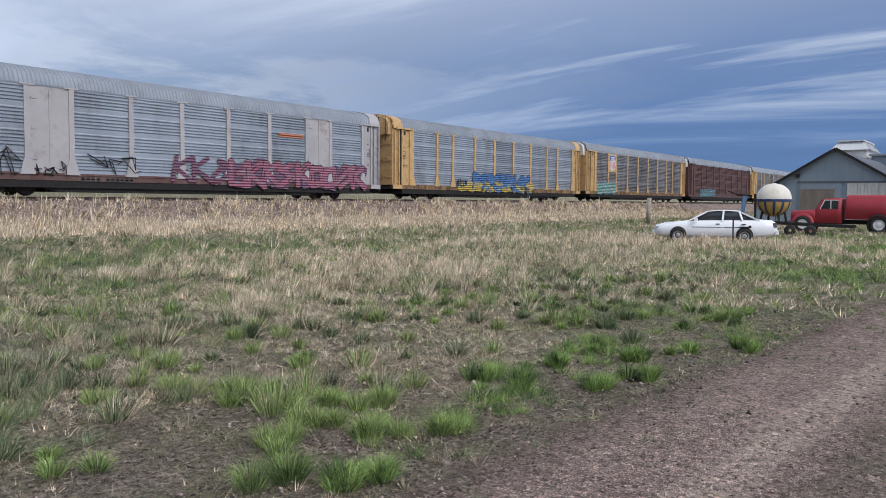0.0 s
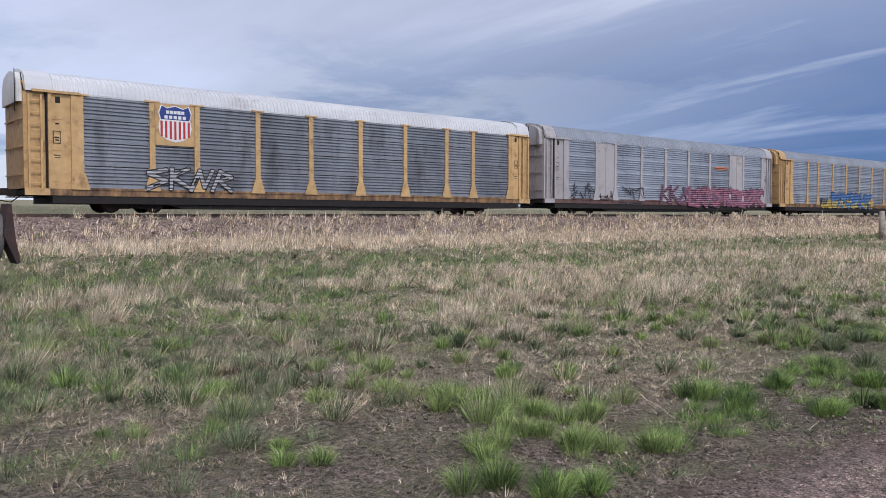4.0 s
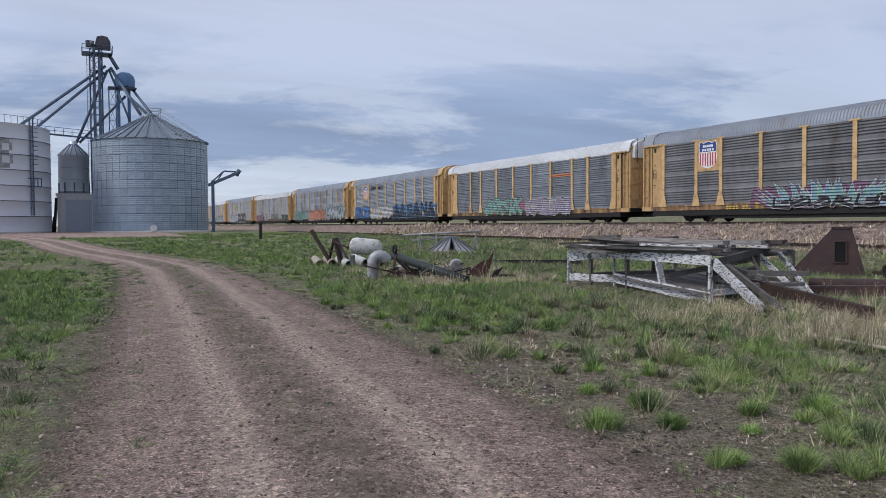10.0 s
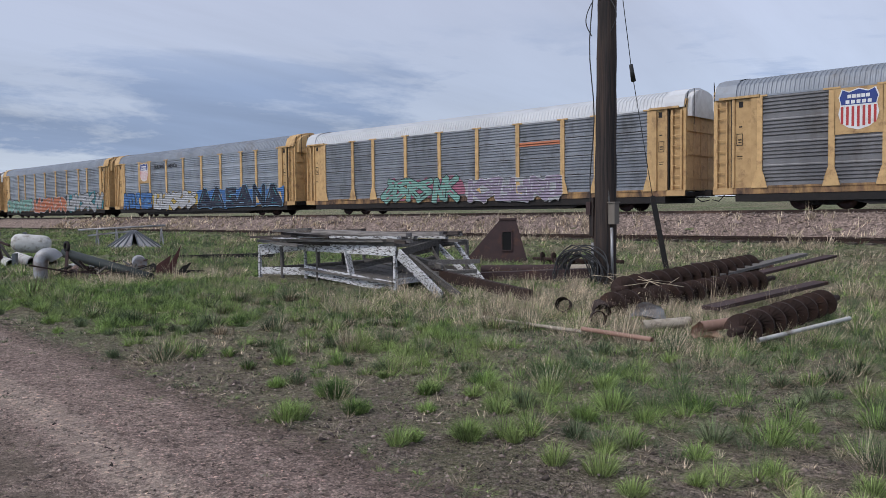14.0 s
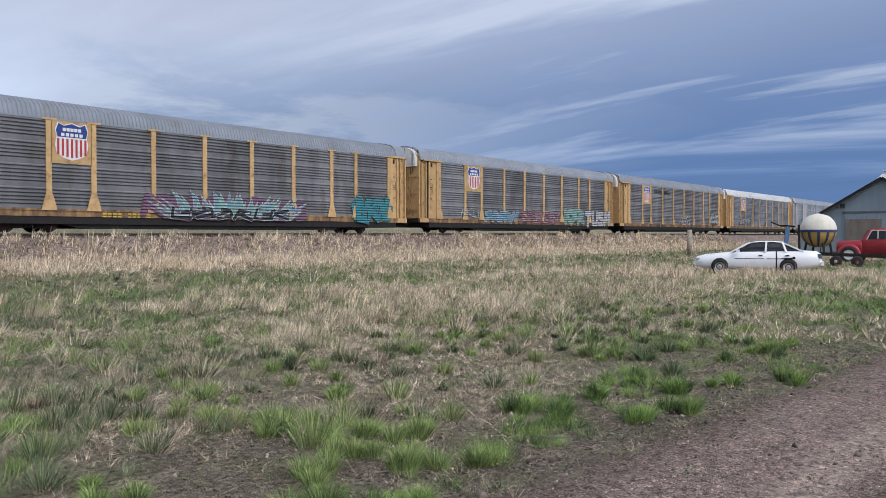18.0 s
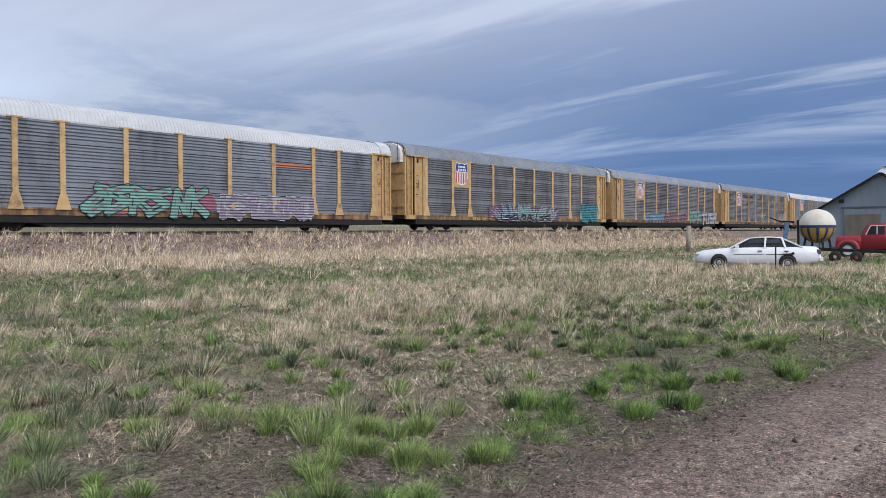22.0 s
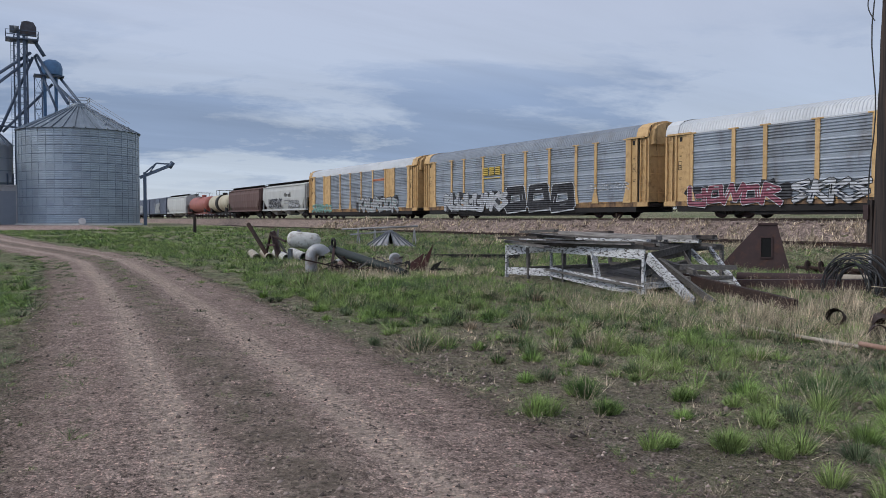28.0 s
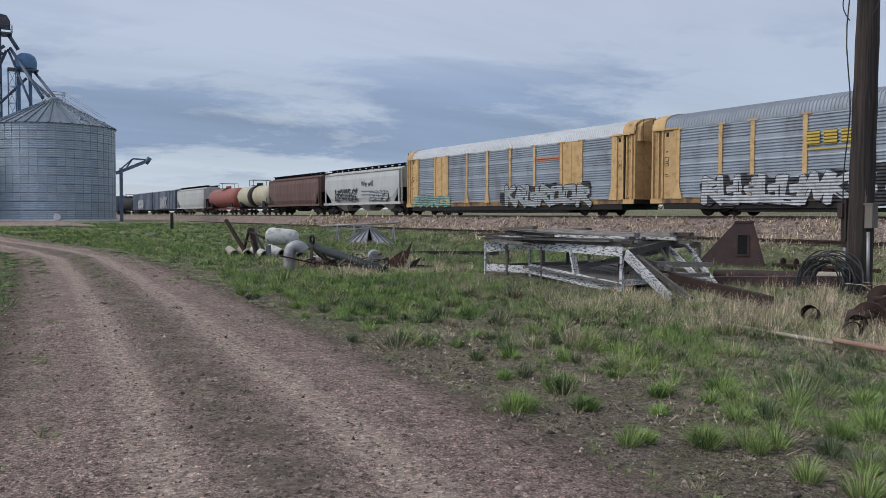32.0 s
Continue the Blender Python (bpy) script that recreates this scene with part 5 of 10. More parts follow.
def autorack(scheme, name_label):
    """A covered car carrier. scheme: posts, sides, roof, ends, sill, and which bays are plates."""
    post_m, side_m, roof_m, end_m, sill_m, plates, logo = scheme
    root = empty("autorack_car", pose(0, 0, 0), name_label, "rail car", "cars of the freight train")
    half = 13.90
    bm = bmesh.new()
    for s in (-1, 1):
        a, b = sorted((s * HALFW, s * (HALFW - 0.12)))
        box(bm, -half, half, a, b, 0.70, LOW - 0.005)
        a, b = sorted((s * (HALFW + 0.03), s * (HALFW - 0.002)))
        for k in range(9):
            box(bm, POSTS[k] + 0.36, POSTS[k + 1] - 0.36, a, b, LOW - 0.03, LOW + 0.06)
    part("side_sill", bm, sill_m, root)
    bm = bmesh.new()
    box(bm, -half, half, -HALFW + 0.12, HALFW - 0.12, 0.70, 0.90)
    box(bm, -half + 1.0, half - 1.0, -HALFW + 0.03, HALFW - 0.03, 0.38, 0.698)
    part("underframe", bm, BLACK, root)
    bm = bmesh.new()
    prism(bm, [(-half - 0.3, 0.62), (-8.0, 0.62), (-7.6, 0.22), (7.6, 0.22), (8.0, 0.62), (half + 0.3, 0.62), (half + 0.3, 0.655), (-half - 0.3, 0.655)], -0.35, 0.35)
    part("centre_sill", bm, BLACK, root)
    for y0 in (-HALFW + 0.14, HALFW - 0.30):
        bm = bmesh.new()
        prism(bm, [(-8.3, 0.375), (-7.6, 0.20), (7.6, 0.20), (8.3, 0.375)], y0, y0 + 0.16)
        part("side_skirt", bm, BLACK, root)
    # bays
    for s, rot in ((1, pose(0, 0, 0)), (-1, pose(0, 0, 0, 0, 0, 180))):
        for k in range(9):
            x0, x1 = POSTS[k] + 0.09, POSTS[k + 1] - 0.09
            key = ("bay", k, side_m.name if k not in plates else post_m.name)
            if key not in MADE:
                if k in plates:
                    bm = bmesh.new()
                    box(bm, x0, x1, -HALFW + 0.0, -HALFW + 0.06, LOW, EAVE)
                    box(bm, (x0 + x1) / 2 - 0.02, (x0 + x1) / 2 + 0.02, -HALFW - 0.02, -HALFW, LOW + 0.1, EAVE - 0.1)
                    for z in (1.6, 2.9, 4.2):
                        box(bm, x0 + 0.1, x0 + 0.35, -HALFW - 0.03, -HALFW, z, z + 0.07)
                    MADE[key] = part("side_panel", bm, post_m, root)
                else:
                    bm = slatted(x0, x1, LOW, EAVE, -HALFW + 0.0)
                    MADE[key] = part("side_panel", bm, side_m, root)
                if s < 0:
                    MADE[key].matrix_local = rot
            else:
                again("side_panel", MADE[key], root, rot)
            if side_m is SIDE_MID and s > 0:
                for q in range(1, 4):
                    zq = LOW + (EAVE - LOW) * q / 4
                    if ("slot", k) not in MADE:
                        bm = bmesh.new()
                        box(bm, x0 + 0.08, x1 - 0.08, -HALFW - 0.02, -HALFW + 0.02, -0.012, 0.022)
                        MADE[("slot", k)] = part("dark_slot", bm, BLACK, root)
                        MADE[("slot", k)].location = (0, 0, zq)
                    else:
                        again("dark_slot", MADE[("slot", k)], root, pose(0, 0, zq))
        key = ("post", post_m.name)
        for k, x in enumerate(POSTS):
            m = rot @ pose(x, -HALFW, 0)
            if key not in MADE:
                MADE[key] = part("side_post", post_mesh(), post_m, root)
                MADE[key].matrix_local = m
            else:
                again("side_post", MADE[key], root, m)
        # end plates with ladders
        for e in (-1, 1):
            key = ("end_plate", e, end_m.name)
            if key not in MADE:
                bm = bmesh.new()

                def slab_at(u0, u1, y0, y1, z0, z1):
                    a, b = sorted((e * u0, e * u1))
                    box(bm, a, b, y0, y1, z0, z1)

                inn = 12.21 if e > 0 else 11.90
                slab_at(inn, 13.04, -HALFW + 0.03, -HALFW + 0.09, LOW, EAVE)
                slab_at(13.12, 13.88, -HALFW + 0.10, -HALFW + 0.16, LOW, EAVE)
                slab_at(inn + 0.06, inn + 0.30, -HALFW - 0.06, -HALFW + 0.03, LOW, EAVE)
                slab_at(12.92, 13.04, -HALFW - 0.05, -HALFW + 0.03, LOW, EAVE)
                slab_at(inn - 0.06, 13.60, -HALFW - 0.11, -HALFW + 0.03, EAVE - 0.01, EAVE + 0.09)
                slab_at(13.0, 13.90, -HALFW - 0.02, -HALFW + 0.10, 0.70, 0.98)
                for z in (1.25, 2.5, 3.75):
                    slab_at(12.56, 12.88, -HALFW + 0.012, -HALFW + 0.03, z, z + 0.05)
                MADE[key] = part("end_plate", bm, end_m, root)
                MADE[key].matrix_local = rot
            else:
                again("end_plate", MADE[key], root, rot)
            key = ("ladder", end_m.name)
            m = rot @ pose(e * 13.50, -HALFW, 0)
            if key not in MADE:
                MADE[key] = part("ladder", ladder_mesh(0.44, 0.95, EAVE - 0.1, 0.02), end_m, root)
                MADE[key].matrix_local = m
            else:
                again("ladder", MADE[key], root, m)
            key = ("stencil", e)
            if key not in MADE:
                bm = bmesh.new()
                for u0, u1, z0, z1 in ((12.58, 12.76, EAVE - 0.38, EAVE - 0.13), (13.05, 13.11, LOW, EAVE), (12.58, 12.86, 3.26, 3.285), (12.58, 12.86, 2.78, 2.805), (12.58, 12.605, 2.8, 3.27), (12.835, 12.86, 2.8, 3.27), (12.64, 12.80, 3.0, 3.05), (12.64, 12.78, 2.9, 2.94), (12.60, 12.84, 2.3, 2.33), (12.60, 12.80, 2.2, 2.225), (12.62, 12.76, 3.55, 3.60)):
                    a, b = sorted((e * u0, e * u1))
                    box(bm, a, b, -HALFW + 0.016, -HALFW + 0.026, z0, z1)
                MADE[key] = part("stencil_panel", bm, BLACK, root, "dark stencilled boxes and a notch")
                MADE[key].matrix_local = rot
            else:
                again("stencil_panel", MADE[key], root, rot)
    # end doors
    for e in (-1, 1):
        bm = bmesh.new()
        a, b = sorted((e * 13.78, e * 13.92))
        box(bm, a, b, -HALFW + 0.1, HALFW - 0.1, EAVE + 0.22, EAVE + 0.40)
        for z in (1.5, 2.6, 3.7):
            c, d = sorted((e * 13.92, e * 13.96))
            box(bm, c, d, -1.4, 1.4, z, z + 0.06)
        part("end_frame", bm, end_m, root)
        for y in (-1.12, -0.375, 0.375, 1.12):
            key = ("leaf", end_m.name)
            if key not in MADE:
                lb = bmesh.new()
                box(lb, -0.06, 0.06, -0.36, 0.36, LOW, EAVE + 0.21)
                MADE[key] = part("door_leaf", lb, end_m, root)
                MADE[key].location = (e * 13.84, y, 0)
            else:
                again("door_leaf", MADE[key], root, pose(e * 13.84, y, 0))
        bm = bmesh.new()
        prof = [(-HALFW - 0.01, EAVE + 0.02), (-1.52, EAVE + 0.26), (-1.38, EAVE + 0.62), (-1.04, EAVE + 0.85), (-0.5, TOP - 0.04), (0, TOP + 0.03), (0.5, TOP - 0.04), (1.04, EAVE + 0.85), (1.38, EAVE + 0.62), (1.52, EAVE + 0.26), (HALFW + 0.01, EAVE + 0.02)]
        rr = []
        for x in (e * 12.9, e * 13.83):
            rr.append([bm.verts.new((x, y, z)) for y, z in prof])
        for k in range(10):
            bm.faces.new((rr[0][k], rr[0][k + 1], rr[1][k + 1], rr[1][k]) if e < 0 else (rr[0][k], rr[1][k], rr[1][k + 1], rr[0][k + 1]))
        bm.faces.new(rr[1])
        part("roof_end_cap", bm, end_m if logo == "cap" else roof_m, root)
        bm = bmesh.new()
        arch = [(-1.34, EAVE - 0.40), (-1.34, EAVE + 0.10), (-1.26, EAVE + 0.48), (-0.95, EAVE + 0.74), (-0.5, TOP - 0.16), (0, TOP - 0.10), (0.5, TOP - 0.16), (0.95, EAVE + 0.74), (1.26, EAVE + 0.48), (1.34, EAVE + 0.10), (1.34, EAVE - 0.40)]
        rr = [[bm.verts.new((e * x, y * q, z)) for y, z in arch] for x, q in ((13.78, 1.0), (13.98, 0.98), (14.06, 0.92))]
        for a, b in zip(rr, rr[1:]):
            for k in range(10):
                bm.faces.new((a[k], b[k], b[k + 1], a[k + 1]) if e > 0 else (a[k + 1], b[k + 1], b[k], a[k]))
        bm.faces.new(rr[-1])
        part("end_door_top", bm, end_m if logo == "cap" else WHITE, root, "" if logo == "cap" else "white-painted top of the end doors")
        bm = bmesh.new()
        tube(bm, (e * 14.09, -1.05, 4.0), (e * 14.09, -1.05, TOP - 0.12), 0.016, seg=6)
        tube(bm, (e * 13.88, -1.50, EAVE), (e * 13.94, -1.34, TOP - 0.30), 0.022, seg=6)
        part("standpipe", bm, BLACK, root)
    key = ("roof", roof_m.name)
    if key not in MADE:
        MADE[key] = part("roof", roof_mesh(13.0), roof_m, root)
    else:
        again("roof", MADE[key], root)
    bm = bmesh.new()
    for s in (-1, 1):
        a, b = sorted((s * (HALFW + 0.02), s * (HALFW - 0.04)))
        box(bm, -13.5, 13.5, a, b, EAVE - 0.01, EAVE + 0.07)
    part("eaves_rail", bm, roof_m, root)
    for x in (-9.55, 9.55):
        add_bogie(root, x)
    for s in (-1, 1):
        add_coupler(root, s * 13.70, s)
    return root


def add_logo_plate(root, mat=None, lettered=False):
    """The plate with the shield in the second bay, and the slogan beside it."""
    bm = bmesh.new()
    x0, x1 = POSTS[1] + 0.1, POSTS[2] - 0.1
    box(bm, x0, x1, -HALFW - 0.05, -HALFW - 0.005, 2.95, EAVE - 0.02)
    part("logo_plate", bm, mat or YELLOW, root)
    s = shield(root, (x0 + x1) / 2, 3.12, 1.38, "blue, red and white shield emblem")
    s.location = (0, -HALFW + 0.055, 0)
    if lettered:
        for k, (word, x) in enumerate((("BUILDING", -6.15), ("AMERICA", -3.88))):
            cu = bpy.data.curves.new("lettering", "FONT")
            cu.body, cu.size, cu.extrude, cu.offset = word, 0.46, 0.004, 0.012
            o = new("lettering", cu)
            o.parent = root
            o.matrix_local = pose(x, -HALFW - 0.022, 4.12, 90, 0, 0) @ Matrix.Diagonal((0.82, 1, 1, 1))
            o.data.materials.append(INK["black"])


def jagged(cx, cz, w, h, r, n=11, sharp=0.35):
    pts = []
    for k in range(n):
        a = 2 * math.pi * k / n + r.uniform(-0.15, 0.15)
        q = r.uniform(1 - sharp, 1 + sharp * 0.5)
        c, s = math.cos(a), math.sin(a)
        pts.append((cx + 0.5 * w * q * math.copysign(abs(c) ** 0.6, c), cz + 0.5 * h * q * math.copysign(abs(s) ** 0.6, s)))
    return pts


GLYPH = {"I": [(0.0, -0.5, 0.02, 0.5), (-0.2, 0.46, 0.2, 0.46), (-0.2, -0.46, 0.2, -0.46)], "A": [(-0.34, -0.5, 0.0, 0.5), (0.0, 0.5, 0.34, -0.5), (-0.2, -0.1, 0.2, -0.12)], "E": [(-0.32, -0.5, -0.30, 0.5), (-0.3, 0.44, 0.32, 0.40), (-0.3, -0.44, 0.34, -0.42), (-0.3, 0.0, 0.2, 0.0)],
         "N": [(-0.32, -0.5, -0.30, 0.5), (-0.30, 0.5, 0.30, -0.5), (0.30, -0.5, 0.32, 0.5)], "K": [(-0.3, -0.5, -0.3, 0.5), (-0.25, 0.0, 0.34, 0.5), (-0.25, 0.05, 0.36, -0.5)], "S": [(0.3, 0.42, -0.28, 0.40), (-0.3, 0.38, -0.26, 0.05), (-0.28, 0.05, 0.28, -0.05), (0.28, -0.05, 0.3, -0.4), (0.3, -0.42, -0.32, -0.44)],
         "R": [(-0.3, -0.5, -0.3, 0.5), (-0.3, 0.42, 0.26, 0.34), (0.28, 0.34, 0.22, 0.02), (0.22, 0.0, -0.25, 0.0), (-0.1, 0.0, 0.34, -0.5)], "U": [(-0.32, 0.5, -0.28, -0.4), (-0.28, -0.42, 0.28, -0.42), (0.28, -0.4, 0.32, 0.5)],
         "M": [(-0.36, -0.5, -0.30, 0.5), (-0.30, 0.45, 0.0, -0.1), (0.0, -0.1, 0.30, 0.45), (0.30, 0.5, 0.36, -0.5)], "O": [(-0.3, -0.38, -0.3, 0.38), (-0.3, 0.42, 0.3, 0.42), (0.3, 0.38, 0.3, -0.38), (0.3, -0.42, -0.3, -0.42)],
         "T": [(-0.38, 0.42, 0.38, 0.46), (0.0, 0.42, -0.04, -0.5)], "C": [(0.3, 0.42, -0.26, 0.38), (-0.3, 0.36, -0.3, -0.36), (-0.26, -0.42, 0.32, -0.40)], "^": [(-0.46, -0.48, -0.05, 0.52), (0.05, 0.52, 0.46, -0.48), (-0.4, -0.42, 0.4, -0.42), (-0.15, -0.2, 0.15, -0.15)],
         "W": [(-0.46, 0.1, -0.1, -0.4), (-0.3, 0.42, 0.05, -0.45), (0.0, 0.55, 0.05, -0.4), (0.32, 0.40, 0.0, -0.45), (0.48, 0.1, 0.1, -0.42)]}


FORMS = [[(-0.36, -0.5, -0.16, 0.5), (-0.16, 0.48, 0.36, 0.22), (0.36, 0.2, -0.12, 0.0), (-0.12, 0.0, 0.44, -0.5)], [(0.34, 0.48, -0.36, 0.30), (-0.36, 0.28, 0.32, -0.05), (0.32, -0.05, -0.42, -0.46)],
         [(-0.42, -0.5, -0.12, 0.5), (-0.12, 0.5, 0.12, -0.32), (0.12, -0.32, 0.42, 0.52)], [(-0.32, 0.5, -0.40, -0.4), (-0.40, -0.42, 0.32, -0.5), (0.32, -0.5, 0.40, 0.38), (0.0, 0.0, 0.5, 0.08)],
         [(-0.5, -0.34, 0.30, 0.42), (0.30, 0.42, -0.05, 0.5), (0.30, 0.40, 0.38, 0.02), (-0.24, -0.5, 0.36, -0.14)], [(-0.32, -0.32, -0.26, 0.36), (-0.26, 0.38, 0.26, 0.42), (0.26, 0.40, 0.34, -0.28), (0.34, -0.30, -0.30, -0.42)],
         [(-0.4, -0.5, -0.3, 0.5), (-0.3, 0.1, 0.36, 0.5), (-0.3, 0.05, 0.42, -0.5)]]


def stroke(bm, p, q, half, y0, y1, layer, r):
    """One painted stroke with slightly uneven, pointed ends."""
    u = (q - p).normalized()
    n = Vector((-u.y, u.x)) * half
    e = u * half * 0.55
    prism(bm, [tuple(p - e - n), tuple(q + e - n * r.uniform(0.85, 1.25)), tuple(q + e * r.uniform(1.4, 2.4)), tuple(q + e + n), tuple(p - e + n * r.uniform(0.8, 1.2)), tuple(p - e * r.uniform(1.3, 2.0))], y0, y1, layer)


def graffiti(root, x0, x1, z0, z1, fill, line, inner, seed, letters=None, cloud=None, y=-HALFW - 0.070, word="", fat=0.125, rim=0.045, style=""):
    """Spray-painted lettering: interlocked strokes with outlines, marks inside and a cloud behind."""
    r = random.Random(seed)
    bm = bmesh.new()
    n = letters or max(3, int((x1 - x0) / 1.15))
    w, h = (x1 - x0) / n, z1 - z0
    if cloud:
        for k in range(n * 2):
            prism(bm, jagged(x0 + (k + 0.5) * w / 2 + r.uniform(-0.2, 0.2), (z0 + z1) / 2 + r.uniform(-0.12, 0.16) * h, w * r.uniform(0.7, 1.4), h * r.uniform(0.7, 1.25), r, 12, 0.30), y + 0.010 - 0.0005 * (k % 7), y + 0.0135, 3)
    if style == "spikes":
        for k in range(n * 5):
            u = (k + 0.5) / (n * 5)
            bx, tall = x0 + (x1 - x0) * u, h * (0.45 + 0.55 * math.sin(math.pi * u)) * r.uniform(0.55, 1.1)
            lean = (u - 0.5) * 2.2 + r.uniform(-0.25, 0.25)
            low = z0 + r.uniform(0, 0.35) * h
            ww = r.uniform(0.10, 0.26)
            for layer, g, d in ((1, 0.05, 0.004), (0 if k % 3 else 2, 0.0, 0.0)):
                q = d - 0.00045 * (k % 9)
                prism(bm, [(bx - ww - g, low), (bx + ww + g, low - g), (bx + lean * 0.55 + ww * 0.6 + g, low + tall * 0.55), (bx + lean * 1.1, min(z1 + g, low + tall + 2 * g)), (bx + lean * 0.4 - ww * 0.5 - g, low + tall * 0.5)], y + q, y + q + 0.0028, layer)
        for k in range(n * 3):
            a = Vector((x0 + (x1 - x0) * r.random(), z0 + 0.05 + 0.3 * h * r.random()))
            stroke(bm, a, a + Vector((r.uniform(-0.5, 0.5), r.uniform(0.1, 0.45))), 0.022, y - 0.010, y - 0.007, (1, 3)[k % 2], r)
        return part("graffiti", bm, [INK[fill], INK[line], INK[inner], INK[cloud or fill]], root, "spiky spray-painted graffiti in %s and %s" % (fill, line))
    for k in range(n):
        cx, cz = x0 + (k + 0.5) * w + r.uniform(-0.08, 0.08) * w, (z0 + z1) / 2 + r.uniform(-0.05, 0.05) * h
        tilt = r.uniform(-0.16, 0.16)
        bars = GLYPH[word[k % len(word)]] if word else FORMS[r.randrange(len(FORMS))]
        fatk = fat * min(w * 1.15, h) * 1.25
        spread = 1.0 if word else 1.15
        if word and word[k % len(word)] == "^":
            for layer, out, dy in ((1, 0.06, 0.0042), (0, 0.0, 0.0005)):
                prism(bm, [(cx - 0.60 * w - out, z0 - out), (cx + 0.60 * w + out, z0 - out), (cx + 0.35 * w + out, cz), (cx + 0.04 * w, z1 + 1.5 * out), (cx - 0.30 * w - out, cz + 0.1 * h)], y + dy - 0.0006 * (k % 3), y + dy + 0.003, layer)
        if style == "scribble":
            pts = [Vector((cx + r.uniform(-0.6, 0.6) * w, cz + r.uniform(-0.5, 0.5) * h)) for _ in range(7)]
            for a, b in zip(pts, pts[1:]):
                stroke(bm, a, b, 0.022, y - 0.0003 * k, y + 0.003, 0, r)
            continue
        for layer, wide, dy in ((1, fatk + rim, 0.0045), (0, fatk, 0.0)):
            for bi, (a, b, c, d) in enumerate(bars):
                rise = 0.0009 * (k % 3) + 0.00015 * bi
                p, q = Vector((cx + a * w * spread + tilt * b * h, cz + b * h * 0.88)), Vector((cx + c * w * spread + tilt * d * h, cz + d * h * 0.88))
                stroke(bm, p, q, wide, y + dy - rise, y + dy + 0.003 - rise, layer, random.Random(seed * 97 + k * 7 + bi))
        # marks inside the strokes, and cuts between them
        for bi, (a, b, c, d) in enumerate(bars):
            p, q = Vector((cx + a * w * spread + tilt * b * h, cz + b * h * 0.88)), Vector((cx + c * w * spread + tilt * d * h, cz + d * h * 0.88))
            t0 = r.uniform(0.05, 0.45)
            off = Vector((r.uniform(-0.3, 0.3) * fatk, r.uniform(-0.3, 0.3) * fatk))
            stroke(bm, p.lerp(q, t0) + off, p.lerp(q, t0 + r.uniform(0.2, 0.5)) + off, r.uniform(0.018, 0.045), y - 0.0078 - 0.0002 * bi, y - 0.0052, (2, 2, 1)[(bi + k) % 3], r)
        for j in range(2):
            px, pz = cx + r.uniform(-0.4, 0.4) * w, cz + r.uniform(-0.4, 0.4) * h
            q = r.uniform(0.03, 0.08)
            prism(bm, [(px - q, pz - q * 0.4), (px + q * 2.2, pz), (px + q, pz + q * 0.7), (px - q * 1.4, pz + q * 0.5)], y - 0.0105, y - 0.0082, 2)
    return part("graffiti", bm, [INK[fill], INK[line], INK[inner], INK[cloud or fill]], root, "spray-painted graffiti lettering in %s and %s" % (fill, line))


U_YEL = (YELLOW, SIDE, ROOF, YELLOW, SILL, (), "")
U_NEW = (YELLOW, SIDE_NEW, ROOF, YELLOW, SILL, (), "cap")
U_WHT = (YELLOW, SIDE_MID, ROOF_WHITE, YELLOW, SILL, (), "")
U_PALE = (YELLOW, SIDE_NEW, ROOF_WHITE, YELLOW, SILL, (), "")
SLV = (SILVER, SIDE_NEW, ROOF, SILVER, OXIDE, (1, 7), "cap")
MRN = (MAROON, MAROON, ROOF, MAROON, MAROON, (), "")
ATS = (YELLOW, SIDE_NEW, ROOF_WHITE, YELLOW, SILL, (1, 7), "cap")
CARS = {}
for index, scheme, text in ((-8, U_YEL, "yellow car carrier with dull grey slatted sides"), (-7, MRN, "faded maroon car carrier with slatted sides and a grey roof"), (-6, U_YEL, "yellow car carrier with grey sides and an emblem plate"),
                            (-5, U_NEW, "yellow-ended car carrier with bright grey sides and blue graffiti"), (-4, SLV, "silver car carrier with a white sill and pink graffiti"), (-3, U_WHT, "yellow car carrier with grey sides, an emblem and a white roof"),
                            (-2, U_YEL, "yellow car carrier with grey sides, an emblem and a slogan"), (-1, U_YEL, "yellow car carrier with an emblem and white block graffiti"), (0, U_YEL, "yellow car carrier with an emblem and spiky white graffiti"),
                            (1, U_WHT, "yellow car carrier with a white roof and an orange stripe"), (2, U_NEW, "yellow car carrier with an emblem and dark peaked graffiti"), (3, U_NEW, "yellow car carrier with bright grey sides and orange graffiti"),
                            (4, U_PALE, "yellow car carrier with a white roof and pink graffiti"), (5, U_NEW, "yellow car carrier with grey sides and large black and white graffiti"), (6, ATS, "rust-streaked yellow car carrier with silver slatted bays")):
    CARS[index] = autorack(scheme, text)
for k in (-5, -4, -3, 1, 4):
    CARS[k].scale = (1, 1, 0.978)
for k in (-6, -3, -1, 0):
    add_logo_plate(CARS[k])
for k in (-2, 2):
    add_logo_plate(CARS[k], None, True)
graffiti(CARS[-5], -6.6, -5.2, 0.95, 1.55, "navy", "sky", "navy", 33, 3, fat=0.08, rim=0.02)
graffiti(CARS[-5], -6.0, 4.6, 0.72, 1.35, "gold", "gold", "lime", 34, 7, "gold")
graffiti(CARS[-5], -4.6, 4.2, 0.75, 2.05, "blue", "navy", "sky", 2, 7)
graffiti(CARS[-4], 1.6, 12.2, 0.66, 2.05, "pink", "black", "lilac", 1, 9, "plum", fat=0.105, rim=0.035)
graffiti(CARS[-4], -1.9, 1.6, 0.75, 2.1, "plum", "wine", "plum", 35, 3, fat=0.05, rim=0.03)
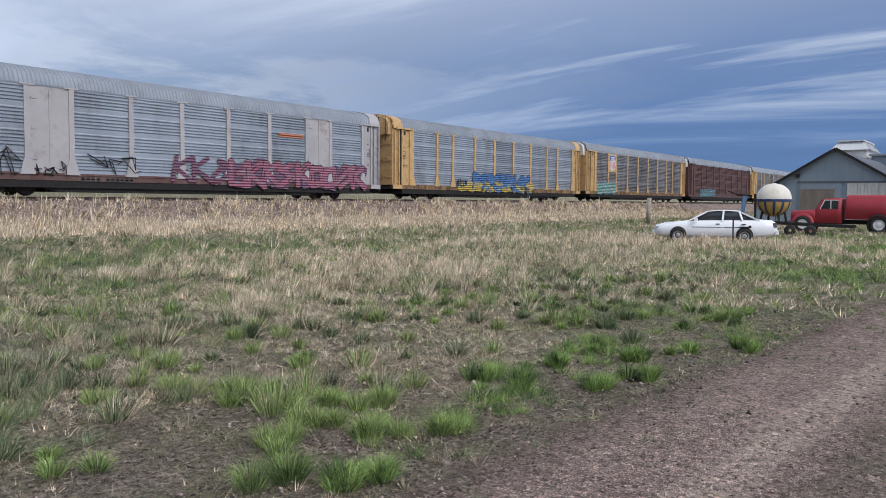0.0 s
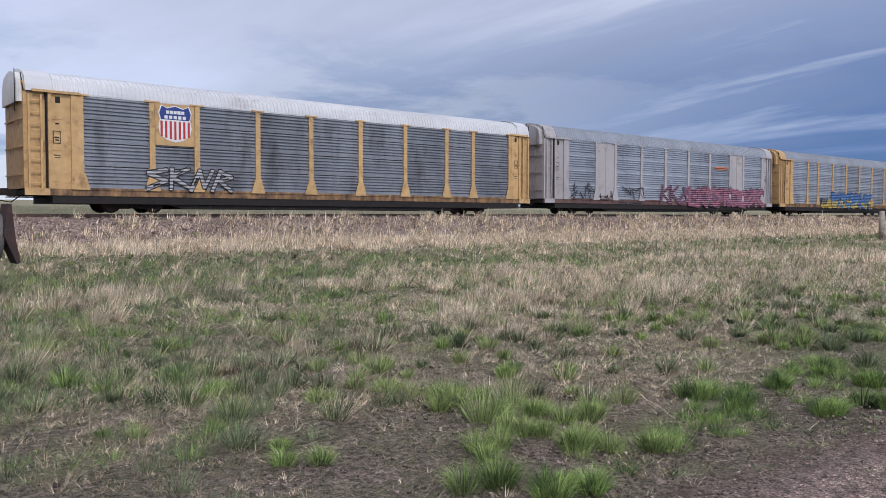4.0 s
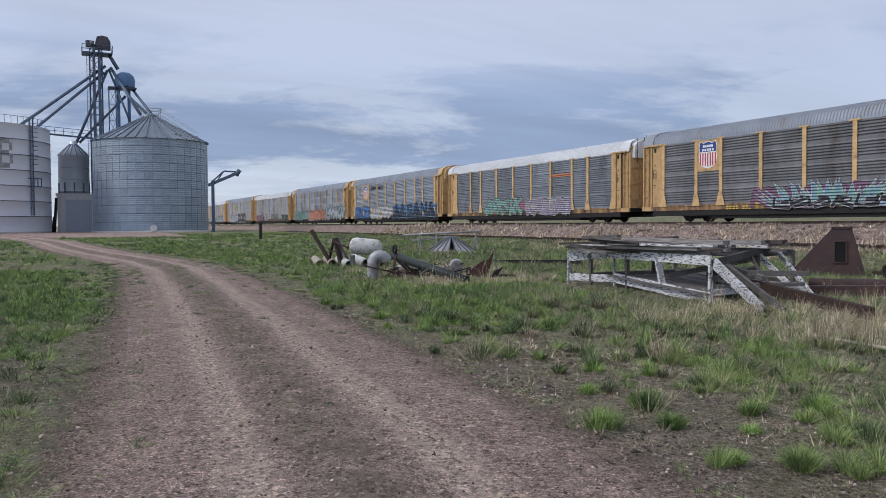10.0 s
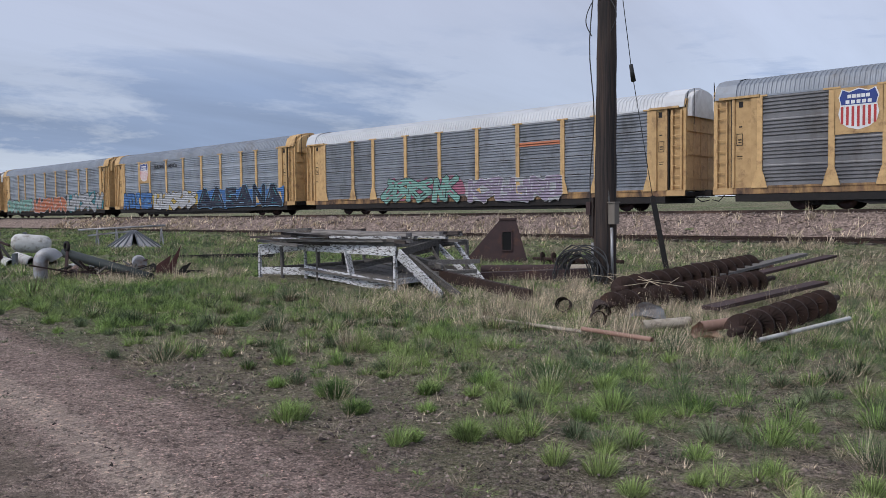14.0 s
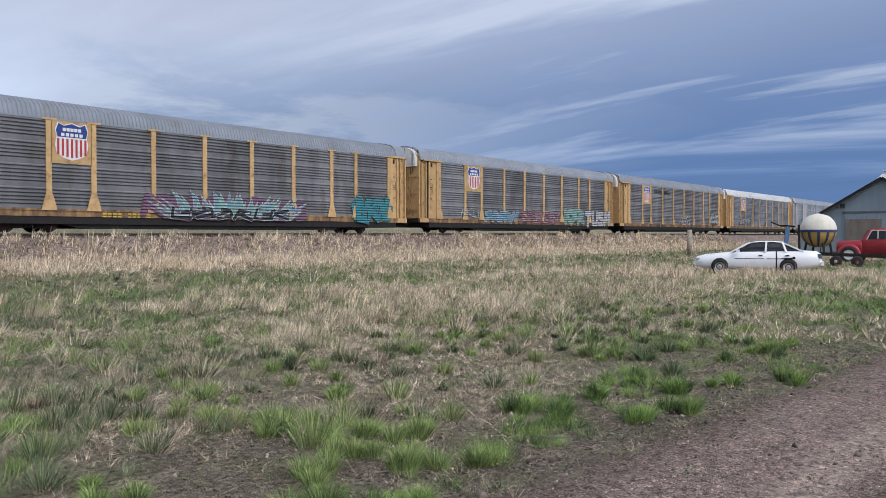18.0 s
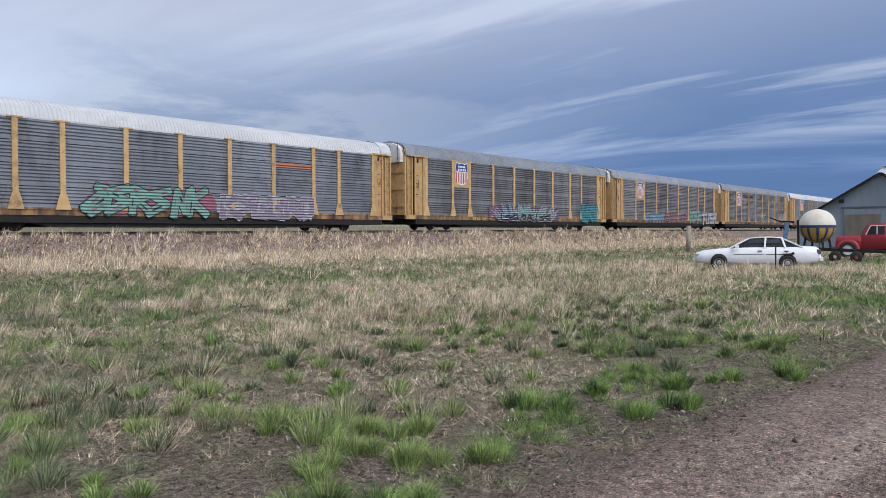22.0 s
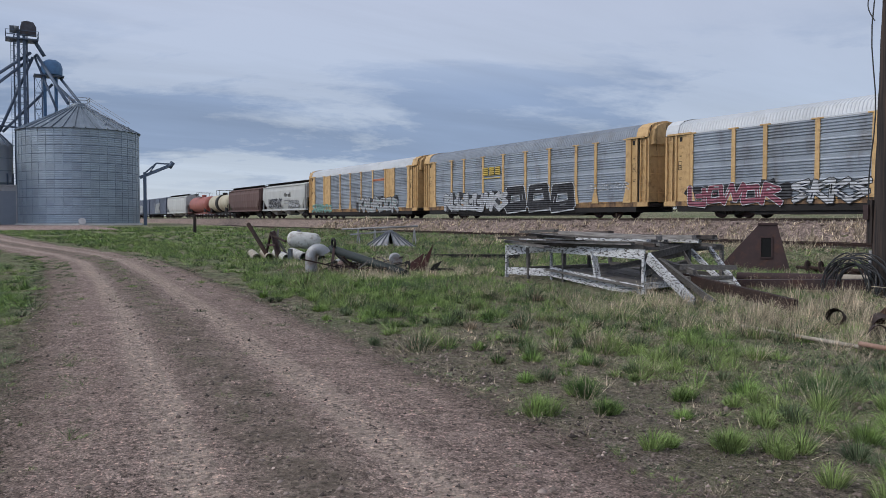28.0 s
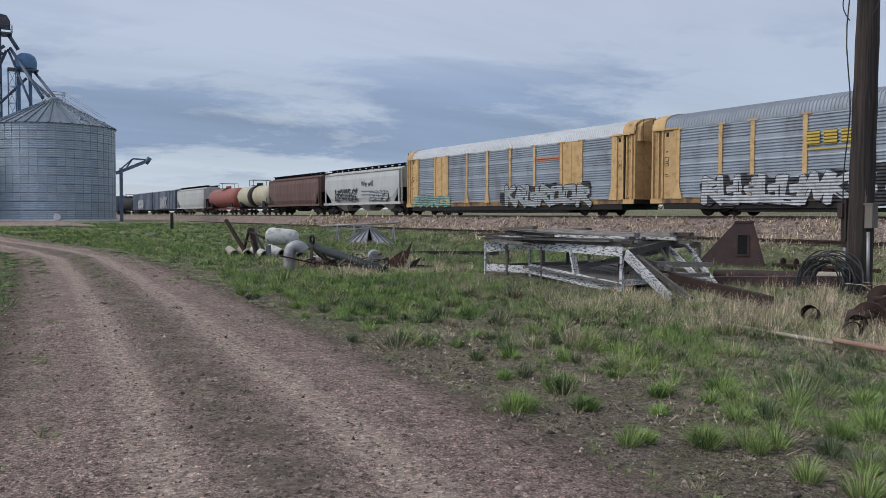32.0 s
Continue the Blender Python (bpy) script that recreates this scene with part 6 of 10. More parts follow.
graffiti(CARS[-4], -11.6, -9.1, 0.75, 2.2, "black", "black", "black", 8, 3, style="scribble")
graffiti(CARS[-4], -8.7, -7.2, 0.85, 1.6, "black", "black", "black", 36, 4, style="scribble")
graffiti(CARS[-4], -6.3, -3.7, 0.95, 2.0, "black", "black", "black", 37, 3, style="scribble")
graffiti(CARS[-6], -11.5, -7.2, 0.75, 1.75, "mint", "teal", "white", 3, 5, "lilac")
graffiti(CARS[-7], -9.5, -3.5, 0.8, 1.7, "teal", "grey", "pink", 31, 5)
graffiti(CARS[-3], -9.2, -5.4, 1.0, 2.0, "grey", "black", "grey", 4, 4, fat=0.06)
graffiti(CARS[-2], 0.3, 3.2, 1.0, 2.0, "grey", "white", "black", 5, 4, fat=0.05, rim=0.03)
graffiti(CARS[-2], 9.4, 12.0, 1.05, 2.25, "grey", "black", "grey", 6, 4)
graffiti(CARS[-1], 8.4, 13.0, 0.72, 1.95, "white", "black", "white", 7, 4, word="TUSM")
graffiti(CARS[-1], 4.9, 8.0, 0.85, 2.0, "mint", "grey", "teal", 9, 3)
graffiti(CARS[-1], -2.0, 4.2, 0.8, 1.75, "wine", "grey", "lilac", 10, 7, fat=0.08, rim=0.03)
graffiti(CARS[-1], -6.6, -2.4, 0.85, 1.6, "sky", "grey", "teal", 12, 5)
graffiti(CARS[-1], -9.6, -7.4, 1.1, 1.75, "grey", "grey", "white", 38, 3, fat=0.04, rim=0.0)
graffiti(CARS[0], -4.6, 5.0, 0.74, 1.75, "plum", "plum", "pink", 40, 8, "plum", fat=0.12, rim=0.0)
graffiti(CARS[0], -3.6, 4.3, 0.72, 2.05, "mint", "white", "sky", 13, 8, style="spikes", y=-HALFW - 0.078)
graffiti(CARS[0], -3.2, 4.0, 0.72, 1.25, "black", "white", "navy", 39, 6, fat=0.12, rim=0.03, y=-HALFW - 0.088)
graffiti(CARS[0], 9.3, 12.1, 0.78, 2.05, "teal", "navy", "teal", 14, 3, "teal", fat=0.16, rim=0.025)
graffiti(CARS[1], -6.0, 0.2, 0.74, 2.05, "mint", "black", "pink", 15, 6, "pink")
graffiti(CARS[1], 1.0, 7.2, 0.74, 1.9, "lilac", "white", "grey", 16, 6, "grey", fat=0.12, rim=0.035)
graffiti(CARS[2], -12.0, -6.6, 0.75, 2.0, "blue", "black", "sky", 17, 5, word="NOISE")
graffiti(CARS[2], -6.2, 0.6, 0.74, 1.95, "white", "black", "grey", 18, 6, "gold", fat=0.14)
graffiti(CARS[2], 1.2, 12.4, 0.74, 2.1, "navy", "sky", "teal", 19, 6, "blue", word="^^S^N^")
graffiti(CARS[3], -12.4, -4.8, 0.74, 1.95, "mint", "black", "white", 20, 6, "grey", fat=0.14)
graffiti(CARS[3], -4.2, 4.0, 0.74, 2.0, "orange", "white", "red", 21, 6, "black", fat=0.15, rim=0.06)
graffiti(CARS[3], 4.5, 12.6, 0.74, 2.2, "grey", "black", "white", 22, 5, "teal", fat=0.14, rim=0.07)
graffiti(CARS[4], -12.0, -6.0, 0.74, 1.8, "wine", "white", "pink", 23, 5, "black", fat=0.10)
graffiti(CARS[4], -5.4, -1.5, 0.74, 1.8, "white", "black", "navy", 24, 4, fat=0.10)
graffiti(CARS[4], 0.2, 5.6, 0.80, 1.9, "black", "white", "grey", 29, 5, fat=0.07, rim=0.05)
graffiti(CARS[4], 8.0, 12.2, 0.78, 1.7, "black", "mint", "black", 25, 5, fat=0.10)
graffiti(CARS[5], -10.2, -0.6, 0.68, 2.0, "white", "black", "grey", 26, 8, "black", fat=0.12, rim=0.035)
graffiti(CARS[5], -0.8, 7.4, 0.60, 2.35, "black", "white", "black", 31, 3, fat=0.15, rim=0.09)
graffiti(CARS[5], 8.8, 12.4, 1.7, 2.25, "white", "white", "white", 32, 5, fat=0.03, rim=0.0)
graffiti(CARS[6], -12.6, -6.4, 0.7, 1.6, "mint", "mint", "white", 27, 6, fat=0.07)
graffiti(CARS[6], 1.0, 10.0, 0.7, 2.0, "grey", "black", "mint", 28, 7, "black", fat=0.12)
# orange stripes
for c, x0, x1, z in ((-4, 5.1, 7.0, 3.55), (1, 4.5, 7.1, 3.55), (6, 4.4, 7.1, 3.7)):
    bm = bmesh.new()
    box(bm, x0, x1, -HALFW - 0.02, -HALFW - 0.004, z, z + 0.22)
    part("orange_stripe", bm, INK["orange"], CARS[c])
# a yellow road mark on the dark car
bm = bmesh.new()
for k in range(3):
    box(bm, -4.0 + k * 0.85, -3.35 + k * 0.85, -HALFW - 0.07, -HALFW - 0.058, 3.3, 3.95)
box(bm, -4.0, -1.65, -HALFW - 0.07, -HALFW - 0.058, 3.05, 3.13)
part("road_mark", bm, INK["gold"], CARS[5], "yellow block road mark")

# the cars behind the car carriers


def covered_hopper(length, mat, text, label):
    root = empty("hopper_car", pose(0, 0, 0), label, "rail car", "cars of the freight train")
    h = length / 2 - 0.75
    prof = [(-1.35, 1.25), (-1.52, 1.7), (-1.58, 2.6), (-1.55, 3.6), (-1.42, 4.15), (-0.9, 4.45), (0, 4.52), (0.9, 4.45), (1.42, 4.15), (1.55, 3.6), (1.58, 2.6), (1.52, 1.7), (1.35, 1.25)]
    bm = bmesh.new()
    rows = []
    for x, lift in ((-h, 2.55), (-h + 1.35, 1.25), (-h + 1.4, 1.25), (h - 1.4, 1.25), (h - 1.35, 1.25), (h, 2.55)):
        rows.append([bm.verts.new((x, y, max(z, lift))) for y, z in prof])
    for a, b in zip(rows, rows[1:]):
        for k in range(12):
            bm.faces.new((a[k], b[k], b[k + 1], a[k + 1]))
    bm.faces.new(rows[0]), bm.faces.new(rows[-1][::-1])
    bmesh.ops.remove_doubles(bm, verts=bm.verts[:], dist=0.001)
    part("body", bm, mat, root)
    for s in (-1, 1):
        bm = bmesh.new()
        a, b = sorted((s * 1.30, s * 1.60))
        box(bm, -h - 0.3, h + 0.3, a, b, 1.02, 1.24)
        part("side_sill", bm, mat, root)
        bm = bmesh.new()
        a, b = sorted((s * 1.40, s * 1.52))
        box(bm, -h, h, a, b, 4.14, 4.24)
        part("top_chord", bm, mat, root)
        bm = bmesh.new()
        for e in (-1, 1):
            bar(bm, (e * (h - 0.1), s * 1.5, 1.2), (e * (h - 0.1), s * 1.5, 4.1), 0.12)
            bar(bm, (e * (h + 0.2), s * 1.35, 1.2), (e * (h + 0.2), s * 1.35, 4.3), 0.08)
            for k in range(8):
                bar(bm, (e * (h + 0.2), s * 1.35, 1.5 + 0.36 * k), (e * (h - 0.1), s * 1.5, 1.5 + 0.36 * k), 0.035)
        part("end_ladder", bm, mat, root)
    for y in (-0.75, 0.75):
        bm = bmesh.new()
        box(bm, -h - 0.1, h + 0.1, y - 0.28, y + 0.28, 4.70, 4.74)
        for k in range(12):
            x = -h + 2 * h * (k + 0.5) / 12
            box(bm, x - 0.03, x + 0.03, y - 0.25, y + 0.25, 4.40, 4.70)
        part("running_board", bm, BLACK, root)
    for k in range(3):
        x = -h / 1.6 + k * h / 1.6
        bm = bmesh.new()
        a = [bm.verts.new((x + sx * 1.7, sy * 1.3, 1.28)) for sx, sy in ((-1, -1), (1, -1), (1, 1), (-1, 1))]
        b = [bm.verts.new((x + sx * 0.5, sy * 0.5, 0.45)) for sx, sy in ((-1, -1), (1, -1), (1, 1), (-1, 1))]
        for j in range(4):
            bm.faces.new((a[(j + 1) % 4], a[j], b[j], b[(j + 1) % 4]))
        bm.faces.new(b)
        part("discharge_hopper", bm, BLACK if mat is OXIDE else mat, root)
    bm = bmesh.new()
    for e in (-1, 1):
        a, b = sorted((e * (h - 0.2), e * (h + 0.45)))
        box(bm, a, b, -1.3, 1.3, 0.85, 1.05)
    box(bm, -h - 0.3, h + 0.3, -0.25, 0.25, 0.75, 1.05)
    part("underframe", bm, BLACK, root)
    for e in (-1, 1):
        add_bogie(root, e * (h - 1.2))
        add_coupler(root, e * (h + 0.25), e)
    if text:
        for word, size, z in ((text, 0.85, 2.75),):
            cu = bpy.data.curves.new("lettering", "FONT")
            cu.body, cu.size, cu.extrude = word, size, 0.004
            o = new("lettering", cu)
            o.parent = root
            o.matrix_local = pose(0.6, -1.60, z, 90, 0, 0)
            cu.materials.append(INK["black"])
        bm = bmesh.new()
        for k, w in enumerate((2.4, 1.7)):
            for j in range(int(w / 0.24)):
                box(bm, 0.7 + j * 0.26, 0.88 + j * 0.26, -1.605, -1.598, 2.25 - 0.36 * k, 2.42 - 0.36 * k)
        part("small_lettering", bm, INK["grey"], root)
    return root


def tank_car(length, mat, band, label, frame_rail=True):
    root = empty("tank_car", pose(0, 0, 0), label, "rail car", "cars of the freight train")
    h = length / 2 - 0.8
    R = 1.42
    bm = bmesh.new()
    spin(bm, [(0.02, -h), (0.7, -h + 0.06), (1.15, -h + 0.22), (1.38, -h + 0.45), (R, -h + 0.7), (R, h - 0.7), (1.38, h - 0.45), (1.15, h - 0.22), (0.7, h - 0.06), (0.02, h)], 32, "X", at=(0, 0, 2.55))
    part("tank", bm, mat, root)
    if band:
        bm = bmesh.new()
        spin(bm, [(R + 0.002, -1.2), (R + 0.012, -1.2), (R + 0.012, 0.9), (R + 0.002, 0.9)], 32, "X", at=(0, 0, 2.55))
        part("dark_band", bm, BLACK, root, "dark stain band round the tank")
    bm = bmesh.new()
    tube(bm, (0, 0, 3.8), (0, 0, 4.35), 0.42, seg=16)
    part("dome", bm, BLACK if band else mat, root)
    bm = bmesh.new()
    box(bm, -0.9, 0.9, -1.2, 1.2, 3.92, 3.97)
    for sx in (-0.9, 0.9):
        for sy in (-1.2, 1.2):
            bar(bm, (sx, sy, 3.9), (sx, sy, 4.75), 0.05)
        bar(bm, (sx, -1.2, 4.72), (sx, 1.2, 4.72), 0.05)
    for sy in (-1.2, 1.2):
        bar(bm, (-0.9, sy, 4.72), (0.9, sy, 4.72), 0.05)
    part("platform", bm, BLACK, root)
    bm = bmesh.new()
    box(bm, -h - 0.3, h + 0.3, -0.3, 0.3, 0.78, 1.08)
    for e in (-1, 1):
        a, b = sorted((e * (h - 1.6), e * (h + 0.4)))
        box(bm, a, b, -1.4, 1.4, 1.0, 1.12)
        for s in (-1, 1):
            bar(bm, (e * (h + 0.3), s * 1.35, 1.1), (e * (h + 0.3), s * 1.35, 2.2), 0.06)
        bar(bm, (e * (h + 0.3), -1.35, 2.18), (e * (h + 0.3), 1.35, 2.18), 0.06)
    part("underframe", bm, BLACK if band else mat, root)
    for e in (-1, 1):
        bm = bmesh.new()
        prism(bm, [(e * (h - 1.9), 1.1), (e * (h - 0.9), 1.1), (e * (h - 1.0), 2.0), (e * (h - 1.8), 2.0)], -1.2, 1.2)
        part("saddle", bm, BLACK, root)
        add_bogie(root, e * (h - 1.2))
        add_coupler(root, e * (h + 0.3), e)
    return root


def box_car(length, label):
    root = empty("box_car", pose(0, 0, 0), label, "rail car", "cars of the freight train")
    h = length / 2 - 0.6
    bm = bmesh.new()
    prism(bm, [(-h, 1.0), (h, 1.0), (h, 4.45), (-h, 4.45)], -1.5, 1.5)
    part("body", bm, BOXGREY, root)
    bm = bmesh.new()
    rows = [[bm.verts.new((x, y, z)) for y, z in ((-1.6, 4.40), (-1.5, 4.52), (0, 4.75), (1.5, 4.52), (1.6, 4.40))] for x in (-h - 0.05, h + 0.05)]
    for k in range(4):
        bm.faces.new((rows[0][k], rows[1][k], rows[1][k + 1], rows[0][k + 1]))
    bm.faces.new(rows[0]), bm.faces.new(rows[1][::-1])
    part("roof", bm, ROOF, root)
    n = 16
    for k in range(n + 1):
        x = -h + 2 * h * k / n
        if abs(x) > 2.0:
            for s in (-1, 1):
                bm = bmesh.new()
                a, b = sorted((s * 1.5, s * 1.57))
                box(bm, x - 0.06, x + 0.06, a, b, 1.0, 4.42)
                part("side_post", bm, BOXGREY, root)
    for x in (-1.0, 1.0):
        bm = bmesh.new()
        box(bm, x - 0.96, x + 0.96, -1.59, -1.52, 1.05, 4.3)
        for z in (1.9, 2.8, 3.7):
            box(bm, x - 0.9, x + 0.9, -1.61, -1.59, z, z + 0.08)
        part("sliding_door", bm, BOXGREY, root)
    bm = bmesh.new()
    box(bm, -h - 0.2, h + 0.2, -0.3, 0.3, 0.72, 1.0)
    part("underframe", bm, BLACK, root)
    for e in (-1, 1):
        add_bogie(root, e * (h - 1.7))
        add_coupler(root, e * (h + 0.1), e)
    return root


CARS[7] = covered_hopper(18.4, HOPPER, "We will", "grey covered hopper car with a painted slogan and graffiti")
graffiti(CARS[7], -5.6, -0.4, 1.5, 2.6, "black", "grey", "white", 41, 6, y=-1.615)
graffiti(CARS[7], 2.5, 6.4, 1.4, 2.2, "grey", "black", "white", 42, 5, y=-1.615)
CARS[8] = covered_hopper(17.8, OXIDE, "", "brown covered hopper car streaked with pale dust")
CARS[9] = tank_car(14.2, CREAM, True, "cream tank car with a dark stain band")
CARS[10] = tank_car(14.9, TANKRED, False, "faded red tank car")
CARS[11] = covered_hopper(19.4, HOPPER, "", "pale grey covered hopper car")
CARS[12] = box_car(20.3, "dull blue-grey box car with ribbed sides")
graffiti(CARS[12], -2.5, 3.0, 1.3, 3.2, "grey", "white", "black", 43, 4, y=-1.66)
CARS[13] = box_car(21.0, "blue-grey box car with ribbed sides and graffiti")
graffiti(CARS[13], -3.5, 2.0, 1.3, 3.0, "white", "grey", "black", 44, 4, y=-1.66)
CARS[14] = tank_car(20.0, BLACK, False, "dark tank car at the far end of the train")
CARS[15] = box_car(21.0, "dull grey box car at the far end of the train")
# reporting marks that cannot be read from the road: plain bars
for c, x0, n, z, ink in ((-4, -6.6, 11, 0.68, "black"), (0, -6.6, 10, 0.70, "gold"), (-2, -5.6, 10, 0.70, "black"), (2, -1.0, 8, 0.70, "black")):
    bm = bmesh.new()
    for k in range(n):
        if k != 4:
            box(bm, x0 + 0.24 * k, x0 + 0.24 * k + 0.16, -HALFW - 0.012, -HALFW - 0.004, z, z + 0.2)
    part("reporting_mark", bm, INK[ink], CARS[c])

# ---- things: the scrap yard ----


def gz(x, y):
    return float(height(x, y))


def thing(name, x, y, label, category, group="", z=None, turn=0.0):
    return empty(name, pose(x, y, gz(x, y) if z is None else z, 0, 0, turn), label, category, group)


def wpart(name, bm, mat, root, label="", smooth=False):
    """A part drawn in world coordinates."""
    bmesh.ops.transform(bm, matrix=root.matrix_world.inverted(), verts=bm.verts)
    return part(name, bm, mat, root, label, smooth)


def sweep(bm, pts, radii, seg=18):
    """A smooth bent tube through the points."""
    rings = []
    d0 = (pts[1] - pts[0]).normalized()
    d1 = (pts[-1] - pts[-2]).normalized()
    side = d0.cross(d1).normalized() if d0.cross(d1).length > 0.01 else d0.orthogonal().normalized()
    for k, p in enumerate(pts):
        d = (pts[min(k + 1, len(pts) - 1)] - pts[max(k - 1, 0)]).normalized()
        n = side.cross(d)
        n = n.normalized() if n.length > 0.05 else d.orthogonal().normalized()
        r = radii[k] if isinstance(radii, (list, tuple)) else radii
        rings.append([bm.verts.new(p + side * (r * math.cos(2 * math.pi * j / seg)) + n * (r * math.sin(2 * math.pi * j / seg))) for j in range(seg)])
    for a, b in zip(rings, rings[1:]):
        for j in range(seg):
            bm.faces.new((a[j], a[(j + 1) % seg], b[(j + 1) % seg], b[j])).smooth = True


def wire(bm, pts, r, seg=5):
    sweep(bm, [Vector(p) for p in pts], r, seg)


def pole():
    px, py = -10.05, 16.15
    root = thing("utility_pole", px, py, "dark weathered wooden utility pole with cables and boxes", "utility pole")
    bm = bmesh.new()
    rings, seg = 26, 18
    prof = [(0.285 - 0.0085 * k * 0.4 - 0.02 * (k > 0) + 0.006 * math.sin(k * 1.9), -0.4 + 0.4 * k) for k in range(rings)]
    rr = spin(bm, prof, seg, m=Matrix.Translation((px, py, 0)), close=True)
    for k, ring in enumerate(rr):
        for j, v in enumerate(ring):
            d = Vector((v.co.x - px, v.co.y - py, 0))
            v.co += d * (0.045 * math.sin(j * 2.6) + 0.03 * math.sin(j * 5.1 + 0.15 * k))
            v.co.x += 0.004 * k
    wpart("shaft", bm, POLE, root)
    bm = bmesh.new()
    box(bm, px - 0.31, px - 0.20, py - 0.18, py + 0.05, 1.10, 2.0)
    wpart("backing_board", bm, POLE, root, "dark board fixed to the pole")
    bm = bmesh.new()
    box(bm, px + 0.24, px + 0.40, py - 0.24, py - 0.04, 1.38, 1.86)
    box(bm, px + 0.22, px + 0.42, py - 0.26, py - 0.02, 1.86, 1.89)
    wpart("meter_box", bm, PLY, root, "weathered brown meter box")
    bm = bmesh.new()
    box(bm, px - 0.36, px - 0.25, py - 0.24, py - 0.12, 1.60, 1.90)
    wpart("switch_box", bm, RUST_BROWN, root)
    for x, z0, z1 in ((0.28, 0.1, 1.30), (-0.25, 0.1, 0.95), (0.18, 1.82, 3.0)):
        bm = bmesh.new()
        tube(bm, (px + x, py - 0.14, z0), (px + x * 0.95, py - 0.14, z1), 0.035, seg=8)
        wpart("conduit", bm, ZINC_DULL, root, "grey conduit pipe")
    bm = bmesh.new()
    wire(bm, [(px - 0.20 - 0.06 * math.sin(0.9 * k + 1), py - 0.22, 2.0 + 0.45 * k) for k in range(13)], 0.014)
    wpart("loose_cable", bm, CABLE, root)
    r = random.Random(4)
    for k in range(16):
        bm = bmesh.new()
        w, h, o = 0.50 + r.uniform(-0.16, 0.16), 0.46 + r.uniform(-0.12, 0.16), r.uniform(-0.26, 0.12)
        pts = []
        for j in range(19):
            a = math.pi * (-0.15 + 1.3 * j / 18)
            pts.append((px - 0.28 + o + w * math.cos(a), py - 0.38 + 0.10 * math.sin(3 * a + k) - 0.012 * k, max(0.04, 0.22 + h * math.sin(a) * 1.2)))
        wire(bm, pts, 0.016)
        wpart("cable_loop", bm, CABLE, root)
    for s in (-1, 1):
        bm = bmesh.new()
        pts = [(px + s * (0.24 + 0.16 * math.sin(math.pi * j / 9)), py - 0.15, 6.45 - 0.75 * j / 9) for j in range(10)]
        wire(bm, pts, 0.012)
        wpart("hanging_loop", bm, CABLE, root)
    # guy wire with its guard
    top = Vector((px + 0.18, py, 8.6))
    guy = thing("guy_wire", -10.74, 20.45, "steel guy wire with an insulator and a dark guard post", "guy wire")
    foot, head = Vector((-10.74, 20.45, 0.05)), Vector((-11.06, 20.25, 2.08))
    bm = bmesh.new()
    tube(bm, top, Vector((-10.53, 18.17, 5.35)), 0.010, seg=5), tube(bm, Vector((-10.59, 18.4, 4.98)), head, 0.010, seg=5)
    wpart("wire", bm, CABLE, guy)
    bm = bmesh.new()
    tube(bm, (-10.53, 18.17, 5.35), (-10.59, 18.4, 4.98), 0.05, 0.065, seg=8)
    wpart("insulator", bm, CABLE, guy, "dark strain insulator")
    bm = bmesh.new()
    bar(bm, head, foot, 0.16, 0.14)
    wpart("guard", bm, BLACK, guy, "dark leaning guard post")


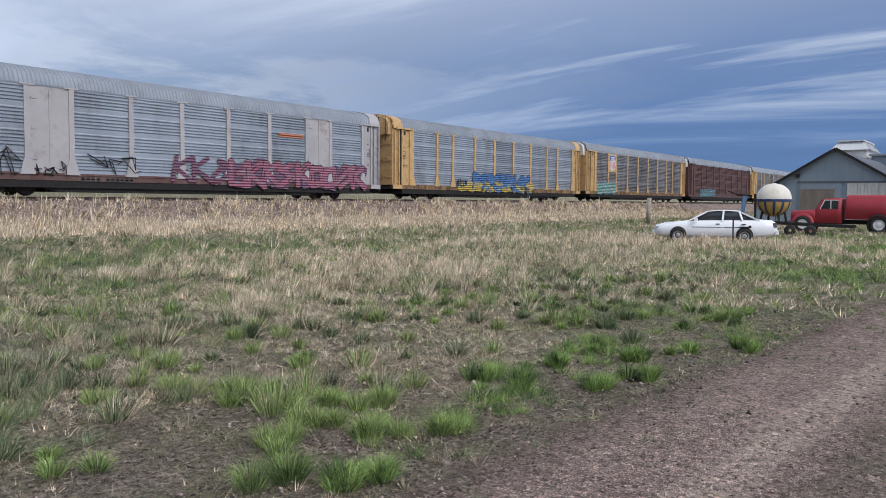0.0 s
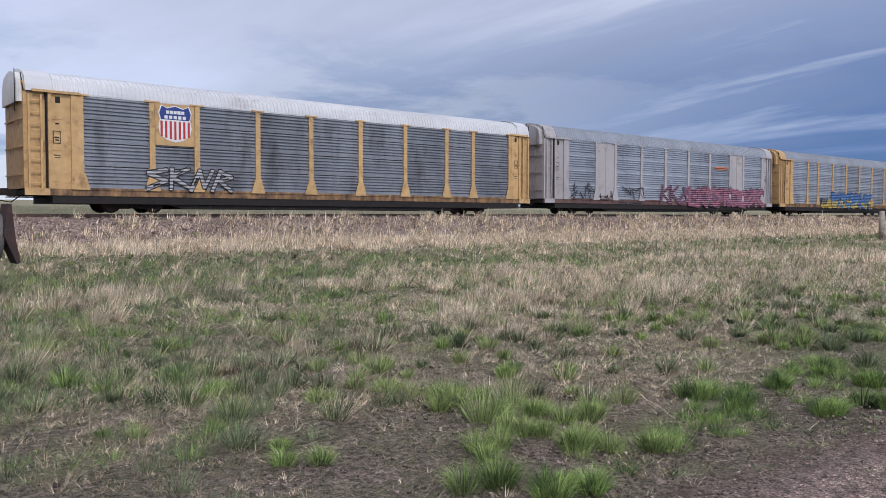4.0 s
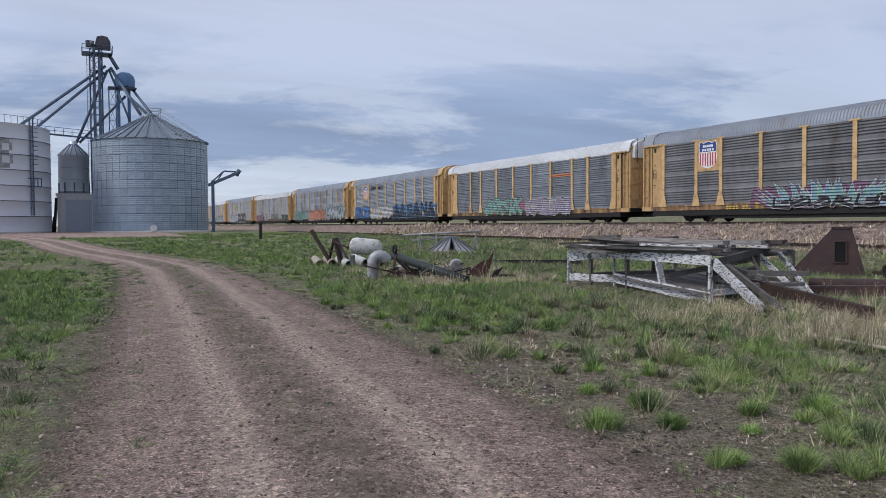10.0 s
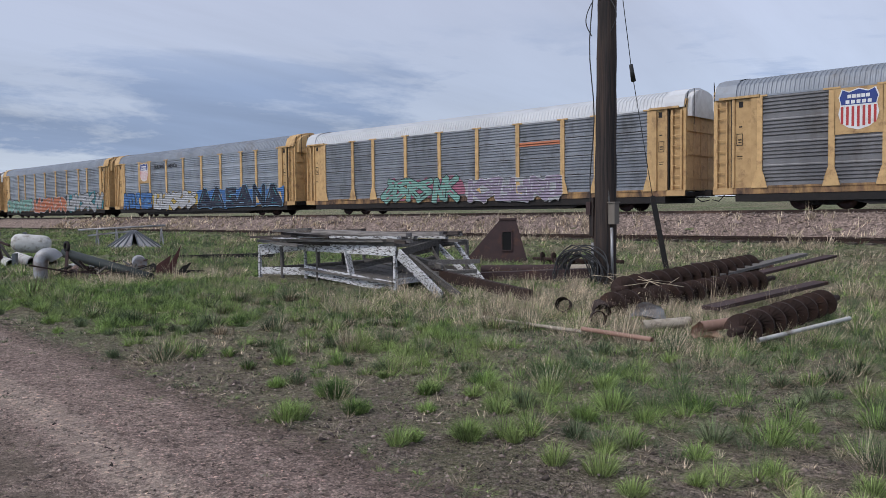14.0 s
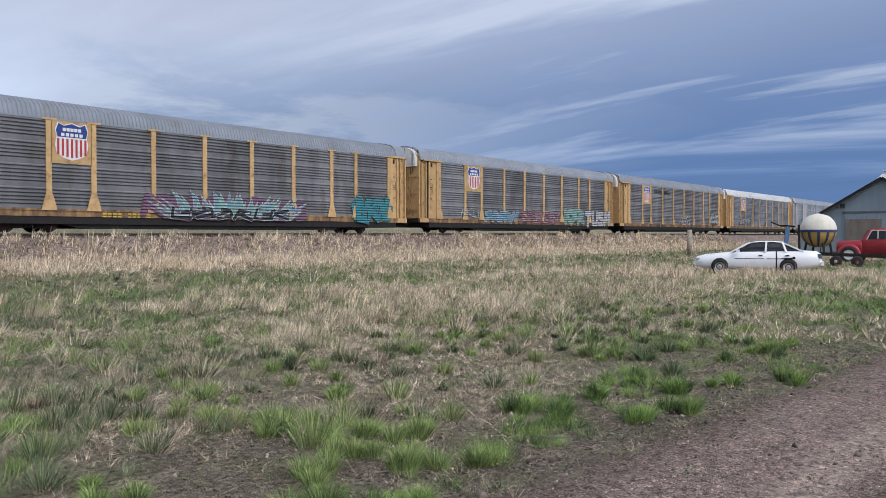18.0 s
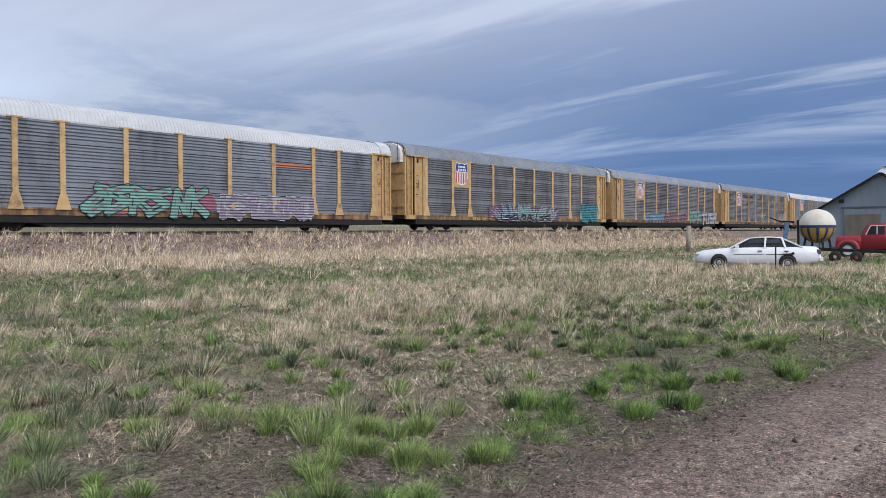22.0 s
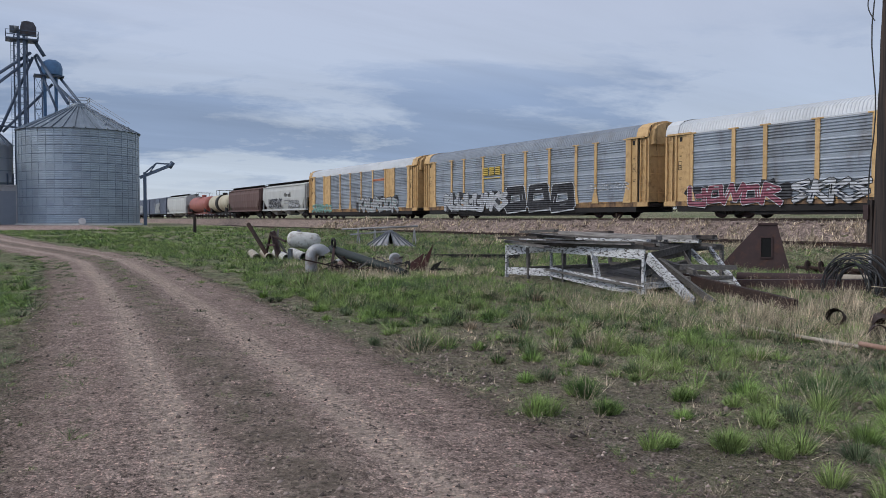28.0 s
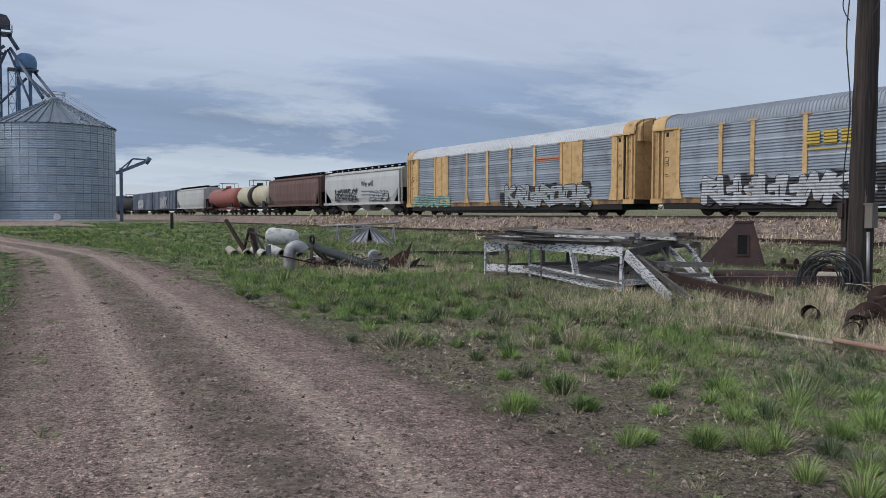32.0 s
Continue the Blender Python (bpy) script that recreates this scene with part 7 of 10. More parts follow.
def hopper_tank():
    """A fallen galvanised cone-bottomed tank with its fill pipe."""
    y = 17.75
    root = thing("hopper_tank", 1.2, y, "fallen galvanised hopper tank, dented and peeling, lying in grass", "tank")
    prof = [(-1.02, 0.72, 0.56), (-0.2, 0.83, 0.72), (0.6, 0.93, 0.88), (1.25, 1.0, 0.98), (1.30, 1.0, 1.0), (2.05, 1.03, 1.0), (2.1, 1.035, 1.012), (2.15, 1.035, 1.0), (3.14, 1.06, 0.985), (3.20, 1.06, 0.95)]
    bm = bmesh.new()
    rings, seg = [], 40
    for x, cz, rad in prof:
        ring = []
        for k in range(seg):
            a = 2 * math.pi * k / seg
            q = rad * (1 + 0.018 * math.sin(3 * a + x * 2) + 0.012 * math.sin(7 * a - x * 3))
            ring.append(bm.verts.new((x, y + q * math.cos(a), cz + q * math.sin(a))))
        rings.append(ring)
    for a, b in zip(rings, rings[1:]):
        for k in range(seg):
            f = bm.faces.new((a[k], a[(k + 1) % seg], b[(k + 1) % seg], b[k]))
            f.smooth = True
    bm.faces.new(rings[0]), bm.faces.new(rings[-1][::-1])
    wpart("shell", bm, ZINC, root, "dented galvanised shell with flaking paint")
    bm = bmesh.new()
    tube(bm, (3.18, y - 0.2, 1.22), (3.55, y - 0.2, 1.20), 0.50, 0.46, seg=24)
    wpart("neck", bm, ZINC_DULL, root)
    bm = bmesh.new()
    prism(bm, [(3.52, 1.25), (3.60, 1.85), (3.66, 1.85), (3.72, 1.2), (3.80, 0.72), (3.74, 0.70), (3.62, 1.0)], y - 0.75, y - 0.15)
    wpart("lid", bm, RUST_BROWN, root, "bent rusty lid")
    d = y - 1.06
    a, b = Vector((-3.16, d, 1.545)), Vector((2.15, d, 2.58))
    u = (b - a).normalized()
    bm = bmesh.new()
    tube(bm, a, b, 0.175, seg=20, caps=False), tube(bm, b, a, 0.165, seg=20, caps=False)
    wpart("fill_pipe", bm, ZINC_DULL, root, "long galvanised fill pipe")
    bm = bmesh.new()
    sweep(bm, [a + u * 0.06, a - u * 0.06, a - u * 0.14 + Vector((0.0, -0.07, -0.01)), a - u * 0.17 + Vector((0.0, -0.18, -0.02)), a - u * 0.17 + Vector((0.0, -0.30, -0.03))], [0.178, 0.18, 0.185, 0.185, 0.19], 20)
    sweep(bm, [a - u * 0.17 + Vector((0.0, -0.30, -0.03)), a - u * 0.17 + Vector((0.0, -0.295, -0.03)), a - u * 0.17 + Vector((0.001, -0.05, -0.02))], [0.19, 0.165, 0.15], 20)
    wpart("pipe_elbow", bm, GREEN_PIPE, root, "short open elbow with a dark mouth")
    for t in (0.02, 1.52):
        bm = bmesh.new()
        tube(bm, a + u * t, a + u * (t + 0.10), 0.20, seg=20, caps=False)
        wpart("pipe_collar", bm, GREEN_PIPE if t < 1 else RUST_BROWN, root)
    bm = bmesh.new()
    hood = [Vector((2.05, d, 2.56)), Vector((2.16, d, 2.58)), Vector((2.34, d, 2.61)), Vector((2.50, d, 2.60)), Vector((2.64, d, 2.53)), Vector((2.74, d, 2.42)), Vector((2.79, d, 2.27))]
    sweep(bm, hood, [0.20, 0.24, 0.27, 0.29, 0.295, 0.295, 0.295], 20)
    wpart("spout", bm, SPOUT, root, "bent dull steel spout hood streaked with rust")
    bm = bmesh.new()
    tube(bm, (2.75, d, 2.36), (2.78, d, 2.31), 0.325, seg=20)
    wpart("spout_rim", bm, RUST_BROWN, root)
    bm = bmesh.new()
    tube(bm, (-3.08, d + 0.25, 0.45), (-1.0, d + 0.3, 0.66), 0.125, seg=16)
    wpart("outlet_pipe", bm, ZINC_DULL, root, "pale outlet pipe")
    for p, q, w in (((-1.12, d + 0.2, 1.66), (-1.02, d + 0.22, 0.02), 0.09), ((0.82, d - 0.02, 2.05), (1.28, d - 0.06, 0.0), 0.10), ((-1.3, d + 0.15, 1.52), (2.6, d + 0.1, 2.25), 0.07), ((1.12, d - 0.05, 1.22), (3.12, d + 0.06, 1.52), 0.10), ((-1.15, d + 0.9, 1.4), (-1.05, d + 0.95, 0.0), 0.08), ((0.6, d + 0.1, 1.9), (2.7, d + 0.05, 2.18), 0.05)):
        bm = bmesh.new()
        bar(bm, p, q, w)
        wpart("brace", bm, RUST_BROWN, root, "rusty angle-iron brace")


def auger(p, q, r, turns, label, mat=RUST):
    """A screw auger lying on the ground."""
    p, q = Vector(p), Vector(q)
    root = thing("auger", p.x, p.y, label, "auger", "scrap augers")
    bm = bmesh.new()
    d = q - p
    tube(bm, p - d.normalized() * 0.25, q + d.normalized() * 0.45, r * 0.25, seg=10)
    wpart("shaft", bm, mat, root)
    bm = bmesh.new()
    m = Matrix.Translation(p) @ d.to_track_quat("Z", "Y").to_matrix().to_4x4()
    n = int(turns * 18)
    prev = None
    for k in range(n + 1):
        a = 2 * math.pi * turns * k / n
        z = d.length * k / n
        c, s = math.cos(a), math.sin(a)
        row = [bm.verts.new(m @ Vector((r * 0.25 * c, r * 0.25 * s, z - 0.008))), bm.verts.new(m @ Vector((r * c, r * s, z - 0.012))), bm.verts.new(m @ Vector((r * c, r * s, z + 0.03))), bm.verts.new(m @ Vector((r * 0.25 * c, r * 0.25 * s, z + 0.012)))]
        if prev:
            for j in range(3):
                bm.faces.new((prev[j], prev[j + 1], row[j + 1], row[j]))
        prev = row
    wpart("flighting", bm, mat, root)


def lying_pipe(name, p, q, r, mat, label, hollow=True, cat="pipe"):
    p, q = Vector(p), Vector(q)
    root = thing(name, p.x, p.y, label, cat, "scrap pipes")
    bm = bmesh.new()
    tube(bm, p, q, r, seg=14, caps=not hollow)
    if hollow:
        tube(bm, q, p, r * 0.9, seg=14, caps=False)
        for e, f in ((p, q), (q, p)):
            u = (f - e).normalized()
            a = tube(bm, e, e + u * 0.01, r, r * 0.9, seg=14, caps=False)
    wpart("tube", bm, mat, root)


def beam(name, p, q, w, h, mat, label, cat="timber", group="scrap timber"):
    root = thing(name, p[0], p[1], label, cat, group)
    bm = bmesh.new()
    bar(bm, p, q, w, h)
    wpart("bar", bm, mat, root)


def wagon_box():
    """The wreck of a painted wooden box on a frame."""
    K1, K2, K3, K4 = Vector((-18.05, 12.15, 0)), Vector((-16.63, 12.55, 0)), Vector((-12.72, 12.0, 0)), Vector((-13.0, 13.6, 0))
    root = thing("wagon_wreck", -15.5, 12.9, "collapsed wooden wagon box with peeling white paint", "wagon")
    Z = Vector((0, 0, 1))
    B1, B2, B4 = Vector((-17.4, 15.2, 0)), Vector((-16.2, 15.3, 0)), Vector((-13.3, 15.0, 0))

    def plank(p, q, w, h, mat, name="plank"):
        bm = bmesh.new()
        vs = bar(bm, p, q, w, h)
        r = random.Random(hash((round(p[0], 2), round(q[1], 2))) % 999)
        for v in vs:
            v.co += Vector((r.uniform(-0.015, 0.015), r.uniform(-0.015, 0.015), r.uniform(-0.02, 0.02)))
        wpart(name, bm, mat, root)

    # rails, front and end
    plank(K1 + Z * 0.22, K2 + Z * 0.24, 0.05, 0.16, WOOD_PEEL), plank(K1 + Z * 0.76, K2 + Z * 0.92, 0.05, 0.24, WOOD_PEEL)
    plank(K2 + Z * 0.26, K3 + Z * 0.06, 0.06, 0.24, WOOD_PEEL), plank(K2 + Z * 0.86, K3 + Z * 0.86, 0.06, 0.22, WOOD_PEEL)
    plank(K2 + Z * 0.98, K3 + Z * 1.0, 0.08, 0.07, WOOD_GREY)
    plank(K3 + Z * 0.78, K4 + Z * 1.0, 0.06, 0.15, WOOD_GREY), plank(K3 + Z * 0.45, K4 + Z * 0.66, 0.06, 0.10, WOOD_GREY), plank(K3 + Z * 0.2, K4 + Vector((0.5, 0.4, 0.3)), 0.06, 0.12, WOOD_PEEL)
    plank(B1 + Z * 0.9, B4 + Z * 0.95, 0.06, 0.14, WOOD_GREY), plank(B1 + Z * 0.3, B4 + Z * 0.25, 0.06, 0.2, WOOD_GREY), plank(K1 + Z * 0.85, B1 + Z * 0.9, 0.06, 0.12, WOOD_GREY), plank(K1 + Z * 0.25, B1 + Z * 0.3, 0.06, 0.12, WOOD_GREY), plank(K4 + Z * 0.95, B4 + Z * 0.95, 0.06, 0.12, WOOD_GREY)
    # uprights
    for p, h, mat in ((K1, 0.9, WOOD_PEEL), (K2, 1.0, WOOD_PEEL), (K3, 0.80, WOOD_PEEL), (K4, 1.05, WOOD_GREY), (B1, 1.0, WOOD_GREY), (B2, 1.0, WOOD_GREY), (B4, 1.0, WOOD_GREY), (K1.lerp(K2, 0.5), 0.85, WOOD_GREY), (K2.lerp(K3, 0.16), 0.85, WOOD_GREY), (K2.lerp(B2, 0.4), 0.9, WOOD_GREY)):
        plank(p - Z * 0.05, p + Z * h, 0.07, 0.07, mat, "upright")
    plank(K2.lerp(K3, 0.50) + Z * 0.85, K2.lerp(K3, 0.56) + Z * 0.16, 0.14, 0.07, WOOD_PEEL, "upright")
    # floor of grey boards
    for k in range(6):
        u = k / 5
        plank(K2.lerp(B2, u * 0.9) + Z * 0.30, K3.lerp(K4, u * 0.9) + Z * (0.16 + 0.1 * u), 0.30, 0.035, WOOD_GREY, "floor_board")
    # fallen end boards
    plank((-12.62, 12.0, 0.80), (-10.75, 11.35, 0.05), 0.05, 0.20, WOOD_PEEL), plank((-12.5, 12.25, 0.72), (-10.5, 11.6, 0.06), 0.05, 0.12, WOOD_GREY)
    plank((-12.95, 13.35, 0.9), (-11.9, 13.0, 0.08), 0.05, 0.09, WOOD_GREY), plank((-12.85, 13.3, 0.35), (-11.7, 13.5, 0.30), 0.05, 0.14, WOOD_PEEL)
    plank((-12.3, 12.6, 0.35), (-11.6, 13.4, 0.40), 0.06, 0.09, WOOD_GREY)
    # loose boards stacked on top
    r = random.Random(8)
    for k in range(26):
        layer, row = k // 8, k % 8
        a = Vector((-18.45 + r.uniform(0, 1.9) + 0.35 * layer, 12.0 + 0.26 * row + r.uniform(-0.15, 0.15), 1.00 + 0.085 * layer + r.uniform(0, 0.05)))
        ln = r.uniform(3.0, 5.4) if k % 4 else r.uniform(1.4, 2.6)
        b = a + Vector((ln, r.uniform(-0.45, 0.5), r.uniform(-0.14, 0.10)))
        b.x = min(b.x, -12.5)
        root2 = thing("loose_board", a.x, a.y, "long weathered grey board lying on the wagon wreck", "board", "boards on the wreck", z=a.z - 0.05)
        bm = bmesh.new()
        bar(bm, a, b, r.uniform(0.09, 0.18), r.uniform(0.05, 0.095))
        wpart("board", bm, (WOOD_GREY, WOOD_PALE, WOOD_DARK, WOOD_PEEL, WOOD_DARK, WOOD_PALE)[k % 6], root2)
    for p, q in (((-12.3, 12.6, 0.60), (-11.7, 13.6, 0.60)), ((-13.0, 14.2, 1.0), (-11.75, 13.8, 0.1)), ((-13.3, 12.4, 0.98), (-13.0, 14.2, 1.0)), ((-13.1, 13.7, 0.95), (-11.75, 13.5, 0.12)), ((-13.4, 12.9, 0.72), (-12.0, 12.7, 0.5)), ((-14.8, 12.6, 0.4), (-13.2, 13.8, 0.85))):
        plank(p, q, 0.05, 0.12, WOOD_PEEL if q[2] < 0.5 else WOOD_GREY)
    bm = bmesh.new()
    spin(bm, [(0.02, -0.05), (0.17, -0.05), (0.21, 0), (0.17, 0.06), (0.02, 0.06)], 18, "Y", at=(-14.0, 13.3, 0.42))
    wpart("wheel", bm, CABLE, root)


def steel_hopper():
    root = thing("steel_chute", -16.7, 20.6, "rusty brown steel chute with a square opening, standing on the ground", "chute", turn=39)
    bm = bmesh.new()
    lo, hi = [(-1.30, -0.50), (0.85, -0.50), (0.85, 0.50), (-1.30, 0.50)], [(-0.05, -0.25), (0.46, -0.25), (0.46, 0.25), (-0.05, 0.25)]
    a = [bm.verts.new((x, y, -0.05)) for x, y in lo]
    b = [bm.verts.new((x, y, 1.40)) for x, y in hi]
    for k in range(4):
        bm.faces.new((a[k], a[(k + 1) % 4], b[(k + 1) % 4], b[k]))
    bm.faces.new(b)
    part("body", bm, RUST_BROWN, root)
    bm = bmesh.new()
    for x0, x1, z0, z1 in ((-0.02, 0.34, 0.38, 0.42), (-0.02, 0.34, 1.0, 1.04), (-0.02, 0.02, 0.38, 1.04), (0.30, 0.34, 0.38, 1.04)):
        v = box(bm, x0, x1, -0.02, 0.02, z0, z1)
        for q in v:
            q.co.y += -0.51 + 0.25 * (q.co.z / 1.45)
    part("opening_frame", bm, RUST_BROWN, root)
    # no hole is cut: a near-black plate stands for the shade inside
    bm = bmesh.new()
    v = box(bm, 0.02, 0.30, -0.006, 0.004, 0.42, 1.0)
    for q in v:
        q.co.y += -0.500 + 0.25 * (q.co.z / 1.45)
    part("opening", bm, VOID, root, "near-black plate painted as the shade inside a square opening")
    bm = bmesh.new()
    box(bm, -0.08, 0.49, -0.28, 0.28, 1.38, 1.44)
    part("rim", bm, RUST_BROWN, root)


WOOD_DARK = material("dark_rotten_wood", (0.085, 0.068, 0.060), (0.035, 0.029, 0.026), 0.9, 0, 9.0, stretch=(0.25, 3, 3), bump=0.5, bump_scale=25, shade=0.25)
WOOD_PALE = material("sun_bleached_wood", (0.30, 0.275, 0.255), (0.13, 0.118, 0.108), 0.85, 0, 9.0, stretch=(0.25, 3, 3), bump=0.5, bump_scale=25, shade=0.2)
BLADE = material("rusty_red_blade", (0.105, 0.042, 0.036), (0.06, 0.028, 0.025), 0.8, 0.1, 6.0, bump=0.3)
pole()
hopper_tank()
wagon_box()
steel_hopper()
auger((-4.1, 9.55, 0.21), (-4.1, 12.75, 0.29), 0.20, 8, "short rusty screw auger lying in dry grass")
auger((-6.75, 10.9, 0.21), (-6.3, 15.9, 0.29), 0.20, 13, "rusty screw auger lying among dead stems")
auger((-7.35, 12.3, 0.32), (-7.25, 17.8, 0.48), 0.22, 14, "long rusty screw auger resting on another")
auger((-15.4, 20.9, 0.18), (-12.6, 20.6, 0.2), 0.22, 6, "rusty auger screw beyond the pole")
for p, q, w, h, mat, label in (((-7.3, 15.6, 0.30), (-6.75, 19.4, 0.62), 0.26, 0.06, WOOD_GREY, "grey weathered panel propped on the augers"), ((-6.9, 15.4, 0.25), (-6.1, 19.4, 0.60), 0.26, 0.05, RUST_BROWN, "dark rusty steel channel among the augers"),
                               ((-5.6, 12.0, 0.14), (-5.3, 16.2, 0.26), 0.28, 0.06, RUST_BROWN, "flat rusty plate between the augers")):
    beam("steel_channel", p, q, w, h, mat, label, "channel", "scrap steel")
lying_pipe("long_pipe", (-8.1, 9.35, 0.07), (-5.95, 8.95, 0.09), 0.026, PALE, "thin pale pipe lying in the grass")
lying_pipe("red_pipe", (-5.95, 8.95, 0.13), (-4.75, 8.6, 0.15), 0.03, COPPER, "faded orange pipe lying in the grass")
lying_pipe("plastic_tube", (-4.62, 9.6, 0.20), (-4.1, 10.7, 0.26), 0.07, COPPER, "faded orange tube under the auger")
lying_pipe("white_pipe", (-3.85, 9.5, 0.12), (-3.45, 11.6, 0.20), 0.028, CHALK, "white pipe lying in the grass")
lying_pipe("short_duct", (-7.62, 11.0, 0.12), (-7.42, 10.62, 0.20), 0.12, RUST, "short rusty duct end")
lying_pipe("short_duct", (-6.95, 10.95, 0.16), (-6.62, 10.52, 0.14), 0.13, RUST, "short rusty duct end")
lying_pipe("short_duct", (-6.45, 10.1, 0.12), (-6.20, 9.75, 0.16), 0.11, RUST, "short rusty duct end")
lying_pipe("sheet_roll", (-5.6, 9.9, 0.10), (-5.15, 10.4, 0.14), 0.07, PALE, "rolled grey sheet metal half hidden by stems")
lying_pipe("rusty_pipe", (-13.6, 15.9, 0.18), (-11.7, 17.1, 0.21), 0.13, RUST_BROWN, "rusty red-brown pipe in dry grass")
lying_pipe("yellow_pipe", (-11.66, 17.12, 0.21), (-11.1, 17.45, 0.22), 0.125, PALE, "short faded yellow pipe in dry grass")
beam("rusty_beam", (-12.5, 12.9, 0.34), (-9.2, 12.15, 0.10), 0.12, 0.22, RUST, "long rusty steel beam sloping to the ground", "beam", "scrap steel")
beam("rusty_beam", (-12.9, 14.4, 0.12), (-10.2, 16.3, 0.24), 0.30, 0.22, RUST_BROWN, "rusty red-brown steel beam in grass", "beam", "scrap steel")
beam("rusty_beam", (-9.6, 19.6, 0.2), (-7.9, 20.6, 0.22), 0.4, 0.22, RUST_BROWN, "rusty red-brown plate beyond the pole", "beam", "scrap steel")
beam("steel_channel", (-8.9, 18.3, 0.12), (-8.0, 17.8, 0.14), 0.35, 0.08, ZINC_DULL, "pale sheet metal by the guy wire", "sheet", "scrap steel")
for k in range(12):
    a = random.uniform(-0.9, 0.9)
    x, y = -8.2 + 0.14 * k, 12.6 + random.uniform(-0.5, 0.5)
    lying_pipe("dead_branch", (x, y, 0.44 + random.uniform(-0.12, 0.1)), (x + random.uniform(0.2, 0.7), y + a, 0.36 + random.uniform(-0.15, 0.12)), 0.0045, OLD, "pale dead branch lying over the augers", False, "branch")



def curled_sheet(x, y, turn, w, ln, mat, label):
    """A thin sheet that curls up at one side."""
    root = thing("torn_sheet", x, y, label, "sheet", "scrap steel", turn=turn)
    bm = bmesh.new()
    rows = []
    for j in range(7):
        a = -0.35 + 0.42 * j
        rows.append([bm.verts.new((ln * (u - 0.5) * (1 - 0.06 * j), w * math.sin(a), 0.10 + w * 0.8 * (1 - math.cos(a)) + 0.03 * math.sin(5 * u + j))) for u in (0, 0.25, 0.5, 0.75, 1)])
    for p, q in zip(rows, rows[1:]):
        for k in range(4):
            bm.faces.new((p[k], p[k + 1], q[k + 1], q[k]))
    bmesh.ops.solidify(bm, geom=bm.faces[:], thickness=0.012)
    part("sheet", bm, mat, root)


TAN = material("sun_faded_tan_plate", (0.52, 0.34, 0.24), (0.38, 0.24, 0.17), 0.8, 0, 4.0, dirt=(0.20, 0.11, 0.08), dirt_scale=4.0, dirt_at=(0.52, 0.68))
curled_sheet(-4.50, 9.55, 70, 0.11, 0.52, TAN, "curled pale tan sheet beside a rusty auger")
curled_sheet(-5.9, 10.6, 25, 0.15, 0.55, ZINC_DULL, "bent pale zinc sheet among dead stems")


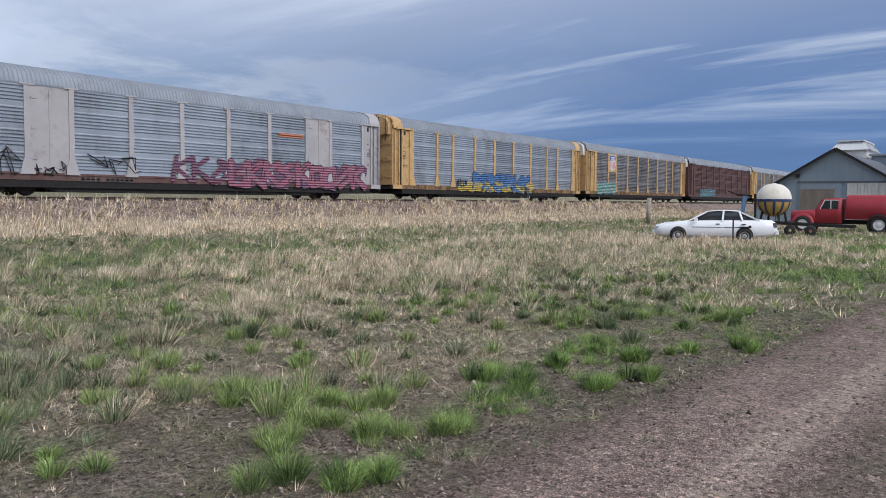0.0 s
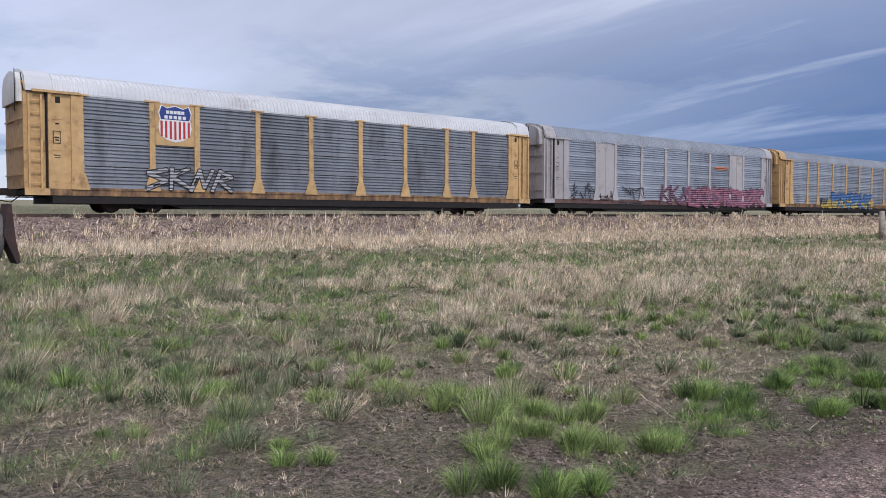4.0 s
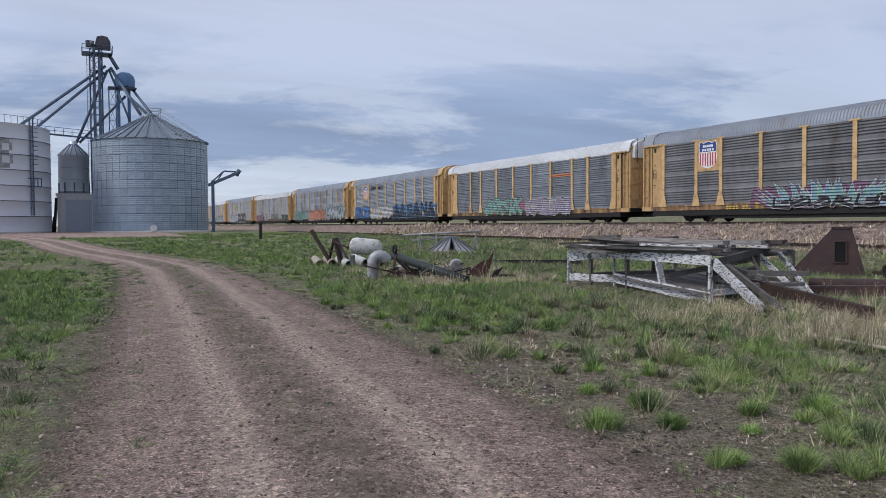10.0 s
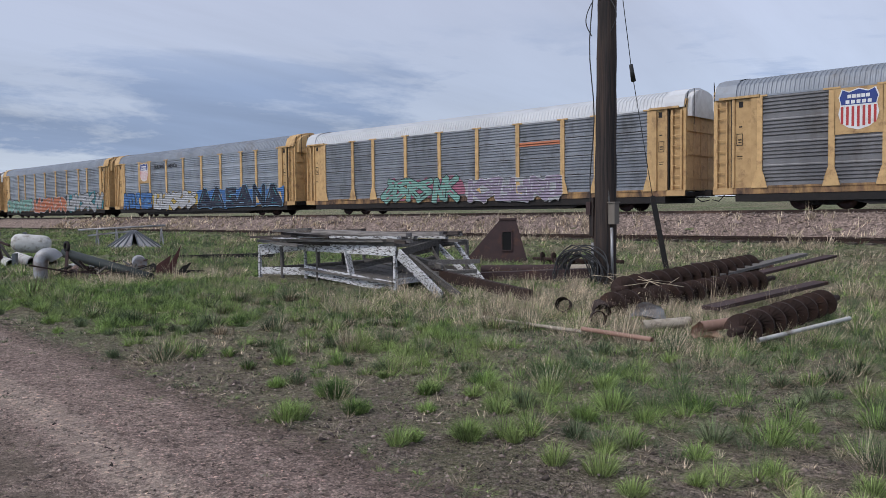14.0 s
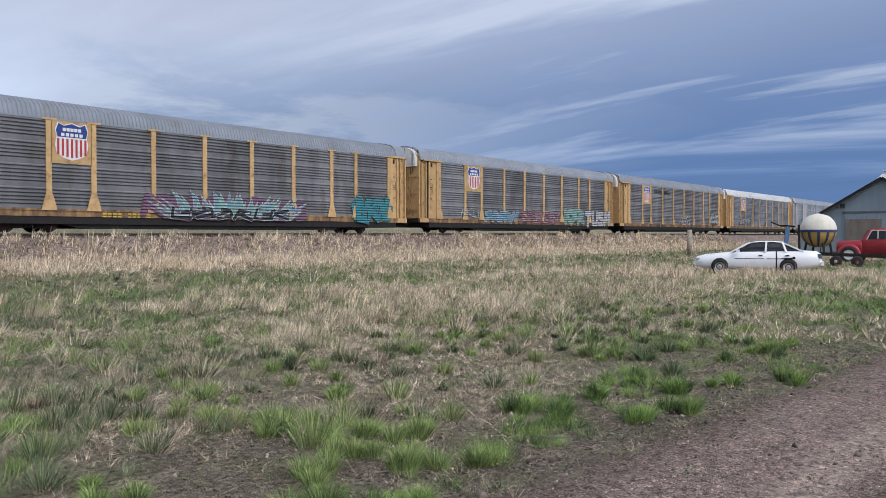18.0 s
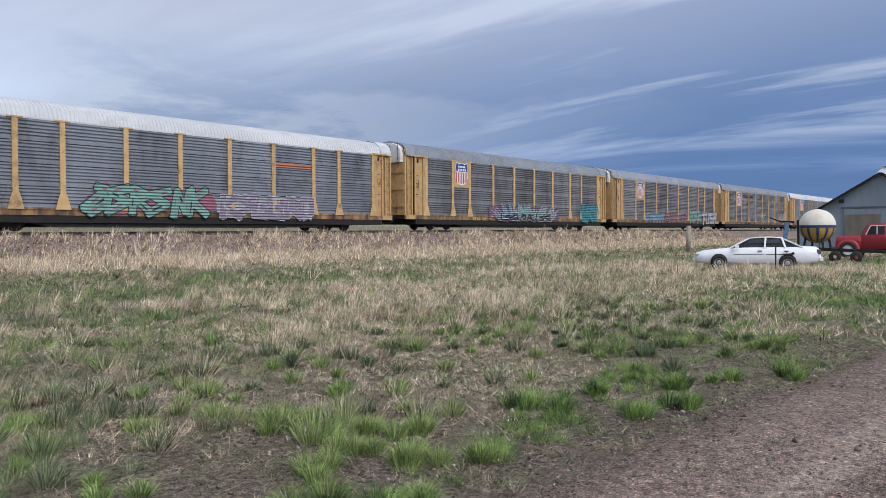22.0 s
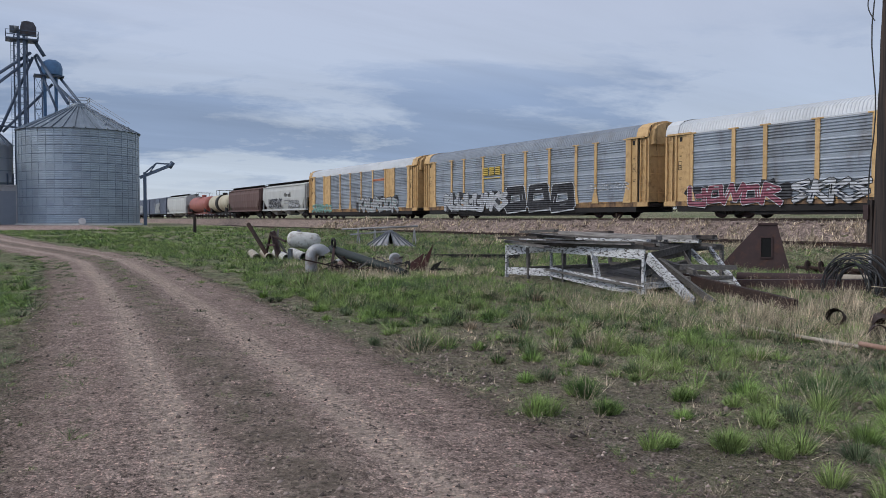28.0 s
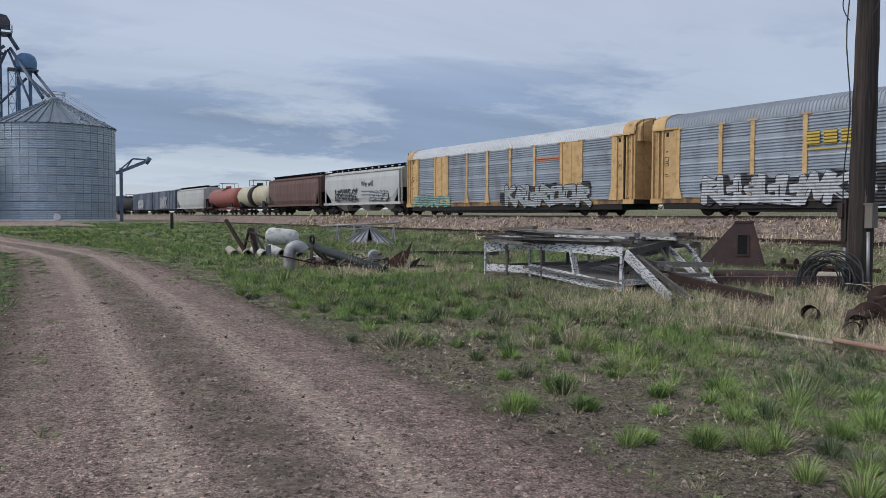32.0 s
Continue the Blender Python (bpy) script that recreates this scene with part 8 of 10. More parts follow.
def junk_left():
    # white gas tank
    root = thing("gas_tank", -27.0, 9.6, "small white gas tank lying on its side", "tank", turn=62)
    bm = bmesh.new()
    spin(bm, [(0.02, -0.58), (0.15, -0.56), (0.25, -0.48), (0.29, -0.38), (0.29, 0.38), (0.25, 0.48), (0.15, 0.56), (0.02, 0.58)], 24, "X", at=(0, 0, 0.74), close=True, m=pose(0, 0, 0, 0, 6, 0))
    part("shell", bm, CHALK, root)
    bm = bmesh.new()
    tube(bm, (-0.1, 0, 1.0), (-0.1, 0, 1.10), 0.06, seg=10)
    part("valve", bm, GREY_STEEL, root)
    for x in (-0.4, 0.4):
        bm = bmesh.new()
        box(bm, x - 0.05, x + 0.05, -0.25, 0.25, -0.02, 0.44)
        part("foot", bm, GREY_STEEL, root)
    # galvanised elbow duct
    root = thing("elbow_duct", -21.9, 8.05, "galvanised elbow duct standing on its open end", "duct", turn=68)
    bm = bmesh.new()
    pts = [Vector((0, 0, -0.02)), Vector((0, 0, 0.20)), Vector((0, 0, 0.42))] + [Vector((0.20 - 0.20 * math.cos(a), 0, 0.46 + 0.20 * math.sin(a))) for a in (0.3, 0.7, 1.1, 1.57, 2.0, 2.4, 2.8)]
    sweep(bm, pts, 0.175)
    part("duct", bm, ZINC_DULL, root)
    # dark green pipe with a wheel
    root = thing("drive_tube", -21.0, 9.2, "dark green auger tube lying with a rusty flywheel", "tube")
    bm = bmesh.new()
    tube(bm, (-22.69, 8.98, 0.70), (-19.2, 9.68, 0.13), 0.125, seg=14)
    wpart("tube", bm, GREEN_PIPE, root)
    bm = bmesh.new()
    spin(bm, [(0.10, -0.03), (0.15, -0.03), (0.15, 0.03), (0.10, 0.03), (0.10, -0.03)], 18, "Y", at=(-22.45, 8.95, 0.88))
    wpart("flywheel", bm, BLACK, root)
    for p, q in (((-22.4, 8.95, 0.75), (-22.0, 8.7, 0.05)), ((-21.6, 9.35, 0.5), (-21.9, 9.5, 0.02)), ((-20.8, 9.75, 0.3), (-20.5, 9.4, 0.05))):
        bm = bmesh.new()
        bar(bm, p, q, 0.07)
        wpart("leg", bm, RUST_BROWN, root)
    # a bundle of pale pipes
    for p, q, rr, mat in (((-27.97, 8.29), (-31.2, 9.05), 0.15, PALE), ((-28.08, 8.79), (-31.2, 9.52), 0.15, PALE), ((-27.01, 9.07), (-30.6, 9.84), 0.16, CHALK), ((-27.0, 9.72), (-31.0, 10.62), 0.19, CHALK), ((-26.4, 10.1), (-29.4, 11.0), 0.14, PALE), ((-23.2, 9.3), (-24.2, 10.0), 0.12, CHALK), ((-21.6, 8.75), (-22.7, 9.3), 0.10, COPPER), ((-21.9, 9.35), (-22.9, 9.9), 0.13, CHALK)):
        lying_pipe("pale_pipe", (*p, 0.22), (*q, 0.26), rr, mat, "chalky white pipe lying in grass")
    for k, (p, q) in enumerate((((-29.0, 8.9, 0.1), (-28.55, 9.0, 1.12)), ((-28.1, 9.1, 0.1), (-28.55, 9.0, 1.12)), ((-28.55, 9.0, 1.02), (-27.5, 9.2, 0.80)), ((-28.9, 8.95, 0.65), (-28.2, 9.05, 0.65)))):
        beam("frame_bar", p, q, 0.07, 0.06, (RUST, RUST_BROWN)[k % 2], "rusty bar of a fallen frame", "bar", "scrap bars")
    lying_pipe("grey_drum", (-21.6, 10.6, 0.36), (-22.3, 10.9, 0.38), 0.19, ZINC_DULL, "grey galvanised drum lying in grass", False, "drum")
    rj = random.Random(21)
    for k in range(40):
        x, y = rj.uniform(-22.9, -19.9), rj.uniform(8.5, 10.6)
        a = rj.uniform(0, 6.28)
        ln = rj.uniform(0.3, 1.1)
        z0 = rj.uniform(0.04, 0.30)
        beam("scrap_bar", (x, y, z0), (x + ln * math.cos(a), y + ln * math.sin(a), max(0.04, z0 + rj.uniform(-0.2, 0.35))), rj.uniform(0.025, 0.06), rj.uniform(0.02, 0.06), (RUST, WOOD_GREY, BLACK, RUST_BROWN)[k % 4], "bent scrap bar among the junk", "bar", "scrap bars")
    for k, (p, q) in enumerate((((-22.8, 9.5, 0.1), (-21.5, 9.1, 0.35)), ((-22.4, 9.9, 0.08), (-21.2, 9.2, 0.3)), ((-22.0, 10.2, 0.1), (-20.9, 9.6, 0.22)), ((-21.5, 9.0, 0.06), (-20.6, 9.3, 0.25)), ((-22.9, 8.9, 0.1), (-22.0, 9.6, 0.3)))):
        beam("scrap_bar", p, q, 0.06, 0.05, (RUST_BROWN, WOOD_GREY, BLACK)[k % 3], "bent scrap bar among the junk", "bar", "scrap bars")
    # plough blades
    root = thing("plough", -20.4, 11.0, "rusty red plough blades pointing up", "plough")
    for k, pts in enumerate((((-20.55, 10.45, 0.05), (-20.35, 10.70, 0.0), (-20.5, 10.95, 0.62), (-20.65, 10.6, 0.35)), ((-20.4, 10.65, 0.0), (-20.25, 10.85, 0.0), (-20.3, 11.15, 0.90), (-20.4, 10.85, 0.40)), ((-20.2, 10.85, 0.0), (-20.1, 10.98, 0.0), (-20.1, 11.35, 0.42), (-20.2, 11.1, 0.30)))):
        bm = bmesh.new()
        bm.faces.new([bm.verts.new(c) for c in pts])
        bmesh.ops.solidify(bm, geom=bm.faces[:], thickness=0.03)
        wpart("blade", bm, (BLADE, BLADE, BLACK)[k], root)
    bm = bmesh.new()
    bar(bm, (-20.9, 10.6, 0.15), (-19.9, 11.6, 0.15), 0.08)
    wpart("tool_bar", bm, BLACK, root)
    for k in range(2):
        bm = bmesh.new()
        spin(bm, [(0.10, -0.02), (0.19, -0.02), (0.19, 0.02), (0.10, 0.02)], 14, "Y", at=(-20.95 + 0.3 * k, 10.65 + 0.2 * k, 0.2))
        wpart("wheel", bm, BLACK, root)
    # conical roof cap
    root = thing("roof_cap", -37.6, 18.2, "grey ribbed conical bin roof lying on the grass", "roof cap", z=-0.15)
    bm = bmesh.new()
    seg = 22
    top = [bm.verts.new((-37.6 + 0.12 * math.cos(2 * math.pi * k / seg), 18.2 + 0.12 * math.sin(2 * math.pi * k / seg), 0.96)) for k in range(seg)]
    low = [bm.verts.new((-37.6 + 1.66 * math.cos(2 * math.pi * k / seg), 18.2 + 1.66 * math.sin(2 * math.pi * k / seg), -0.06)) for k in range(seg)]
    for k in range(seg):
        if k not in (20,):
            bm.faces.new((low[k], low[(k + 1) % seg], top[(k + 1) % seg], top[k]))
    wpart("cone", bm, ZINC_DULL, root)
    for k in range(seg):
        bm = bmesh.new()
        bar(bm, (-37.6 + 1.68 * math.cos(2 * math.pi * k / seg), 18.2 + 1.68 * math.sin(2 * math.pi * k / seg), -0.05), (-37.6 + 0.1 * math.cos(2 * math.pi * k / seg), 18.2 + 0.1 * math.sin(2 * math.pi * k / seg), 0.99), 0.045)
        wpart("rib", bm, GREY_STEEL, root)
    # trestle with a long pole
    root = thing("trestle", -39.2, 19.2, "long grey pole lying on blue-grey trestles", "trestle")
    bm = bmesh.new()
    tube(bm, (-40.9, 16.9, 1.03), (-39.0, 20.6, 1.20), 0.05, seg=8)
    wpart("pole", bm, ZINC_DULL, root)
    for x, y in ((-40.3, 17.6), (-39.9, 18.4), (-38.9, 20.3)):
        for s in (-1, 1):
            bm = bmesh.new()
            bar(bm, (x + s * 0.22, y, 0.05), (x, y, 1.06), 0.055)
            wpart("leg", bm, ZINC_DULL, root)
    bm = bmesh.new()
    bar(bm, (-40.5, 17.2, 0.75), (-39.5, 19.2, 0.95), 0.08)
    wpart("brace", bm, ZINC_DULL, root)
    # leaning timbers
    beam("leaning_timber", (-28.6, 8.85, 0.30), (-29.55, 8.45, 1.42), 0.11, 0.10, RUST, "thick grey timber leaning out of the scrap")
    beam("leaning_timber", (-29.3, 9.9, 0.15), (-29.0, 9.2, 1.15), 0.07, 0.06, WOOD_GREY, "grey timber leaning against another")
    beam("leaning_timber", (-28.6, 9.2, 0.5), (-29.1, 9.45, 1.20), 0.06, 0.05, WOOD_GREY, "grey timber leaning against another")
    beam("leaning_timber", (-28.4, 9.3, 0.15), (-28.5, 9.1, 1.15), 0.22, 0.10, RUST_BROWN, "rusty upright in the scrap")
    beam("track_panel", (-27.2, 14.6, 0.18), (-24.6, 17.2, 0.22), 0.12, 0.14, BLACK, "dark length of rail lying in grass", "rail", "scrap steel")
    # marker post by the line
    root = thing("marker_post", -68.5, 15.2, "dark wooden marker post in short grass", "post")
    bm = bmesh.new()
    box(bm, -68.62, -68.38, 15.1, 15.32, 0.2, 1.75)
    wpart("post", bm, POLE, root)


junk_left()

# ---- things: grain bins ----


def grain_bin():
    cx, cy, R, z0, H = -124.5, 11.9, 7.85, 0.70, 12.7
    root = thing("grain_bin", cx, cy, "large corrugated steel grain bin with a ribbed conical roof", "grain bin", z=z0)
    bm = bmesh.new()
    spin(bm, [(R + 0.35, -0.6), (R + 0.35, 0.25), (R - 0.1, 0.25)], 64)
    part("foundation", bm, CONCRETE, root, "pale concrete ring foundation")
    rings, cols = 11, 44
    h = H / rings
    bm = bmesh.new()
    a = 2 * math.pi / cols
    n, m = 3, 8
    g = []
    for i in range(n + 1):
        t = -a / 2 + a * i / n
        g.append([bm.verts.new(((R + 0.025 * (j % 2)) * math.cos(t * 0.95), (R + 0.025 * (j % 2)) * math.sin(t * 0.95), 0.03 + (h - 0.06) * j / m)) for j in range(m + 1)])
    for i in range(n):
        for j in range(m):
            bm.faces.new((g[i][j], g[i + 1][j], g[i + 1][j + 1], g[i][j + 1]))
    first = part("wall_sheet", bm, BIN, root)
    first.location = (0, 0, 0.25)
    cells = [(i, k) for k in range(rings) for i in range(cols)]
    near = [c for c in cells if math.cos(2 * math.pi * c[0] / cols - 0.05) > -0.25][:299]
    for i, k in near[1:]:
        again("wall_sheet", first, root, pose(0, 0, 0.25 + k * h, 0, 0, 360 * i / cols))
    first.matrix_local = pose(0, 0, 0.25 + near[0][1] * h, 0, 0, 360 * near[0][0] / cols)
    bm = bmesh.new()
    spin(bm, [(R - 0.05, 0.2 + H * j / 44) for j in range(45)], 48)
    part("rear_wall", bm, TOWER, root)
    for k in range(0, cols):
        t = 2 * math.pi * (k + 0.5) / cols
        if math.cos(t - 0.05) > -0.2:
            bm = bmesh.new()
            box(bm, R + 0.02, R + 0.05, -0.02, 0.02, 0.25, 0.25 + H)
            if k == 0:
                stiff = part("stiffener", bm, BIN, root)
                stiff.matrix_local = pose(0, 0, 0, 0, 0, math.degrees(t))
            else:
                bm.free()
                again("stiffener", stiff, root, pose(0, 0, 0, 0, 0, math.degrees(t)))
    # roof of ribbed sheets
    ze, zt = 0.25 + H, 0.25 + H + 3.7
    for k in range(36):
        if k == 0:
            bm = bmesh.new()
            t = math.pi / 36
            p = [bm.verts.new((r * math.cos(s * t), r * math.sin(s * t), z)) for r, z in ((R + 0.25, ze - 0.05), (0.9, zt)) for s in (-1, 1)]
            bm.faces.new((p[0], p[1], p[3], p[2]))
            q = 0.14
            bar(bm, (R + 0.25, 0.0, ze + 0.02), (0.9, 0.0, zt + 0.06), q)
            rsheet = part("roof_sheet", bm, BIN_ROOF, root)
        else:
            again("roof_sheet", rsheet, root, pose(0, 0, 0, 0, 0, 10 * k))
    bm = bmesh.new()
    spin(bm, [(1.1, zt - 0.2), (1.1, zt + 0.15), (0.6, zt + 0.5), (0.02, zt + 0.6)], 24)
    part("cap", bm, BIN_ROOF, root)
    bm = bmesh.new()
    for x in (-1.3, 1.3):
        for y in (-1.3, 1.3):
            bar(bm, (x, y, zt - 0.3), (x, y, zt + 1.2), 0.07)
        bar(bm, (x, -1.3, zt + 1.15), (x, 1.3, zt + 1.15), 0.06), bar(bm, (-1.3, x, zt + 1.15), (1.3, x, zt + 1.15), 0.06), bar(bm, (-1.3, x, zt + 0.7), (1.3, x, zt + 0.7), 0.05), bar(bm, (x, -1.3, zt + 0.7), (x, 1.3, zt + 0.7), 0.05)
    part("peak_platform", bm, ZINC_DULL, root)
    bm = bmesh.new()
    for s in (-0.25, 0.25):
        bar(bm, (R * 0.72, R * 0.72 + s, ze + 0.2), (1.0, 1.0 + s, zt + 0.3), 0.06)
        bar(bm, (R * 0.72, R * 0.72 + s, ze + 1.1), (1.0, 1.0 + s, zt + 1.2), 0.05)
    part("roof_ladder", bm, ZINC_DULL, root)
    for ang in (25, -40, 70):
        bm = bmesh.new()
        tube(bm, (R * 0.82 * math.cos(radians(ang)), R * 0.82 * math.sin(radians(ang)), ze + 0.5), (R * 0.82 * math.cos(radians(ang)), R * 0.82 * math.sin(radians(ang)), ze + 1.0), 0.25, seg=10)
        part("roof_vent", bm, BIN_ROOF, root)
    bm = bmesh.new()
    tube(bm, (R + 0.05, -0.6, 0.55), (R + 0.5, -0.6, 0.55), 0.45, seg=16)
    part("hatch", bm, WHITE, root, "round white hatch")


def white_bin():
    cx, cy, R, z0, H = -127.5, -11.6, 10.3, 0.9, 14.2
    root = thing("white_storage_tank", cx, cy, "large white steel grain tank with faded black lettering", "storage tank", z=z0)
    bm = bmesh.new()
    h = H / 7
    spin(bm, [(R - 0.2, -0.6), (R, -0.6), (R, 0.0)], 64)
    part("base_ring", bm, CONCRETE, root)
    for k in range(7):
        bm = bmesh.new()
        spin(bm, [(R, k * h), (R, (k + 1) * h - 0.06), (R + 0.04, (k + 1) * h - 0.04), (R + 0.04, (k + 1) * h)], 72)
        part("shell_course", bm, TANKWHITE, root)
        if k:
            bm = bmesh.new()
            spin(bm, [(R + 0.01, k * h - 0.05), (R + 0.06, k * h - 0.05), (R + 0.06, k * h + 0.05), (R + 0.01, k * h + 0.05)], 72)
            part("seam_ring", bm, GREY_STEEL, root)
    bm = bmesh.new()
    spin(bm, [(R, H), (0.4, H + 1.1), (0.02, H + 1.1)], 64)
    part("roof", bm, TANKWHITE, root)
    # ladder with a cage and landing, on the side that faces the road
    def at(az, rad, z):
        return Vector((rad * math.cos(radians(az)), rad * math.sin(radians(az)), z))
    bm = bmesh.new()
    for s in (-1.4, 1.4):
        bar(bm, at(51 + s, R + 0.15, 2.2), at(51 + s, R + 0.15, H + 1.0), 0.13)
    for k in range(40):
        bar(bm, at(49.6, R + 0.15, 2.3 + 0.32 * k), at(52.4, R + 0.15, 2.3 + 0.32 * k), 0.06)
    part("ladder", bm, TOWER, root)
    bm = bmesh.new()
    for k in range(10):
        z = 9.0 + 0.6 * k
        bar(bm, at(49.2, R + 0.2, z), at(49.2, R + 0.9, z), 0.04), bar(bm, at(52.8, R + 0.2, z), at(52.8, R + 0.9, z), 0.04), bar(bm, at(49.2, R + 0.9, z), at(52.8, R + 0.9, z), 0.04)
    part("ladder_cage", bm, TOWER, root)
    bm = bmesh.new()
    for z in (6.0, 7.1):
        bar(bm, at(47.5, R + 1.0, z), at(54.5, R + 1.0, z), 0.16)
        bar(bm, at(47.5, R, z), at(47.5, R + 1.0, z), 0.08), bar(bm, at(54.5, R, z), at(54.5, R + 1.0, z), 0.08)
    for az in (47.5, 51, 54.5):
        bar(bm, at(az, R + 1.0, 6.0), at(az, R + 1.0, 7.1), 0.14)
    part("landing", bm, TOWER, root)
    bm = bmesh.new()
    for k in range(10):
        az = 20 + 5 * k
        bar(bm, at(az, R - 0.1, H), at(az, R - 0.1, H + 1.0), 0.06)
        bar(bm, at(az, R - 0.1, H + 1.0), at(az + 5, R - 0.1, H + 1.0), 0.05)
    part("roof_rail", bm, TOWER, root)
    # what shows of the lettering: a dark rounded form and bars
    bm = bmesh.new()
    for az0, az1, za, zb in ((25.5, 27.5, 8.3, 12.2), (27.5, 33.0, 11.5, 12.2), (27.5, 32.6, 9.9, 10.6), (27.5, 33.0, 8.3, 9.0), (32.6, 35.0, 10.6, 11.6), (33.0, 35.4, 8.9, 10.0)):
        q = [at(az0, R + 0.012, za), at(az1, R + 0.012, za), at(az1, R + 0.012, zb), at(az0, R + 0.012, zb)]
        bm.faces.new([bm.verts.new(c) for c in q])
    part("lettering", bm, INK["grey"], root, "faded dark painted letter")


def small_silo():
    cx, cy, z0 = -134.0, 1.75, 0.9
    root = thing("hopper_silo", cx, cy, "small grey steel silo standing on a white drive-through building", "silo", z=z0)
    bm = bmesh.new()
    spin(bm, [(2.15, 5.9), (2.15, 11.2), (2.25, 11.25), (0.5, 13.0), (0.5, 13.5), (0.02, 13.6)], 32)
    part("tank", bm, SILO, root)
    for k in range(16):
        a = 2 * math.pi * (k + 0.5) / 16
        bm = bmesh.new()
        bar(bm, (2.27 * math.cos(a), 2.27 * math.sin(a), 11.28), (0.52 * math.cos(a), 0.52 * math.sin(a), 13.04), 0.09)
        part("roof_rib", bm, TOWER, root)
    for z in (7.6, 9.4):
        bm = bmesh.new()
        spin(bm, [(2.15, z - 0.06), (2.20, z), (2.15, z + 0.06)], 32)
        part("band", bm, BIN, root)
    bm = bmesh.new()
    spin(bm, [(0.5, 3.2), (2.1, 5.9)], 32)
    part("cone", bm, BIN, root)
    for k in range(10):
        a = 2 * math.pi * k / 10
        bm = bmesh.new()
        bar(bm, (2.2 * math.cos(a), 2.2 * math.sin(a), 4.8), (2.2 * math.cos(a), 2.2 * math.sin(a), 7.2), 0.2)
        part("leg", bm, TOWER, root)
    shed = thing("dump_shed", -132.5, 2.0, "white metal drive-through shed with a grey roller door", "shed", z=z0)
    bm = bmesh.new()
    x1 = 2.4
    box(bm, x1 - 0.2, x1, -2.6, -1.5, -0.5, 5.3), box(bm, x1 - 0.2, x1, 2.0, 2.6, -0.5, 5.3), box(bm, x1 - 0.2, x1, -1.5, 2.0, 4.6, 5.3)
    box(bm, -6, x1 - 0.2, -2.6, -2.4, -0.5, 5.3), box(bm, -6, x1 - 0.2, 2.4, 2.6, -0.5, 5.3)
    part("wall", bm, WHITE, shed)
    bm = bmesh.new()
    box(bm, -6.2, x1 + 0.15, -2.8, 2.8, 5.3, 5.5)
    part("roof", bm, WHITE, shed)
    for k in range(14):
        bm = bmesh.new()
        box(bm, x1 - 0.12, x1 - 0.04 + 0.01 * (k % 2), -1.499, 1.999, -0.2 + k * 0.343, -0.2 + (k + 1) * 0.343)
        part("door_slat", bm, ROLLER, shed)
    for k, (dy, hh) in enumerate(((-3.3, 2.2), (-3.0, 5.0))):
        o = thing("standing_pipe", -129.2, 2.0 + dy, "dark steel pipe standing by the shed", "pipe")
        bm = bmesh.new()
        tube(bm, (0, 0, -0.1), (0.2, 0.3, hh), 0.2, seg=10)
        part("pipe", bm, BLACK, o)


def lattice(bm, x, y, w, z0, z1, stepz, th):
    for sx in (-w, w):
        for sy in (-w, w):
            bar(bm, (x + sx, y + sy, z0), (x + sx, y + sy, z1), th)
    z, k = z0, 0
    while z < z1 - 0.1:
        n = min(z + stepz, z1)
        for a, b in (((-w, -w), (w, -w)), ((w, -w), (w, w)), ((w, w), (-w, w)), ((-w, w), (-w, -w))):
            bar(bm, (x + a[0], y + a[1], z), (x + b[0], y + b[1], z), th * 0.6)
            p, q = (a, b) if k % 2 else (b, a)
            bar(bm, (x + p[0], y + p[1], z), (x + q[0], y + q[1], n), th * 0.5)
        z, k = n, k + 1


